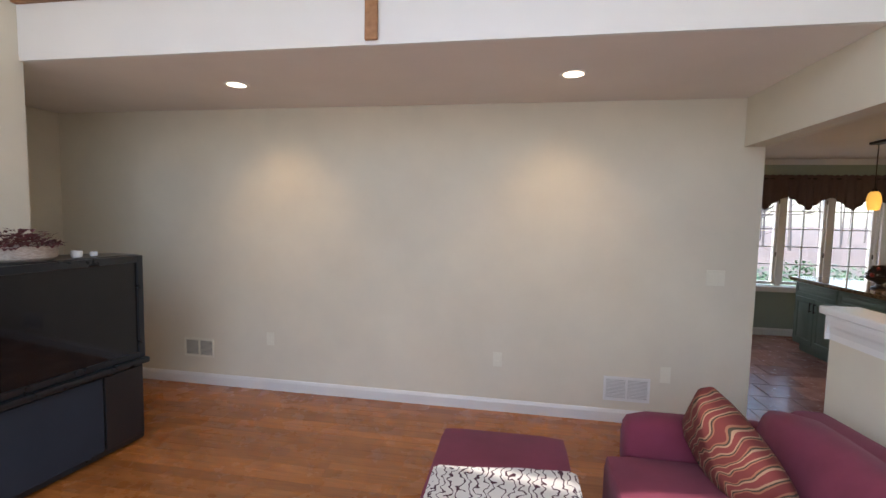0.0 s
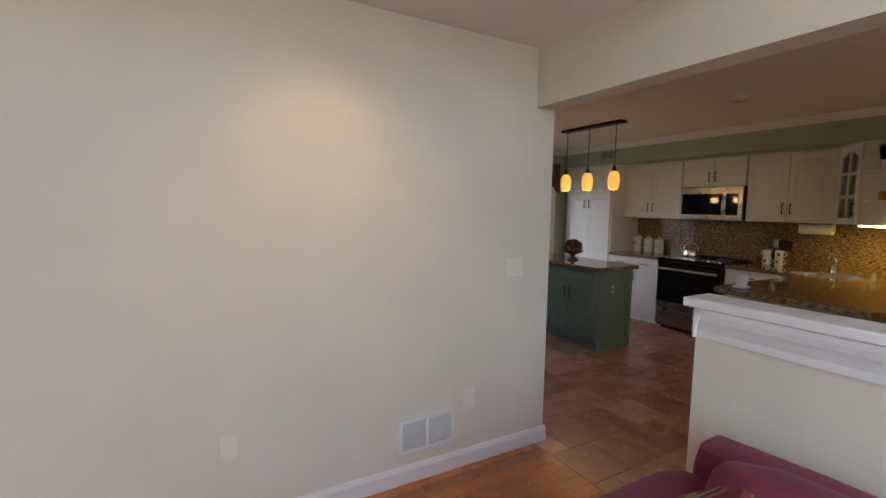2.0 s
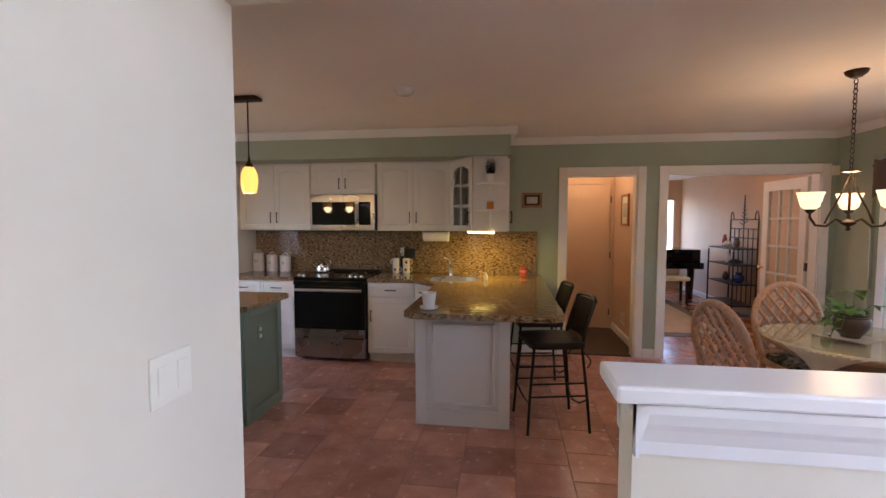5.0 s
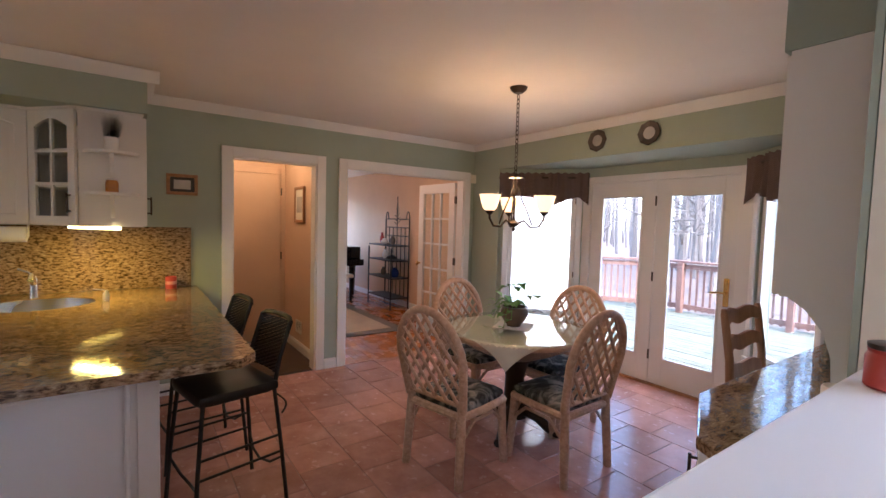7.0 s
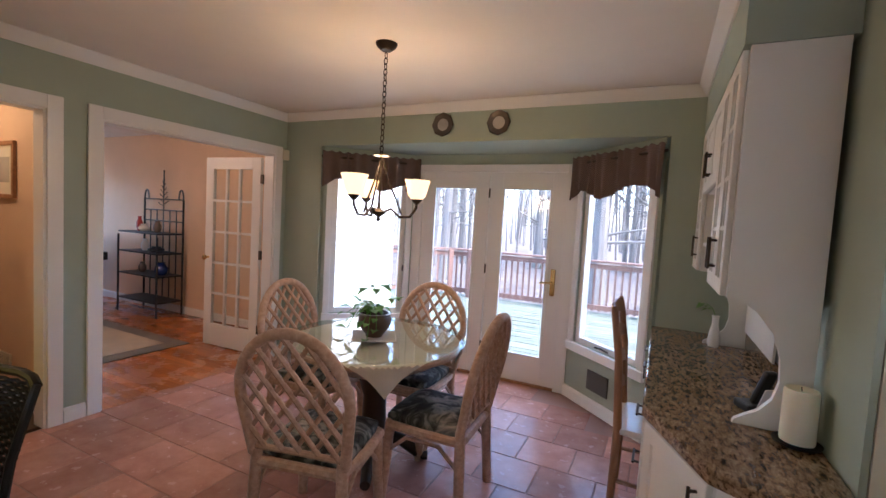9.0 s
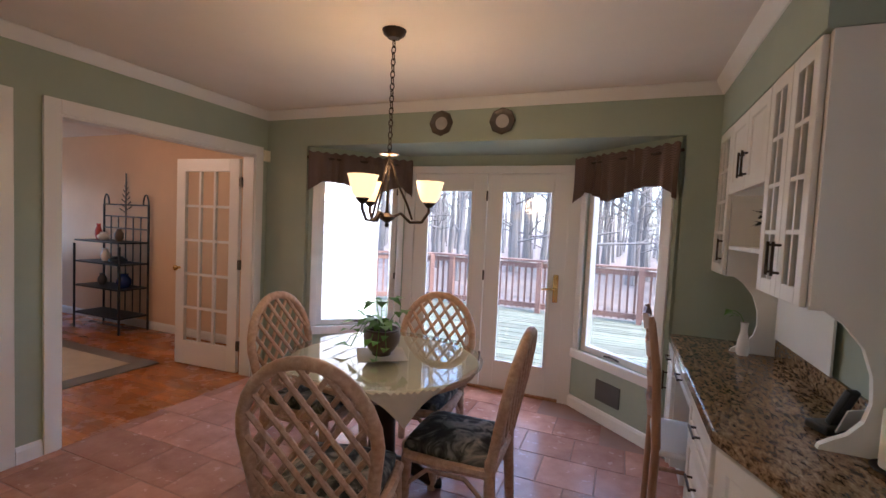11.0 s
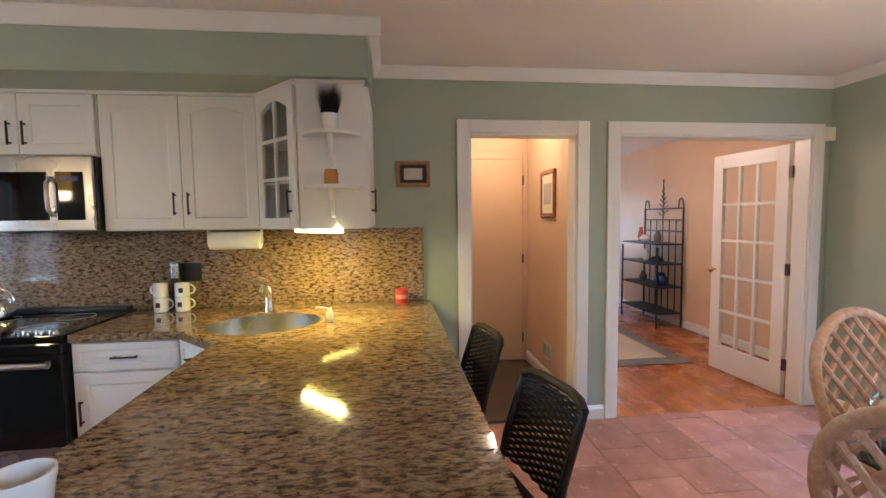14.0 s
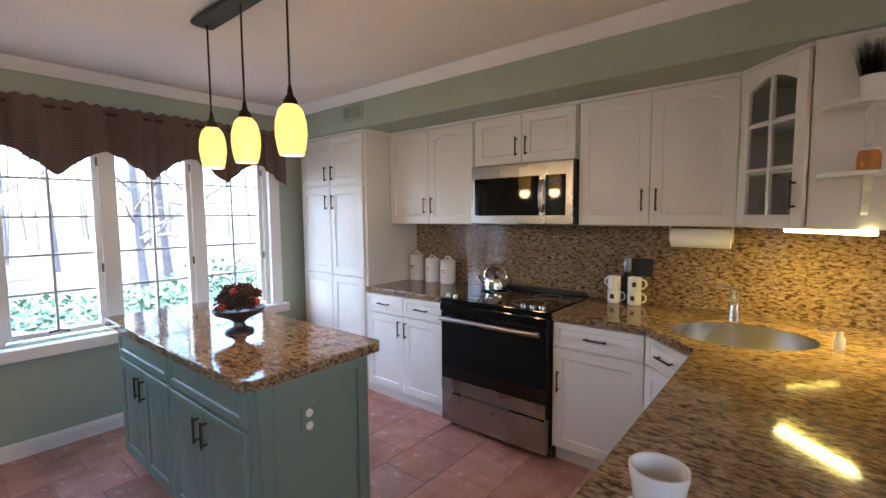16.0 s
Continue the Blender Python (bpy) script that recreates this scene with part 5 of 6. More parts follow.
part("centre_box", obox(1.681, -0.439, 1.72, F - 0.002, HY - 0.001, 2.118), CAB, c)
part("niche_shelf", obox(1.681, -0.439, 1.42, F - 0.002, HY - 0.001, 1.44), CAB, c)
part("niche_back", obox(1.681, -0.439, 1.44, 1.69, HY - 0.001, 1.72), CAB, c)
part("back_board", obox(1.681, -0.44, 0.95, 1.69, HY, 1.419), CAB, c)
for y0, w in ((YS + 0.008, 0.325), (HY + 0.004, 0.245), (HY + 0.252, 0.243)):
    d = glass_front(c, 0, 0, w, 0.838, 4, w - 0.03 if y0 < 0.4 else 0.03)
    d.matrix_basis = m90 @ pose(y0, 0, 1.275)
for k in (0, 1):
    d = part("door", raised(0.344, 0.39), CAB, c, smooth=True, at=m90 @ pose(-0.437 + k * 0.348, 0, 1.722))
    pull(d, 0.312 if k == 0 else 0.032, 0.12)
# things on the desk
c = thing("pillar_candle", "ivory pillar candle on a dark plate on the desk", "candle", at=pose(1.728, 0.858, DT + 0.001))
part("plate", lathe(bmesh.new(), [(0.05, 0), (0.062, 0.005), (0.066, 0.012), (0.062, 0.012), (0.05, 0.006)], 24), IRON, c, "dark metal plate", True)
part("wax", lathe(bmesh.new(), [(0.046, 0.0125), (0.047, 0.02), (0.046, 0.17), (0.043, 0.178), (0.03, 0.172)], 24), WAX, c, smooth=True)
part("wick", tube(bmesh.new(), [(0, 0, 0.17), (0.002, 0, 0.185)], 0.0015, 5), INK, c)
v = thing("bud_vase", "slender white bud vase with a green sprig", "vase", at=pose(1.84, -0.40, DT + 0.001))
part("vase", lathe(bmesh.new(), [(0.028, 0), (0.034, 0.03), (0.028, 0.08), (0.017, 0.13), (0.018, 0.17), (0.022, 0.18), (0.016, 0.18)], 18), CERAMIC, v, smooth=True)
bm = bmesh.new()
tube(bm, [(0, 0, 0.17), (0.02, -0.01, 0.22), (0.05, -0.02, 0.24)], 0.002, 5)
for k in range(4):
    leaf(bm, (0.02 + 0.01 * k, -0.01, 0.21 + 0.01 * k), (1, -0.8 + 0.5 * k, -0.2), 0.07, rng)
part("sprig", bm, LEAF, v)
c = thing("telephone", "black cordless telephone in its white stand on the desk", "telephone", at=pose(1.80, 0.60, DT + 0.001, 0, 0, 25))
part("stand", obox(-0.05, -0.045, 0, 0.05, 0.045, 0.03, bev=0.008), BLACKPLASTIC, c)
part("handset", obox(-0.022, -0.012, 0.02, 0.022, 0.012, 0.17, bev=0.008), BLACKPLASTIC, c, at=pose(0, 0, 0.012, -25, 0, 0))
part("card", obox(-0.06, 0.03, 0.03, 0.03, 0.034, 0.12), CERAMIC, c, "white card", at=pose(0, 0, 0, -20, 0, 10))
p = thing("hutch_plant", "small leafy plant in a white pot in the hutch niche", "plant", at=pose(1.84, -0.03, 1.441))
part("pot", lathe(bmesh.new(), [(0.04, 0), (0.05, 0.08), (0.053, 0.09), (0.045, 0.09)], 18), CERAMIC, p, smooth=True)
bm = bmesh.new()
for k in range(60):
    a = rng.uniform(0, 6.28)
    leaf(bm, (0.03 * math.cos(a), 0.03 * math.sin(a), 0.09 + rng.uniform(0, 0.07)), (math.cos(a), math.sin(a), rng.uniform(-0.2, 0.9)), rng.uniform(0.03, 0.08), rng)
part("leaves", bm, DARKLEAF, p)

# ladder-back chair at the desk
c = thing("desk_chair", "honey-brown wooden ladder-back chair at the desk", "chair", at=pose(2.10, 0.0, 0, 0, 0, 90) @ Matrix.Diagonal((1, 1, 1.05, 1)))
for sx in (-1, 1):
    part("back_post", tube(bmesh.new(), [(sx * 0.19, -0.19, 0), (sx * 0.19, -0.18, 0.45), (sx * 0.195, -0.20, 0.8), (sx * 0.20, -0.235, 1.02), (sx * 0.20, -0.24, 1.05)], [0.018, 0.021, 0.02, 0.018, 0.012], 10), CHAIRWOOD, c, smooth=True)
    part("leg", tube(bmesh.new(), [(sx * 0.21, 0.21, 0), (sx * 0.205, 0.20, 0.44)], [0.016, 0.021], 10), CHAIRWOOD, c, smooth=True)
    part("side_stretcher", tube(bmesh.new(), [(sx * 0.19, -0.185, 0.2), (sx * 0.207, 0.205, 0.2)], 0.011, 8), CHAIRWOOD, c, smooth=True)
part("stretcher", tube(bmesh.new(), [(-0.2, 0.2, 0.28), (0.2, 0.2, 0.28)], 0.011, 8), CHAIRWOOD, c, smooth=True)
for z, y in ((0.56, -0.185), (0.70, -0.193), (0.84, -0.208), (0.97, -0.228)):
    bm = bmesh.new()
    n = 12
    lo = [(-0.19 + 0.38 * k / n, y - 0.03 * math.sin(math.pi * k / n), z + 0.012 * math.sin(3 * math.pi * k / n)) for k in range(n + 1)]
    hi = [(x, yy - 0.01, zz + 0.055 + 0.02 * math.sin(math.pi * k / n)) for k, (x, yy, zz) in enumerate(lo)]
    for o in (0, 0.014):
        a, b = [bm.verts.new((x, yy + o, zz)) for x, yy, zz in lo], [bm.verts.new((x, yy + o, zz)) for x, yy, zz in hi]
        for k in range(n):
            bm.faces.new((a[k], a[k + 1], b[k + 1], b[k]))
        if o == 0:
            pa, pb = a, b
    for k in range(n):
        bm.faces.new((pa[k], a[k], a[k + 1], pa[k + 1]))
        bm.faces.new((pb[k], pb[k + 1], b[k + 1], b[k]))
    part("slat", bm, CHAIRWOOD, c, smooth=True)
part("seat", soft_box(bmesh.new(), -0.21, -0.19, 0.43, 0.21, 0.22, 0.47, 0.018, 0.01), CERAMIC, c, "white seat pad", True)


# ---- small kitchen things ----
def canister(at, h, k):
    c = thing("canister", "white lidded ceramic canister with dark lettering", "canister", "canisters on the counter", at)
    part("jar", lathe(bmesh.new(), [(0.062, 0), (0.066, 0.01), (0.066, h), (0.06, h + 0.004)], 28), CERAMIC, c, smooth=True)
    part("lid", lathe(bmesh.new(), [(0.066, h + 0.0045), (0.068, h + 0.014), (0.05, h + 0.024), (0.02, h + 0.028)], 24), CERAMIC, c, smooth=True)
    part("lid_handle", tube(bmesh.new(), [(0, 0.03 * math.cos(a), h + 0.022 + 0.028 * math.sin(a)) for a in (math.pi * i / 8 for i in range(9))], 0.006, 6), CERAMIC, c, smooth=True)
    if k == 0:
        word = bpy.data.curves.new("lettering", "FONT")
        word.body, word.size, word.extrude, word.align_x = "COFFEE", 0.019, 0.0008, "CENTER"
        word.materials.append(INK)
        ob = new("lettering", word)
        ob.parent, ob.matrix_basis = c, pose(-0.0672, 0, h * 0.6, 90, 0, -90)
    for z, w in ((h * 0.62, 0.03), (h * 0.52, 0.022))[1 if k == 0 else 0:]:
        bm = bmesh.new()
        pts = [math.pi - 0.5 * w / 0.0665 + w / 0.0665 * i / 6 for i in range(7)]
        lo = [bm.verts.new((0.0668 * math.cos(a), 0.0668 * math.sin(a), z)) for a in pts]
        hi = [bm.verts.new((0.0668 * math.cos(a), 0.0668 * math.sin(a), z + 0.006)) for a in pts]
        for i in range(6):
            bm.faces.new((lo[i], lo[i + 1], hi[i + 1], hi[i]))
        part("lettering", bm, INK, c)
    return c


for k, (y, h) in enumerate(((5.595, 0.205), (5.415, 0.18), (5.245, 0.175))):
    canister(pose(5.50, y, 0.911), h, k)
k = thing("kettle", "polished steel kettle on the range", "kettle", at=pose(5.41, 4.72, 0.919, 0, 0, 20))
part("body", lathe(bmesh.new(), [(0.075, 0), (0.088, 0.012), (0.09, 0.05), (0.075, 0.09), (0.04, 0.108), (0.035, 0.112)], 28), CHROME, k, smooth=True)
part("lid_knob", lathe(bmesh.new(), [(0.032, 0.1125), (0.008, 0.12), (0.012, 0.132), (0.004, 0.14)], 14), BLACKPLASTIC, k, smooth=True)
part("spout", tube(bmesh.new(), [(0, 0.07, 0.05), (0, 0.11, 0.08), (0, 0.125, 0.105)], [0.02, 0.015, 0.012], 10), CHROME, k, smooth=True)
part("handle", tube(bmesh.new(), [(0, 0.085 * math.cos(a), 0.09 + 0.09 * math.sin(a)) for a in (math.pi * i / 10 for i in range(11))], 0.006, 8), CHROME, k, smooth=True)


def mug(at, label, name="mug", group="stacked mugs"):
    c = thing(name, label, "mug", group, at)
    part("cup", lathe(bmesh.new(), [(0.036, 0), (0.041, 0.006), (0.041, 0.086), (0.038, 0.086), (0.037, 0.02)], 22), CERAMIC, c, smooth=True)
    part("mug_handle", tube(bmesh.new(), [(0, -0.04 - 0.028 * math.sin(a), 0.045 - 0.028 * math.cos(a)) for a in (math.pi * i / 8 for i in range(9))], 0.006, 6), CERAMIC, c, smooth=True)
    part("print", obox(-0.0425, -0.012, 0.03, -0.0408, 0.012, 0.06), INK, c)
    return c


mg = mug(pose(5.50, 3.87, 0.911), "white mug with dark print, stacked by the wall")
copy_thing(mg, pose(5.50, 3.87, 0.998, 0, 0, 165))
copy_thing(mg, pose(5.50, 3.745, 0.911, 0, 0, 0))
copy_thing(mg, pose(5.50, 3.745, 0.998, 0, 0, 12))
c = thing("pepper_mill", "black and steel pepper mill behind the mugs", "mill", at=pose(5.545, 3.80, 0.911))
part("body", lathe(bmesh.new(), [(0.028, 0), (0.03, 0.02), (0.026, 0.12), (0.028, 0.20)], 18), BLACKPLASTIC, c, smooth=True)
part("top", lathe(bmesh.new(), [(0.028, 0.2005), (0.03, 0.22), (0.028, 0.29), (0.02, 0.298)], 18), STEEL, c, "steel top", True)
c = thing("paper_towel_holder", "white paper towel roll hung below the wall cabinet", "paper towel", at=pose(5.36, 3.37, 1.345))
part("roll", tube(bmesh.new(), [(0, -0.14, 0), (0, 0.14, 0)], 0.052, 24), PAPER, c, smooth=True)
for s in (-1, 1):
    part("bracket", obox(-0.02, s * 0.148 - 0.004, -0.02, 0.02, s * 0.148 + 0.004, 0.066, bev=0.002), CERAMIC, c)
c = thing("red_tin", "small red tin with pale label by the wall", "tin", at=pose(5.50, 2.40, 0.911))
part("can", lathe(bmesh.new(), [(0.04, 0), (0.041, 0.005), (0.041, 0.095), (0.038, 0.097), (0.036, 0.08)], 20), RED, c, smooth=True)
part("label_band", lathe(bmesh.new(), [(0.0416, 0.035), (0.0418, 0.036), (0.0418, 0.06), (0.0416, 0.061)], 20), material("pale_red_label", (0.6, 0.25, 0.2), 0.5), c)
c = thing("flower_pot", "white ceramic pot with saucer on the peninsula", "pot", at=pose(3.46, 3.115, 0.911))
part("saucer", lathe(bmesh.new(), [(0.05, 0), (0.062, 0.006), (0.066, 0.016), (0.062, 0.016), (0.045, 0.006)], 28), CERAMIC, c, smooth=True)
part("cup", lathe(bmesh.new(), [(0.036, 0.0065), (0.038, 0.01), (0.049, 0.088), (0.052, 0.10), (0.052, 0.113), (0.047, 0.113), (0.044, 0.09), (0.034, 0.03)], 28), CERAMIC, c, smooth=True)
c = thing("shelf_plant", "dark green artificial grass in a white pot on the shelf", "plant", at=pose(4.935, 2.755, 1.902))
part("pot", lathe(bmesh.new(), [(0.035, 0), (0.042, 0.075), (0.043, 0.085), (0.036, 0.085)], 18), CERAMIC, c, smooth=True)
bm = bmesh.new()
for k in range(520):
    a, r = rng.uniform(0, 6.28), rng.uniform(0, 0.040)
    tipr = r + rng.uniform(0.01, 0.04)
    h = rng.uniform(0.10, 0.18)
    x, y, w = r * math.cos(a), r * math.sin(a), 0.006
    v = [bm.verts.new(q) for q in ((x - w, y, 0.08), (x + w, y, 0.08), (tipr * math.cos(a), tipr * math.sin(a), 0.08 + h))]
    bm.faces.new(v)
part("grass", bm, DARKLEAF, c)
c = thing("jar_candle", "orange jar candle on the lower shelf", "candle", at=pose(4.935, 2.755, 1.637))
part("jar", lathe(bmesh.new(), [(0.032, 0), (0.035, 0.005), (0.035, 0.06), (0.03, 0.07), (0.03, 0.076)], 18), ORANGE, c, smooth=True)
part("lid", lathe(bmesh.new(), [(0.031, 0.0765), (0.031, 0.085), (0.02, 0.087)], 16), CERAMIC, c)


def framed(name, w, h, at, frame_mat, label, bar=0.03):
    """A framed picture: x along, front at -y, centred."""
    c = thing(name, label, "picture", at=at)
    bm = bmesh.new()
    for b in ((-w / 2, -h / 2, w / 2, -h / 2 + bar), (-w / 2, h / 2 - bar, w / 2, h / 2), (-w / 2, -h / 2 + bar, -w / 2 + bar, h / 2 - bar), (w / 2 - bar, -h / 2 + bar, w / 2, h / 2 - bar)):
        box(bm, b[0], -0.024, b[1], b[2], 0, b[3], bev=0.004)
    part("frame", bm, frame_mat, c)
    part("mat_board", obox(-w / 2 + bar, -0.012, -h / 2 + bar, w / 2 - bar, -0.004, h / 2 - bar), INK if name == "framed_photo" else IVORY, c)
    part("print", obox(-w * 0.27, -0.0145, -h * 0.22, w * 0.27, -0.0125, h * 0.22), PRINT, c)
    return c


framed("framed_photo", 0.225, 0.17, pose(XE - 0.001, 2.31, 1.755, 0, 0, -90), OAKFRAME, "small oak-framed landscape photograph on the green wall", 0.026)
framed("framed_print", 0.34, 0.40, pose(6.36, 1.101, 1.66, 0, 0, 180), OAKFRAME, "wood-framed print on the peach vestibule wall")
for x, z in ((3.855, 2.272), (3.367, 2.268)):
    c = thing("wall_plate", "octagonal pewter plate with pictorial centre on the wall", "plate", "plates above the bay", at=pose(x, YS + 0.001, z, -90, 0, 0))
    part("rim", lathe(bmesh.new(), [(0.05, 0.004), (0.08, 0.008), (0.100, 0.018), (0.095, 0.022), (0.068, 0.014), (0.045, 0.012)], 8), PEWTER, c)
    part("centre", lathe(bmesh.new(), [(0.045, 0.010), (0.050, 0.0145), (0.03, 0.016)], 20), PRINT, c, "pale pictorial centre", True)

# bowl of pine cones on the island
c = thing("pine_cone_bowl", "footed pewter bowl of pine cones and red balls", "bowl", at=pose(3.65, 5.10, 0.911))
part("bowl", lathe(bmesh.new(), [(0.07, 0), (0.065, 0.012), (0.03, 0.03), (0.025, 0.05), (0.05, 0.07), (0.11, 0.095), (0.125, 0.12), (0.118, 0.122), (0.09, 0.10)], 28), PEWTER, c, smooth=True)
for k in range(34):
    a, r = rng.uniform(0, 6.28), 0.10 * math.sqrt(rng.random())
    z = 0.13 + 0.10 * (1 - (r / 0.11) ** 2) * rng.uniform(0.5, 1)
    m4 = Matrix.Translation((r * math.cos(a), r * math.sin(a), z)) @ Euler((rng.uniform(0, 6), rng.uniform(0, 6), 0)).to_matrix().to_4x4()
    bm = bmesh.new()
    if k % 7 == 4:
        bmesh.ops.create_icosphere(bm, subdivisions=2, radius=0.022, matrix=m4)
        part("red_ball", bm, RED, c, "shiny red ball", True)
        continue
    for ringk in range(5):
        for q in range(7):
            aa = q * 0.8976 + ringk * 0.4
            rr = 0.026 * math.sin(math.pi * (ringk + 1) / 6.2)
            pz = -0.03 + ringk * 0.014
            vv = [bm.verts.new(m4 @ Vector(o)) for o in ((0.006 * math.cos(aa), 0.006 * math.sin(aa), pz), (rr * 1.25 * math.cos(aa + 0.35), rr * 1.25 * math.sin(aa + 0.35), pz + 0.008), (rr * 1.5 * math.cos(aa), rr * 1.5 * math.sin(aa), pz + 0.014), (rr * 1.25 * math.cos(aa - 0.35), rr * 1.25 * math.sin(aa - 0.35), pz + 0.008))]
            bm.faces.new(vv)
    part("pine_cone", bm, PINE, c)


# plates, vents, switches
def cover(name, label, w, h, at, slots, mat=IVORY):
    c = thing(name, label, "wall plate", at=at)
    part("plate", obox(-w / 2, -0.006, -h / 2, w / 2, 0, h / 2, bev=0.002), mat, c)
    for x, z, sw, sh in slots:
        part("rocker", obox(x - sw / 2, -0.010, z - sh / 2, x + sw / 2, -0.0062, z + sh / 2, bev=0.0015), IVORY, c)
    return c


WL = YL - 0.001
cover("light_switch", "ivory triple light switch plate on the cream wall", 0.125, 0.115, pose(1.365, WL, 1.155), [(-0.03, 0, 0.03, 0.066), (0.03, 0, 0.03, 0.066)])
cover("wall_outlet", "ivory wall outlet low on the cream wall", 0.07, 0.115, pose(-0.21, WL, 0.425), [(0, 0.025, 0.03, 0.03), (0, -0.025, 0.03, 0.03)])
cover("wall_outlet", "ivory wall outlet low on the cream wall", 0.07, 0.115, pose(-2.2, WL, 0.46), [(0, 0.025, 0.03, 0.03), (0, -0.025, 0.03, 0.03)])
cover("phone_jack", "ivory wall jack plate low on the cream wall", 0.075, 0.125, pose(1.06, WL, 0.40), [])
cover("splash_outlet", "dark outlet on the granite backsplash", 0.12, 0.115, pose(XE - 0.0235, 3.72, 1.14, 0, 0, -90), [], BLACKPLASTIC)


def register(label, w, h, at, dark, frame_mat=WHITE):
    c = thing("wall_register", label, "vent", "wall registers", at)
    bm = bmesh.new()
    for b in ((-w / 2, -h / 2, w / 2, -h / 2 + 0.018), (-w / 2, h / 2 - 0.018, w / 2, h / 2), (-w / 2, -h / 2 + 0.018, -w / 2 + 0.018, h / 2 - 0.018), (w / 2 - 0.018, -h / 2 + 0.018, w / 2, h / 2 - 0.018), (-0.008, -h / 2 + 0.018, 0.008, h / 2 - 0.018)):
        box(bm, b[0], -0.010, b[1], b[2], 0, b[3])
    part("frame", bm, frame_mat, c)
    part("backing", obox(-w / 2 + 0.018, -0.003, -h / 2 + 0.018, w / 2 - 0.018, -0.0005, h / 2 - 0.018), dark, c)
    ns = max(6, int((h - 0.036) / 0.011))
    me = mesh_of("slat", obox(-w / 2 + 0.018, -0.009, -0.002, w / 2 - 0.018, -0.0032, 0.002), frame_mat)
    for i in range(ns):
        shared("slat", me, c, pose(0, 0, -h / 2 + 0.018 + (i + 0.5) * (h - 0.036) / ns))
    return c


register("white louvred wall register low on the cream wall", 0.34, 0.19, pose(0.785, WL, 0.265), GREY)
register("beige louvred wall register low on the cream wall", 0.30, 0.17, pose(-2.90, WL, 0.335), DARKGREY, IVORY)
register("sage louvred register high on the soffit", 0.25, 0.13, pose(4.939, 5.75, 2.30, 0, 0, -90), DARKGREY, SAGE)
register("beige register low on the vestibule wall", 0.2, 0.14, pose(6.38, 1.101, 0.27, 0, 0, 180), DARKGREY, IVORY)
for x in (-1.92, 0.345):
    c = thing("recessed_downlight", "lit recessed downlight in the soffit", "lamp", "recessed downlights", at=pose(x - 0.12, 2.68, 2.4515))
    part("trim_ring", lathe(bmesh.new(), [(0.065, -0.004), (0.08, -0.006), (0.083, 0)], 28), WHITE, c, smooth=True)
    part("lens", lathe(bmesh.new(), [(0.0, -0.0075), (0.05, -0.0072), (0.062, -0.0045)], 28), LAMPGLOW, c)
c = thing("smoke_detector", "white round smoke detector on the ceiling", "smoke detector", at=pose(3.62, 3.32, ZC))
part("body", lathe(bmesh.new(), [(0.045, -0.035), (0.06, -0.028), (0.07, -0.006), (0.072, -0.001)], 24), CERAMIC, c, smooth=True)
solo("door_chime", obox(XE - 0.045, -0.775, 1.99, XE - 0.021, -0.705, 2.09, bev=0.005), IVORY, "small ivory sensor box beside the door casing", "sensor")


# ---- living room things ----
tv = thing("projection_television", "large dark rear-projection television on the floor", "television", at=pose(-2.70, 0.88, 0, 0, 0, 84) @ Matrix.Diagonal((1, 1, 0.98, 1)))
TW = 1.5
part("lower_cabinet", prism(bmesh.new(), [(0, 0.02), (TW, 0.02), (TW, 0.30), (TW - 0.3, 0.45), (0.35, 0.45), (0.02, 0.30)], 0.02, 0.56), TVCASE, tv)
part("upper_cabinet", prism(bmesh.new(), [(0, 0.02), (TW, 0.02), (TW, 0.25), (TW - 0.35, 0.42), (0.4, 0.42), (0.02, 0.25)], 0.60, 1.30, 0.01), TVCASE, tv)
part("ledge", obox(-0.005, -0.05, 0.56, TW + 0.005, 0.30, 0.60, bev=0.012), TVCASE, tv)
part("speaker_cloth", obox(0.03, -0.002, 0.06, TW - 0.28, 0.0195, 0.54, bev=0.006), TVCLOTH, tv, "dark blue speaker cloth")
part("side_panel", obox(TW - 0.27, -0.002, 0.06, TW - 0.012, 0.0195, 0.54, bev=0.006), BLACKPLASTIC, tv)
bm = bmesh.new()
for b in ((0, 0.60, 0.04, 1.295), (TW - 0.04, 0.60, TW, 1.295), (0.04, 0.60, TW - 0.04, 0.64), (0.04, 1.25, TW - 0.04, 1.295)):
    box(bm, b[0], -0.012, b[1], b[2], 0.0195, b[3], bev=0.005)
part("bezel", bm, TVCASE, tv)
part("screen", obox(0.04, 0.002, 0.64, TW - 0.04, 0.0192, 1.25), BLACKGLASS, tv, "glossy black screen")
base_m = pose(-2.70, 0.88, -0.026, 0, 0, 84)
c = thing("flower_basket", "pale wicker basket of dried maroon flowers on the television", "basket", at=base_m @ pose(0.92, 0.17, 1.301))
part("basket", lathe(bmesh.new(), [(0.13, 0), (0.16, 0.02), (0.17, 0.08), (0.175, 0.085), (0.16, 0.085), (0.15, 0.04)], 26), WICKER, c, smooth=True)
bm = bmesh.new()
for k in range(420):
    a, r = rng.uniform(0, 6.28), 0.17 * math.sqrt(rng.random())
    leaf(bm, (r * math.cos(a), r * math.sin(a), 0.08 + 0.10 * (1 - (r / 0.18) ** 2) * rng.random()), (math.cos(a + rng.uniform(-1, 1)), math.sin(a + rng.uniform(-1, 1)), rng.uniform(-0.3, 1)), rng.uniform(0.02, 0.045), rng)
tagged(part("flowers", bm, DRIED, c), kind="stuff")
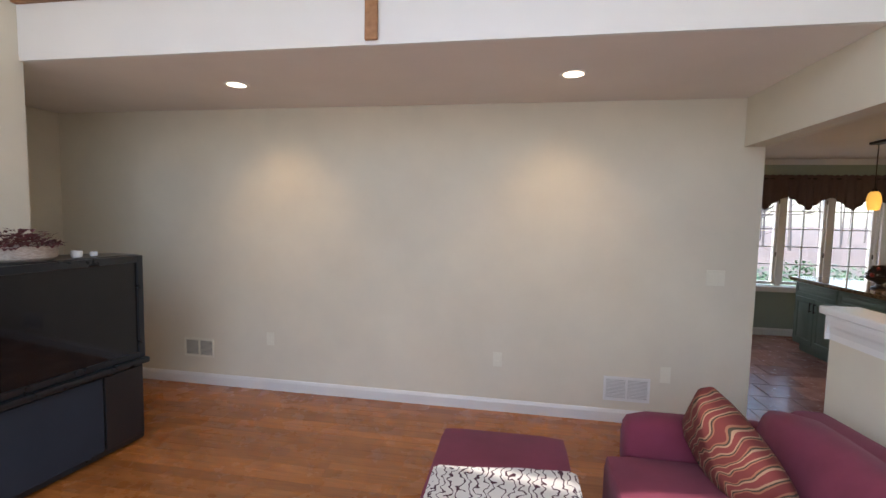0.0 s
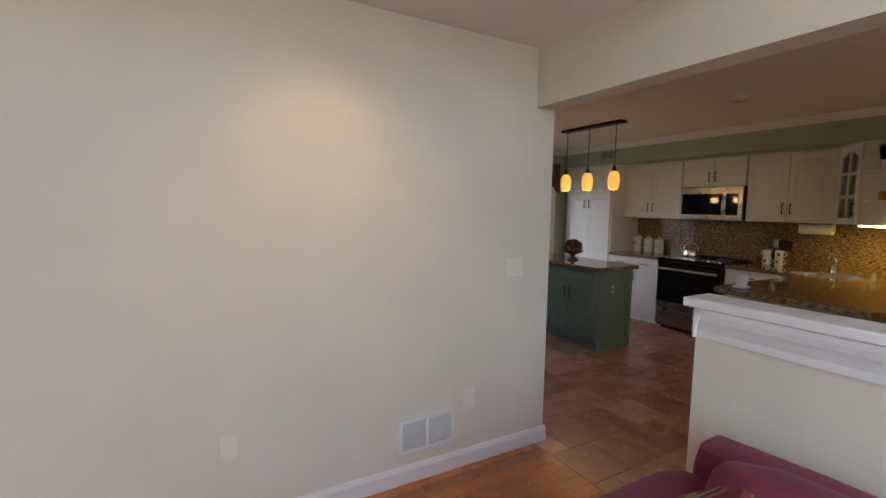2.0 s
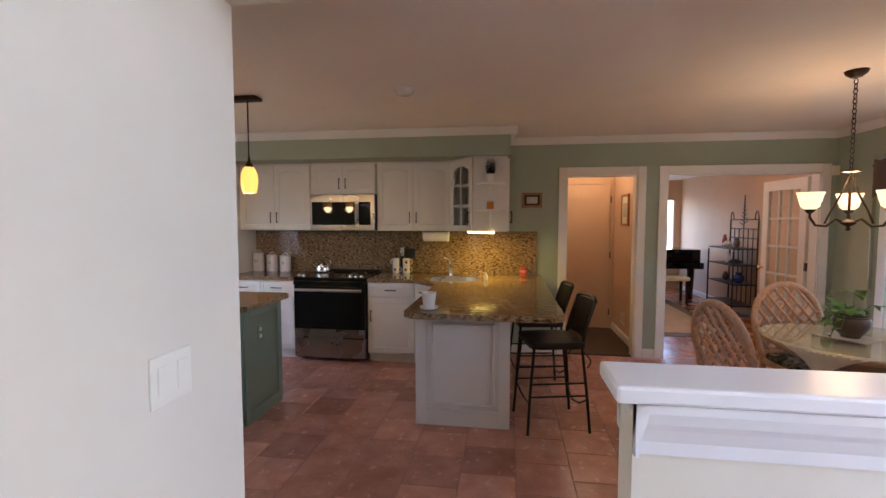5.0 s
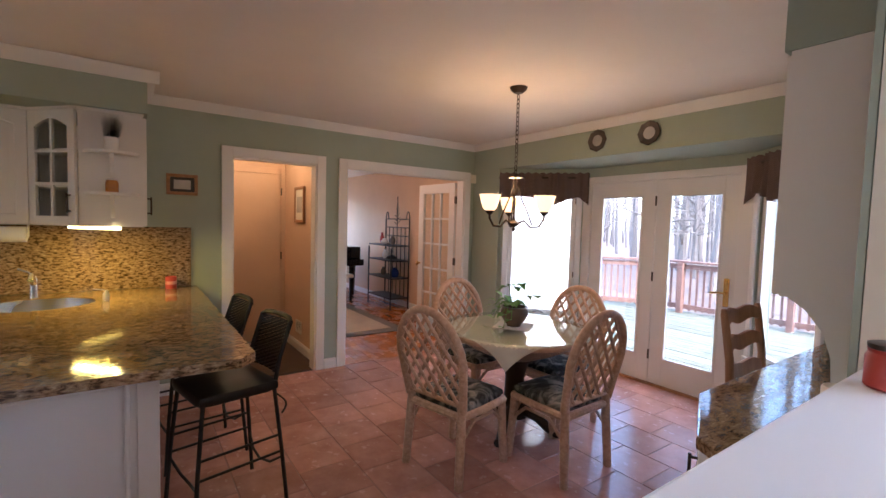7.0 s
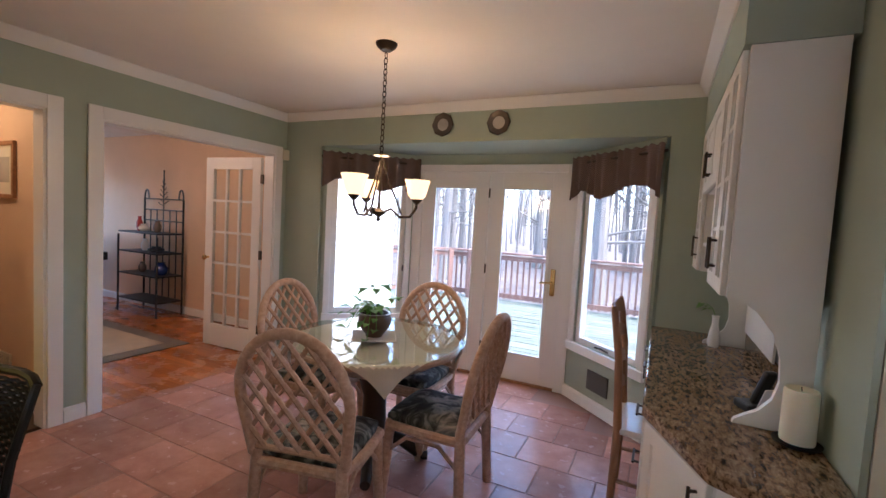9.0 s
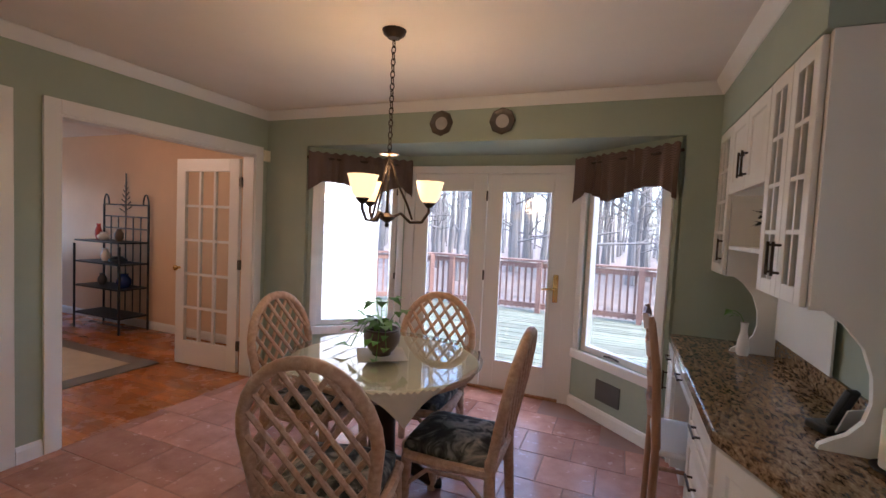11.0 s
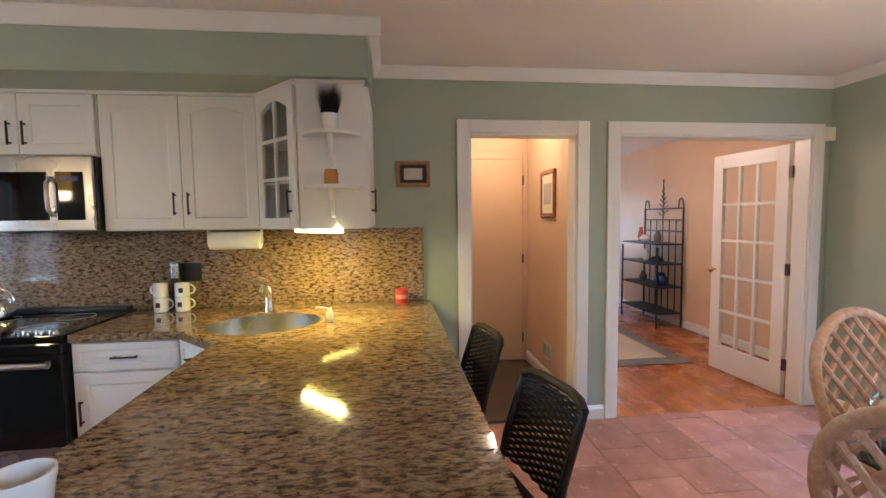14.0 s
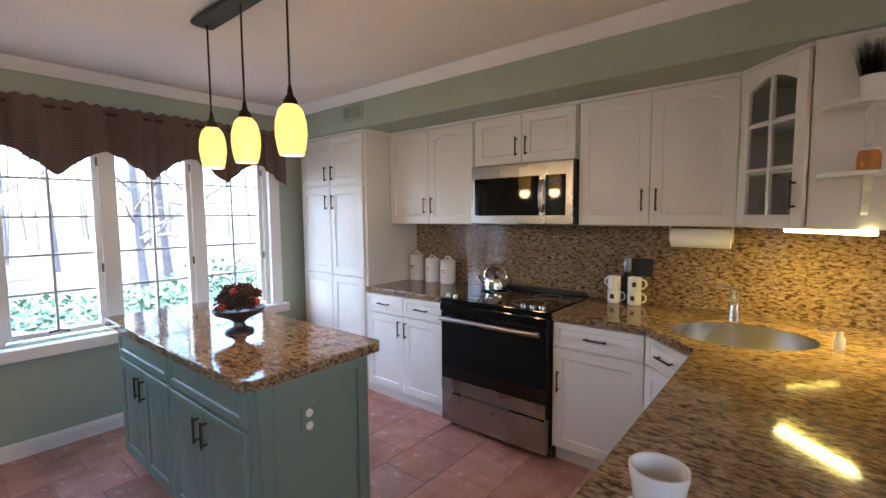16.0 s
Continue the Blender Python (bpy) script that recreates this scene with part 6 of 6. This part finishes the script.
for dx, s in ((1.18, 0.03), (1.28, 0.022)):
    c = thing("tealight_holder", "small white glass tealight holder on the television", "candle holder", at=base_m @ pose(dx, 0.12, 1.301))
    part("cup", lathe(bmesh.new(), [(s * 0.8, 0), (s, 0.006), (s, s * 1.3), (s * 0.85, s * 1.3), (s * 0.8, s)], 16), CERAMIC, c, smooth=True)

o = thing("ottoman", "maroon fabric ottoman on the oak floor", "ottoman", at=pose(-0.12, 1.74, 0))
part("cushion", soft_box(bmesh.new(), -0.32, -0.36, 0.16, 0.32, 0.36, 0.45, 0.035, 0.012), MAROON, o, smooth=True)
part("base", obox(-0.28, -0.34, 0.06, 0.28, 0.34, 0.158, bev=0.01), MAROON, o)
me = mesh_of("leg", lathe(bmesh.new(), [(0.018, 0), (0.024, 0.06)], 12), CHAIRWOOD)
for sx in (-0.24, 0.24):
    for sy in (-0.3, 0.3):
        shared("leg", me, o, pose(sx, sy, 0))
# throw with a dark scroll pattern
def throw_build(t, b):
    w = node(t, "ShaderNodeTexWave", Scale=9.0, Distortion=9.0, Detail=1.0, Detail_Scale=2.5)
    t.links.new(coords(t), w.inputs["Vector"])
    t.links.new(ramp(t, w.outputs["Fac"], [(0.10, (0.06, 0.015, 0.025)), (0.16, (0.72, 0.68, 0.62))]), b.inputs["Base Color"])
    bump(t, b, noise_tex(t, 300, 2), 0.3, 0.002)


THROW = material("patterned_throw", (0.7, 0.66, 0.6), 0.95, build=throw_build)
bm = bmesh.new()
n = 30
vs = {}
for i in range(n + 1):
    for j in range(n + 1):
        x, y = -0.42 + 0.84 * i / n, -0.42 + 0.46 * j / n
        z = 0.470 + 0.006 * noise.noise(Vector((x * 6, y * 6, 3)))
        ex = max(0, abs(x) - 0.30)
        z -= ex * 1.6
        x = math.copysign(min(abs(x), 0.31 + ex * 0.15), x)
        yy = y + 0.03 * math.sin(x * 5)
        vs[i, j] = bm.verts.new((x, yy, z))
for i in range(n):
    for j in range(n):
        bm.faces.new((vs[i, j], vs[i + 1, j], vs[i + 1, j + 1], vs[i, j + 1]))
bm.normal_update()
bmesh.ops.solidify(bm, geom=bm.faces[:], thickness=-0.004)
solo("throw_blanket", bm, THROW, "white throw with dark maroon pattern draped on the ottoman", "blanket", smooth=True, at=pose(-0.10, 1.66, 0))

s = thing("sofa", "maroon fabric sofa with loose cushions along the half wall", "sofa", at=pose(0, 0, 0))
part("base", soft_box(bmesh.new(), 0.40, 0.0, 0.05, 1.40, 2.18, 0.30, 0.03), MAROON, s, smooth=True)
for y0, y1 in ((0.18, 1.08), (1.09, 1.99)):
    part("seat_cushion", soft_box(bmesh.new(), 0.36, y0, 0.30, 1.12, y1, 0.455, 0.05, 0.02), MAROON, s, smooth=True)
    bm = soft_box(bmesh.new(), -0.13, -(y1 - y0) / 2, 0, 0.13, (y1 - y0) / 2, 0.34, 0.10, 0.02)
    part("back_cushion", bm, MAROON, s, smooth=True, at=pose(1.06, (y0 + y1) / 2, 0.42, 0, 14, 0))
part("back", soft_box(bmesh.new(), 1.20, 0.0, 0.05, 1.42, 2.14, 0.70, 0.07), MAROON, s, smooth=True)
part("arm", soft_box(bmesh.new(), 0.47, 2.0, 0.28, 1.22, 2.20, 0.61, 0.09), MAROON, s, smooth=True)
part("arm", soft_box(bmesh.new(), 0.47, -0.02, 0.28, 1.22, 0.17, 0.61, 0.09), MAROON, s, smooth=True)
bm = soft_box(bmesh.new(), -0.25, -0.085, -0.25, 0.25, 0.085, 0.25, 0.075)
for v in bm.verts:
    k = (1 - (v.co.x / 0.26) ** 2) * (1 - (v.co.z / 0.26) ** 2)
    v.co.y *= 0.25 + 0.95 * max(0, k) ** 0.5
solo("throw_pillow", bm, CUSHION, "wavy striped rust, tan and brown throw pillow on the sofa", "pillow", smooth=True, at=pose(0.82, 1.74, 0.60, 30, 40, -58))


c = thing("red_jar_candle", "red glass jar candle on the half wall cap", "candle", at=pose(1.555, 1.27, 1.1555))
part("jar", lathe(bmesh.new(), [(0.04, 0), (0.045, 0.006), (0.045, 0.07), (0.04, 0.08), (0.042, 0.088), (0.036, 0.088)], 20), RED, c, smooth=True)
part("lid", lathe(bmesh.new(), [(0.04, 0.0885), (0.042, 0.092), (0.042, 0.10), (0.036, 0.102)], 20), PEWTER, c, "metal lid", True)


# ---- vestibule and office ----
d = tagged(new("door_3"), "closed peach-white flat vestibule door with brass hinges", "door", kind="structure")
d.matrix_basis = pose(6.985, 1.96, 0, 0, 0, -90)
part("door_panel", obox(0.03, -0.03, 0.01, 0.80, 0.012, 2.03, bev=0.003), PEACH, d)
part("door_handle", lathe(bmesh.new(), [(0.012, 0), (0.012, 0.03), (0.027, 0.04), (0.027, 0.055), (0.015, 0.065)], 16), BRASS, d, smooth=True, at=pose(0.10, -0.03, 0.95, 90, 0, 0))
for z in (0.2, 1.0, 1.78):
    part("hinge", tube(bmesh.new(), [(0.805, -0.034, z), (0.805, -0.034, z + 0.09)], 0.008), PEWTER, d)
bm = bmesh.new()
for b in ((-0.05, 0, 0.028, 2.11), (0.805, 0, 0.858, 2.11), (0.028, 2.035, 0.805, 2.11)):
    box(bm, b[0], -0.016, b[1], b[2], 0.012, b[3], bev=0.003)
part("casing", bm, PEACH, d)
run("baseboard_vestibule", [((XE + 0.13, 1.10), (6.98, 1.10))], BASE, 0, "white vestibule baseboard", "baseboard")
run("baseboard_office", [((XE + 0.13, -1.3), (11.2, -1.3))], BASE, 0, "white office baseboard", "baseboard")
# French door folded back into the office
d = tagged(new("door_4"), "open white fifteen-pane French door", "door", kind="structure")
d.matrix_basis = pose(5.765, -0.62, 0, 0, 0, 3)
fw, fh = 0.76, 2.0
bm = bmesh.new()
for b in ((0, 0.01, 0.11, fh), (fw - 0.11, 0.01, fw, fh), (0.11, 0.01, fw - 0.11, 0.24), (0.11, fh - 0.12, fw - 0.11, fh)):
    box(bm, b[0], -0.018, b[1], b[2], 0.018, b[3], bev=0.003)
part("door_frame", bm, WHITE, d)
gw, gh = (fw - 0.22) / 3, (fh - 0.36) / 5
for i in range(3):
    for j in range(5):
        p = part("pane", obox(0.11 + i * gw, -0.003, 0.24 + j * gh, 0.11 + (i + 1) * gw, 0.003, 0.24 + (j + 1) * gh), PANE, d)
        p.visible_shadow = False
for i in (1, 2):
    part("muntin", obox(0.11 + i * gw - 0.012, -0.013, 0.24, 0.11 + i * gw + 0.012, 0.013, fh - 0.12), WHITE, d)
for j in (1, 2, 3, 4):
    part("muntin", obox(0.11, -0.0125, 0.24 + j * gh - 0.012, fw - 0.11, 0.0125, 0.24 + j * gh + 0.012), WHITE, d)
part("door_handle", lathe(bmesh.new(), [(0.012, 0), (0.012, 0.03), (0.026, 0.04), (0.026, 0.055), (0.015, 0.065)], 16), BRASS, d, smooth=True, at=pose(fw - 0.055, 0.018, 0.95, -90, 0, 0))
for z in (0.22, 0.98, 1.74):
    part("hinge", obox(-0.03, 0.0, z, 0.0, 0.022, z + 0.09), PEWTER, d)

# baker's rack
c = thing("bakers_rack", "black wrought-iron baker's rack holding glassware and pots", "rack", at=pose(7.92, -1.04, 0))
RW, RD = 0.86, 0.34
for x in (0, RW):
    for y in (-0.2, RD - 0.2):
        part("post", tube(bmesh.new(), [(x, y, 0), (x, y, 1.55 if y < 0 else 1.05)], 0.013, 8), IRON, c)
    part("scroll", tube(bmesh.new(), [(x + (0.10 if x == 0 else -0.10) * (1 - math.cos(a)) / 2, -0.2, 1.55 + 0.13 * math.sin(a)) for a in (math.pi * i / 8 for i in range(9))], 0.009, 6), IRON, c)
bm = bmesh.new()
for i in range(12):
    a = i * 0.5
    tube(bm, [(RW / 2, -0.2, 1.45 + 0.03 * i), (RW / 2 + (0.12 - 0.009 * i) * (-1) ** i, -0.2, 1.50 + 0.03 * i)], 0.006, 5)
tube(bm, [(RW / 2, -0.2, 1.40), (RW / 2, -0.2, 1.95)], 0.008, 6)
part("finial", bm, IRON, c)
for z in (1.25, 1.40, 1.55):
    part("back_bar", tube(bmesh.new(), [(0, -0.2, z), (RW, -0.2, z)], 0.009, 6), IRON, c)
for i in range(1, 6):
    part("back_bar", tube(bmesh.new(), [(RW * i / 6, -0.2, 0.2), (RW * i / 6, -0.2, 1.40)], 0.008, 6), IRON, c)
for z in (0.18, 0.52, 0.82, 1.08):
    part("shelf", obox(0, -0.2, z, RW, RD - 0.2, z + 0.018), IRON, c)
for x, z, r, h, m_, nm in ((0.18, 0.539, 0.08, 0.17, BLUE, "cobalt blue vase"), (0.55, 0.839, 0.05, 0.16, CERAMIC, "white jar"), (0.30, 0.839, 0.10, 0.07, IRON, "black iron dish"), (0.6, 0.539, 0.05, 0.14, PEWTER, "pewter mug"), (0.28, 1.099, 0.05, 0.16, POTBROWN, "brown pot"), (0.58, 1.099, 0.07, 0.10, CERAMIC, "white bowl"), (0.68, 1.099, 0.04, 0.20, RED, "red candle")):
    solo("rack_vessel", lathe(bmesh.new(), [(r * 0.6, 0), (r, h * 0.3), (r * 0.95, h * 0.6), (r * 0.5, h * 0.85), (r * 0.6, h), (r * 0.45, h)], 20), m_, nm + " standing on the iron rack", "vessel", smooth=True, at=pose(7.92 + x, -1.07, z + 0.0005))
# rug, piano, bench, plant, ceiling lamp
c = thing("area_rug", "beige area rug with dark patterned border", "rug", at=pose(0, 0, 0))
part("border", obox(6.62, -0.48, 0.001, 9.6, 0.92, 0.010, bev=0.003), RUGDARK, c)
part("field", obox(6.80, -0.32, 0.008, 9.42, 0.76, 0.0125), RUG, c)
c = thing("grand_piano", "black lacquered grand piano in the far room", "piano", at=pose(9.9, -0.35, 0))
part("case", prism(bmesh.new(), [(-0.3, -0.75), (0.1, -0.72), (0.5, -0.6), (0.75, -0.2), (0.6, 0.3), (0.2, 0.75), (-0.3, 0.75)], 0.66, 0.98, 0.01), BLACKGLASS, c)
part("key_bed", obox(-0.5, -0.74, 0.62, -0.301, 0.74, 0.74, bev=0.01), BLACKGLASS, c)
me = mesh_of("leg", lathe(bmesh.new(), [(0.04, 0), (0.05, 0.1), (0.07, 0.66)], 12), BLACKGLASS)
for x, y in ((-0.25, -0.6), (-0.25, 0.6), (0.4, 0.1)):
    shared("leg", me, c, pose(x, y, 0))
c = thing("piano_bench", "pale-topped piano bench beside the grand piano", "bench", at=pose(9.15, -0.3, 0.013))
part("seat", soft_box(bmesh.new(), -0.18, -0.4, 0.42, 0.18, 0.4, 0.50, 0.03), IVORY, c, smooth=True)
me = mesh_of("leg", obox(-0.02, -0.02, 0, 0.02, 0.02, 0.42), IRON)
for x, y in ((-0.14, -0.35), (-0.14, 0.35), (0.14, -0.35), (0.14, 0.35)):
    shared("leg", me, c, pose(x, y, 0))
c = thing("floor_plant", "tall leafy house plant by the far window", "plant", at=pose(10.85, 0.0, 0))
part("pot", lathe(bmesh.new(), [(0.12, 0), (0.16, 0.28), (0.17, 0.3), (0.14, 0.3)], 20), POTBROWN, c, smooth=True)
bm = bmesh.new()
for k in range(240):
    a, z = rng.uniform(0, 6.28), rng.uniform(0.7, 1.75)
    r = 0.28 * rng.random()
    leaf(bm, (r * math.cos(a), r * math.sin(a), z), (math.cos(a), math.sin(a), rng.uniform(-0.6, 0.5)), rng.uniform(0.08, 0.16), rng)
tube(bm, [(0, 0, 0.28), (0.02, 0, 1.0), (0, 0.03, 1.6)], 0.012, 6)
part("leaves", bm, LEAF, c)
c = thing("ceiling_light", "lit frosted flush ceiling light in the office", "lamp", at=pose(7.2, 0.6, ZC))
part("bowl", lathe(bmesh.new(), [(0.02, -0.10), (0.09, -0.085), (0.14, -0.05), (0.15, -0.02), (0.15, -0.001)], 28), LAMPGLOW, c, smooth=True)


# ---- outdoors ----
bm = bmesh.new()
for k in range(34):
    y = -1.60 - k * 0.142
    x = 0.2
    while x < 9.0:
        w = rng.uniform(2.4, 4.2)
        box(bm, x, y - 0.132, -0.16, min(x + w, 9.0) - 0.004, y, -0.122 + rng.uniform(-0.002, 0.002))
        x += w
tagged(part("deck", bm, DECK), "weathered grey-green wooden deck boards", "deck", kind="structure")
setting("deck_frame", obox(0.2, -6.4, -0.5, 9.0, -1.6, -0.162), RAIL, "timber frame below the deck", "deck")


def railing(p, q, label):
    d = Vector((q[0] - p[0], q[1] - p[1], 0))
    L = d.length
    c = thing("deck_railing", label, "railing", "deck railings", pose(p[0], p[1], -0.122, 0, 0, math.degrees(math.atan2(d.y, d.x))))
    part("top_rail", obox(0, -0.07, 0.98, L, 0.07, 1.02, bev=0.005), RAIL, c)
    part("upper_rail", obox(0, -0.02, 0.86, L, 0.02, 0.95), RAIL, c)
    part("lower_rail", obox(0, -0.02, 0.08, L, 0.02, 0.17), RAIL, c)
    me = mesh_of("baluster", obox(-0.018, -0.045, 0.05, 0.018, -0.021, 0.95), RAIL)
    for k in range(int(L / 0.125)):
        shared("baluster", me, c, pose(0.06 + k * 0.125, 0, 0))
    me2 = mesh_of("post", obox(-0.045, -0.045, 0, 0.045, 0.045, 0.979), RAIL)
    for k in range(int(L / 1.8) + 1):
        shared("post", me2, c, pose(min(0.05 + k * 1.8, L - 0.05), 0.068, 0))
    return c


railing((0.3, -6.2), (6.2, -6.2), "reddish-brown wooden deck railing with upright balusters")
railing((6.2, -6.2), (8.9, -4.2), "reddish-brown wooden deck railing with upright balusters")
railing((0.3, -1.7), (0.3, -6.2), "reddish-brown wooden deck railing with upright balusters")
# sided outer wall of the house beyond the bay
sid = tagged(part("house_wall", obox(5.66, -2.75, -0.5, 5.80, -1.425, 5.0), SIDING), "sunlit white lap-sided outer house wall", "outer wall", kind="structure")
me = mesh_of("board", prism_y(bmesh.new(), [(0, 0), (-0.022, 0), (-0.006, 0.118), (0, 0.118)], -2.75, -1.47), SIDING)
for k in range(27):
    shared("board", me, sid, pose(5.66, 0, -0.15 + k * 0.115))
part("corner_post", obox(5.62, -2.86, -0.5, 5.80, -2.752, 5.0), SIDING, sid)


def tree(name, at, h, r, seed, label):
    g = random.Random(seed)
    c = thing(name, label, "tree", "bare trees in the yard", at)
    lean = Vector((g.uniform(-0.04, 0.04), g.uniform(-0.04, 0.04), 1))
    pts = [Vector((lean.x * h * k / 8 + 0.06 * g.uniform(-1, 1) * k / 8, lean.y * h * k / 8 + 0.06 * g.uniform(-1, 1) * k / 8, h * k / 8)) for k in range(9)]
    part("trunk", tube(bmesh.new(), pts, [r * (1 - 0.085 * k) * (1.3 if k == 0 else 1) for k in range(9)], 9), BARK, c, smooth=True)
    bm = bmesh.new()
    for k in range(22):
        u = g.uniform(0.10, 1.0)
        i = min(7, int(u * 8))
        p = pts[i].lerp(pts[i + 1], u * 8 - i)
        a = g.uniform(0, 6.28)
        L = g.uniform(1.0, 3.0)
        d = Vector((math.cos(a), math.sin(a), g.uniform(-0.1, 0.8)))
        q = [p, p + d * L * 0.35 + Vector((0, 0, 0.08)), p + d * L * 0.7 + Vector((g.uniform(-0.2, 0.2), g.uniform(-0.2, 0.2), 0.15)), p + d * L + Vector((g.uniform(-0.4, 0.4), g.uniform(-0.4, 0.4), 0.35))]
        tube(bm, q, [r * 0.28, r * 0.2, r * 0.13, r * 0.04], 5)
        for s in range(7):
            m = g.randrange(1, 3)
            b0 = q[m].lerp(q[m + 1], g.random())
            e = Vector((g.uniform(-1, 1), g.uniform(-1, 1), g.uniform(-0.3, 0.8))) * L * 0.42
            b1 = b0 + e * 0.5 + Vector((0, 0, 0.05))
            tube(bm, [b0, b1, b0 + e], [r * 0.09, r * 0.06, r * 0.02], 4, False)
            for w in range(2):
                f = Vector((g.uniform(-1, 1), g.uniform(-1, 1), g.uniform(-0.3, 0.7))) * L * 0.2
                tube(bm, [b1, b1 + f], [r * 0.045, r * 0.015], 3, False)
    part("branches", bm, BARK, c, smooth=True)
    return c


g = random.Random(11)
for k in range(44):
    x, y = g.uniform(-9, 13), -g.uniform(8.0, 22)
    tree("bare_tree", pose(x, y, -0.5), g.uniform(9, 14), g.uniform(0.09, 0.22), 100 + k, "bare grey-barked tree standing beyond the deck")
for k in range(9):
    tree("bare_tree", pose(g.uniform(-2, 12), g.uniform(13, 24), -0.5), g.uniform(8, 12), g.uniform(0.1, 0.2), 200 + k, "bare grey-barked tree standing beyond the shrubs")
bm = bmesh.new()
for k in range(900):
    side = -1 if k % 4 else 1
    x, y = g.uniform(-50, 55), side * g.uniform(22, 60)
    h, r = g.uniform(7, 13), g.uniform(0.06, 0.16)
    tube(bm, [(x, y, -0.5), (x + g.uniform(-0.4, 0.4), y, h * 0.5), (x + g.uniform(-1, 1), y, h)], [r, r * 0.7, r * 0.2], 5)
    for s in range(5):
        z, a = g.uniform(0.2, 0.95) * h, g.uniform(0, 6.28)
        tube(bm, [(x, y, z), (x + math.cos(a) * 1.6, y + math.sin(a) * 1.6, z + 1.0)], [r * 0.3, r * 0.08], 4)
tagged(part("far_woods", bm, BARK), "bare grey winter woods in the distance", "woods", kind="stuff")
bm = bmesh.new()
for k in range(9000):
    x = g.uniform(-2, 9)
    y = 8.6 + 2.2 * g.random()
    top = 0.55 + 0.35 * noise.noise(Vector((x * 0.9, y * 0.9, 0.3)))
    z = -0.5 + (top + 0.5) * g.random() ** 0.5
    leaf(bm, (x, y, z), (g.uniform(-1, 1), g.uniform(-1, 0.4), g.uniform(-0.2, 0.9)), g.uniform(0.07, 0.13), g)
tagged(part("shrub_bed", bm, SHRUB), "dense green broad-leaved shrubs below the kitchen window", "shrubs", kind="stuff")

# ---- floor pieces ----
TS = 0.33
bt = obox(0.0025, 0.0025, -0.01, TS - 0.0025, TS - 0.0025, 0.0)
bmesh.ops.bevel(bt, geom=[e for e in bt.edges if all(v.co.z > -0.001 for v in e.verts)], offset=0.003, segments=1, affect="EDGES")
tile_me = mesh_of("tile", bt, TILE)


def inside(x, y):
    if y < YS:
        return 2.17 - (y - YS) * 1.02 - 0.05 < x and x + TS < 5.13 + (y - YS) * 1.02 + 0.3 and y > BY - 0.03
    return True


j = 0
y = BY - 0.02
while y < YN - 0.02:
    x = 1.56 + (TS / 2 if j % 2 else 0) - TS / 2
    while x < XE:
        w0, w1 = max(x, 1.565), min(x + TS, XE + 0.0)
        d1 = min(y + TS, YN) - y
        if w1 - w0 > 0.04 and inside(w0, y):
            sx, sy = (w1 - w0) / TS, d1 / TS
            ob = new("tile", tile_me)
            ob.parent = floor_tile
            ob.matrix_basis = Matrix.Translation((w0, y, 0.0)) @ Matrix.Diagonal((sx, sy, 1, 1))
        x += TS
    y += TS
    j += 1

PW = 0.083
def plank_rows(x0, x1, y0, y1, seed, parent, near):
    g = random.Random(seed)
    y = y0
    far = bmesh.new()
    cache = {}
    while y < y1 - 0.01:
        x = x0 - g.uniform(0, 0.8)
        while x < x1:
            w = g.choice((0.7, 0.95, 1.2, 1.5))
            a, b = max(x, x0), min(x + w, x1)
            if b - a > 0.03:
                if near(a, y):
                    if w not in cache:
                        cache[w] = mesh_of("plank", obox(0.0006, 0.0006, -0.004, w - 0.0006, PW - 0.0006, 0.0), OAK)
                    ob = new("plank", cache[w])
                    ob.parent = parent
                    ob.matrix_basis = Matrix.Translation((a, y, 0.0)) @ Matrix.Diagonal(((b - a) / w, 1, 1, 1))
                else:
                    box(far, a + 0.0006, y + 0.0006, -0.004, b - 0.0006, min(y + PW, y1) - 0.0006, 0.0)
            x += w
        y += PW
    ob = part("planks", far, OAK2, parent)
    tagged(ob, kind="stuff")


plank_rows(-4.33, 1.56, -1.2, YL, 5, floor_wood, lambda x, y: y > 0.9 and x > -3.6)
plank_rows(XE + 0.0, 11.2, -1.3, 0.96, 6, floor_office, lambda x, y: x < 8.0)
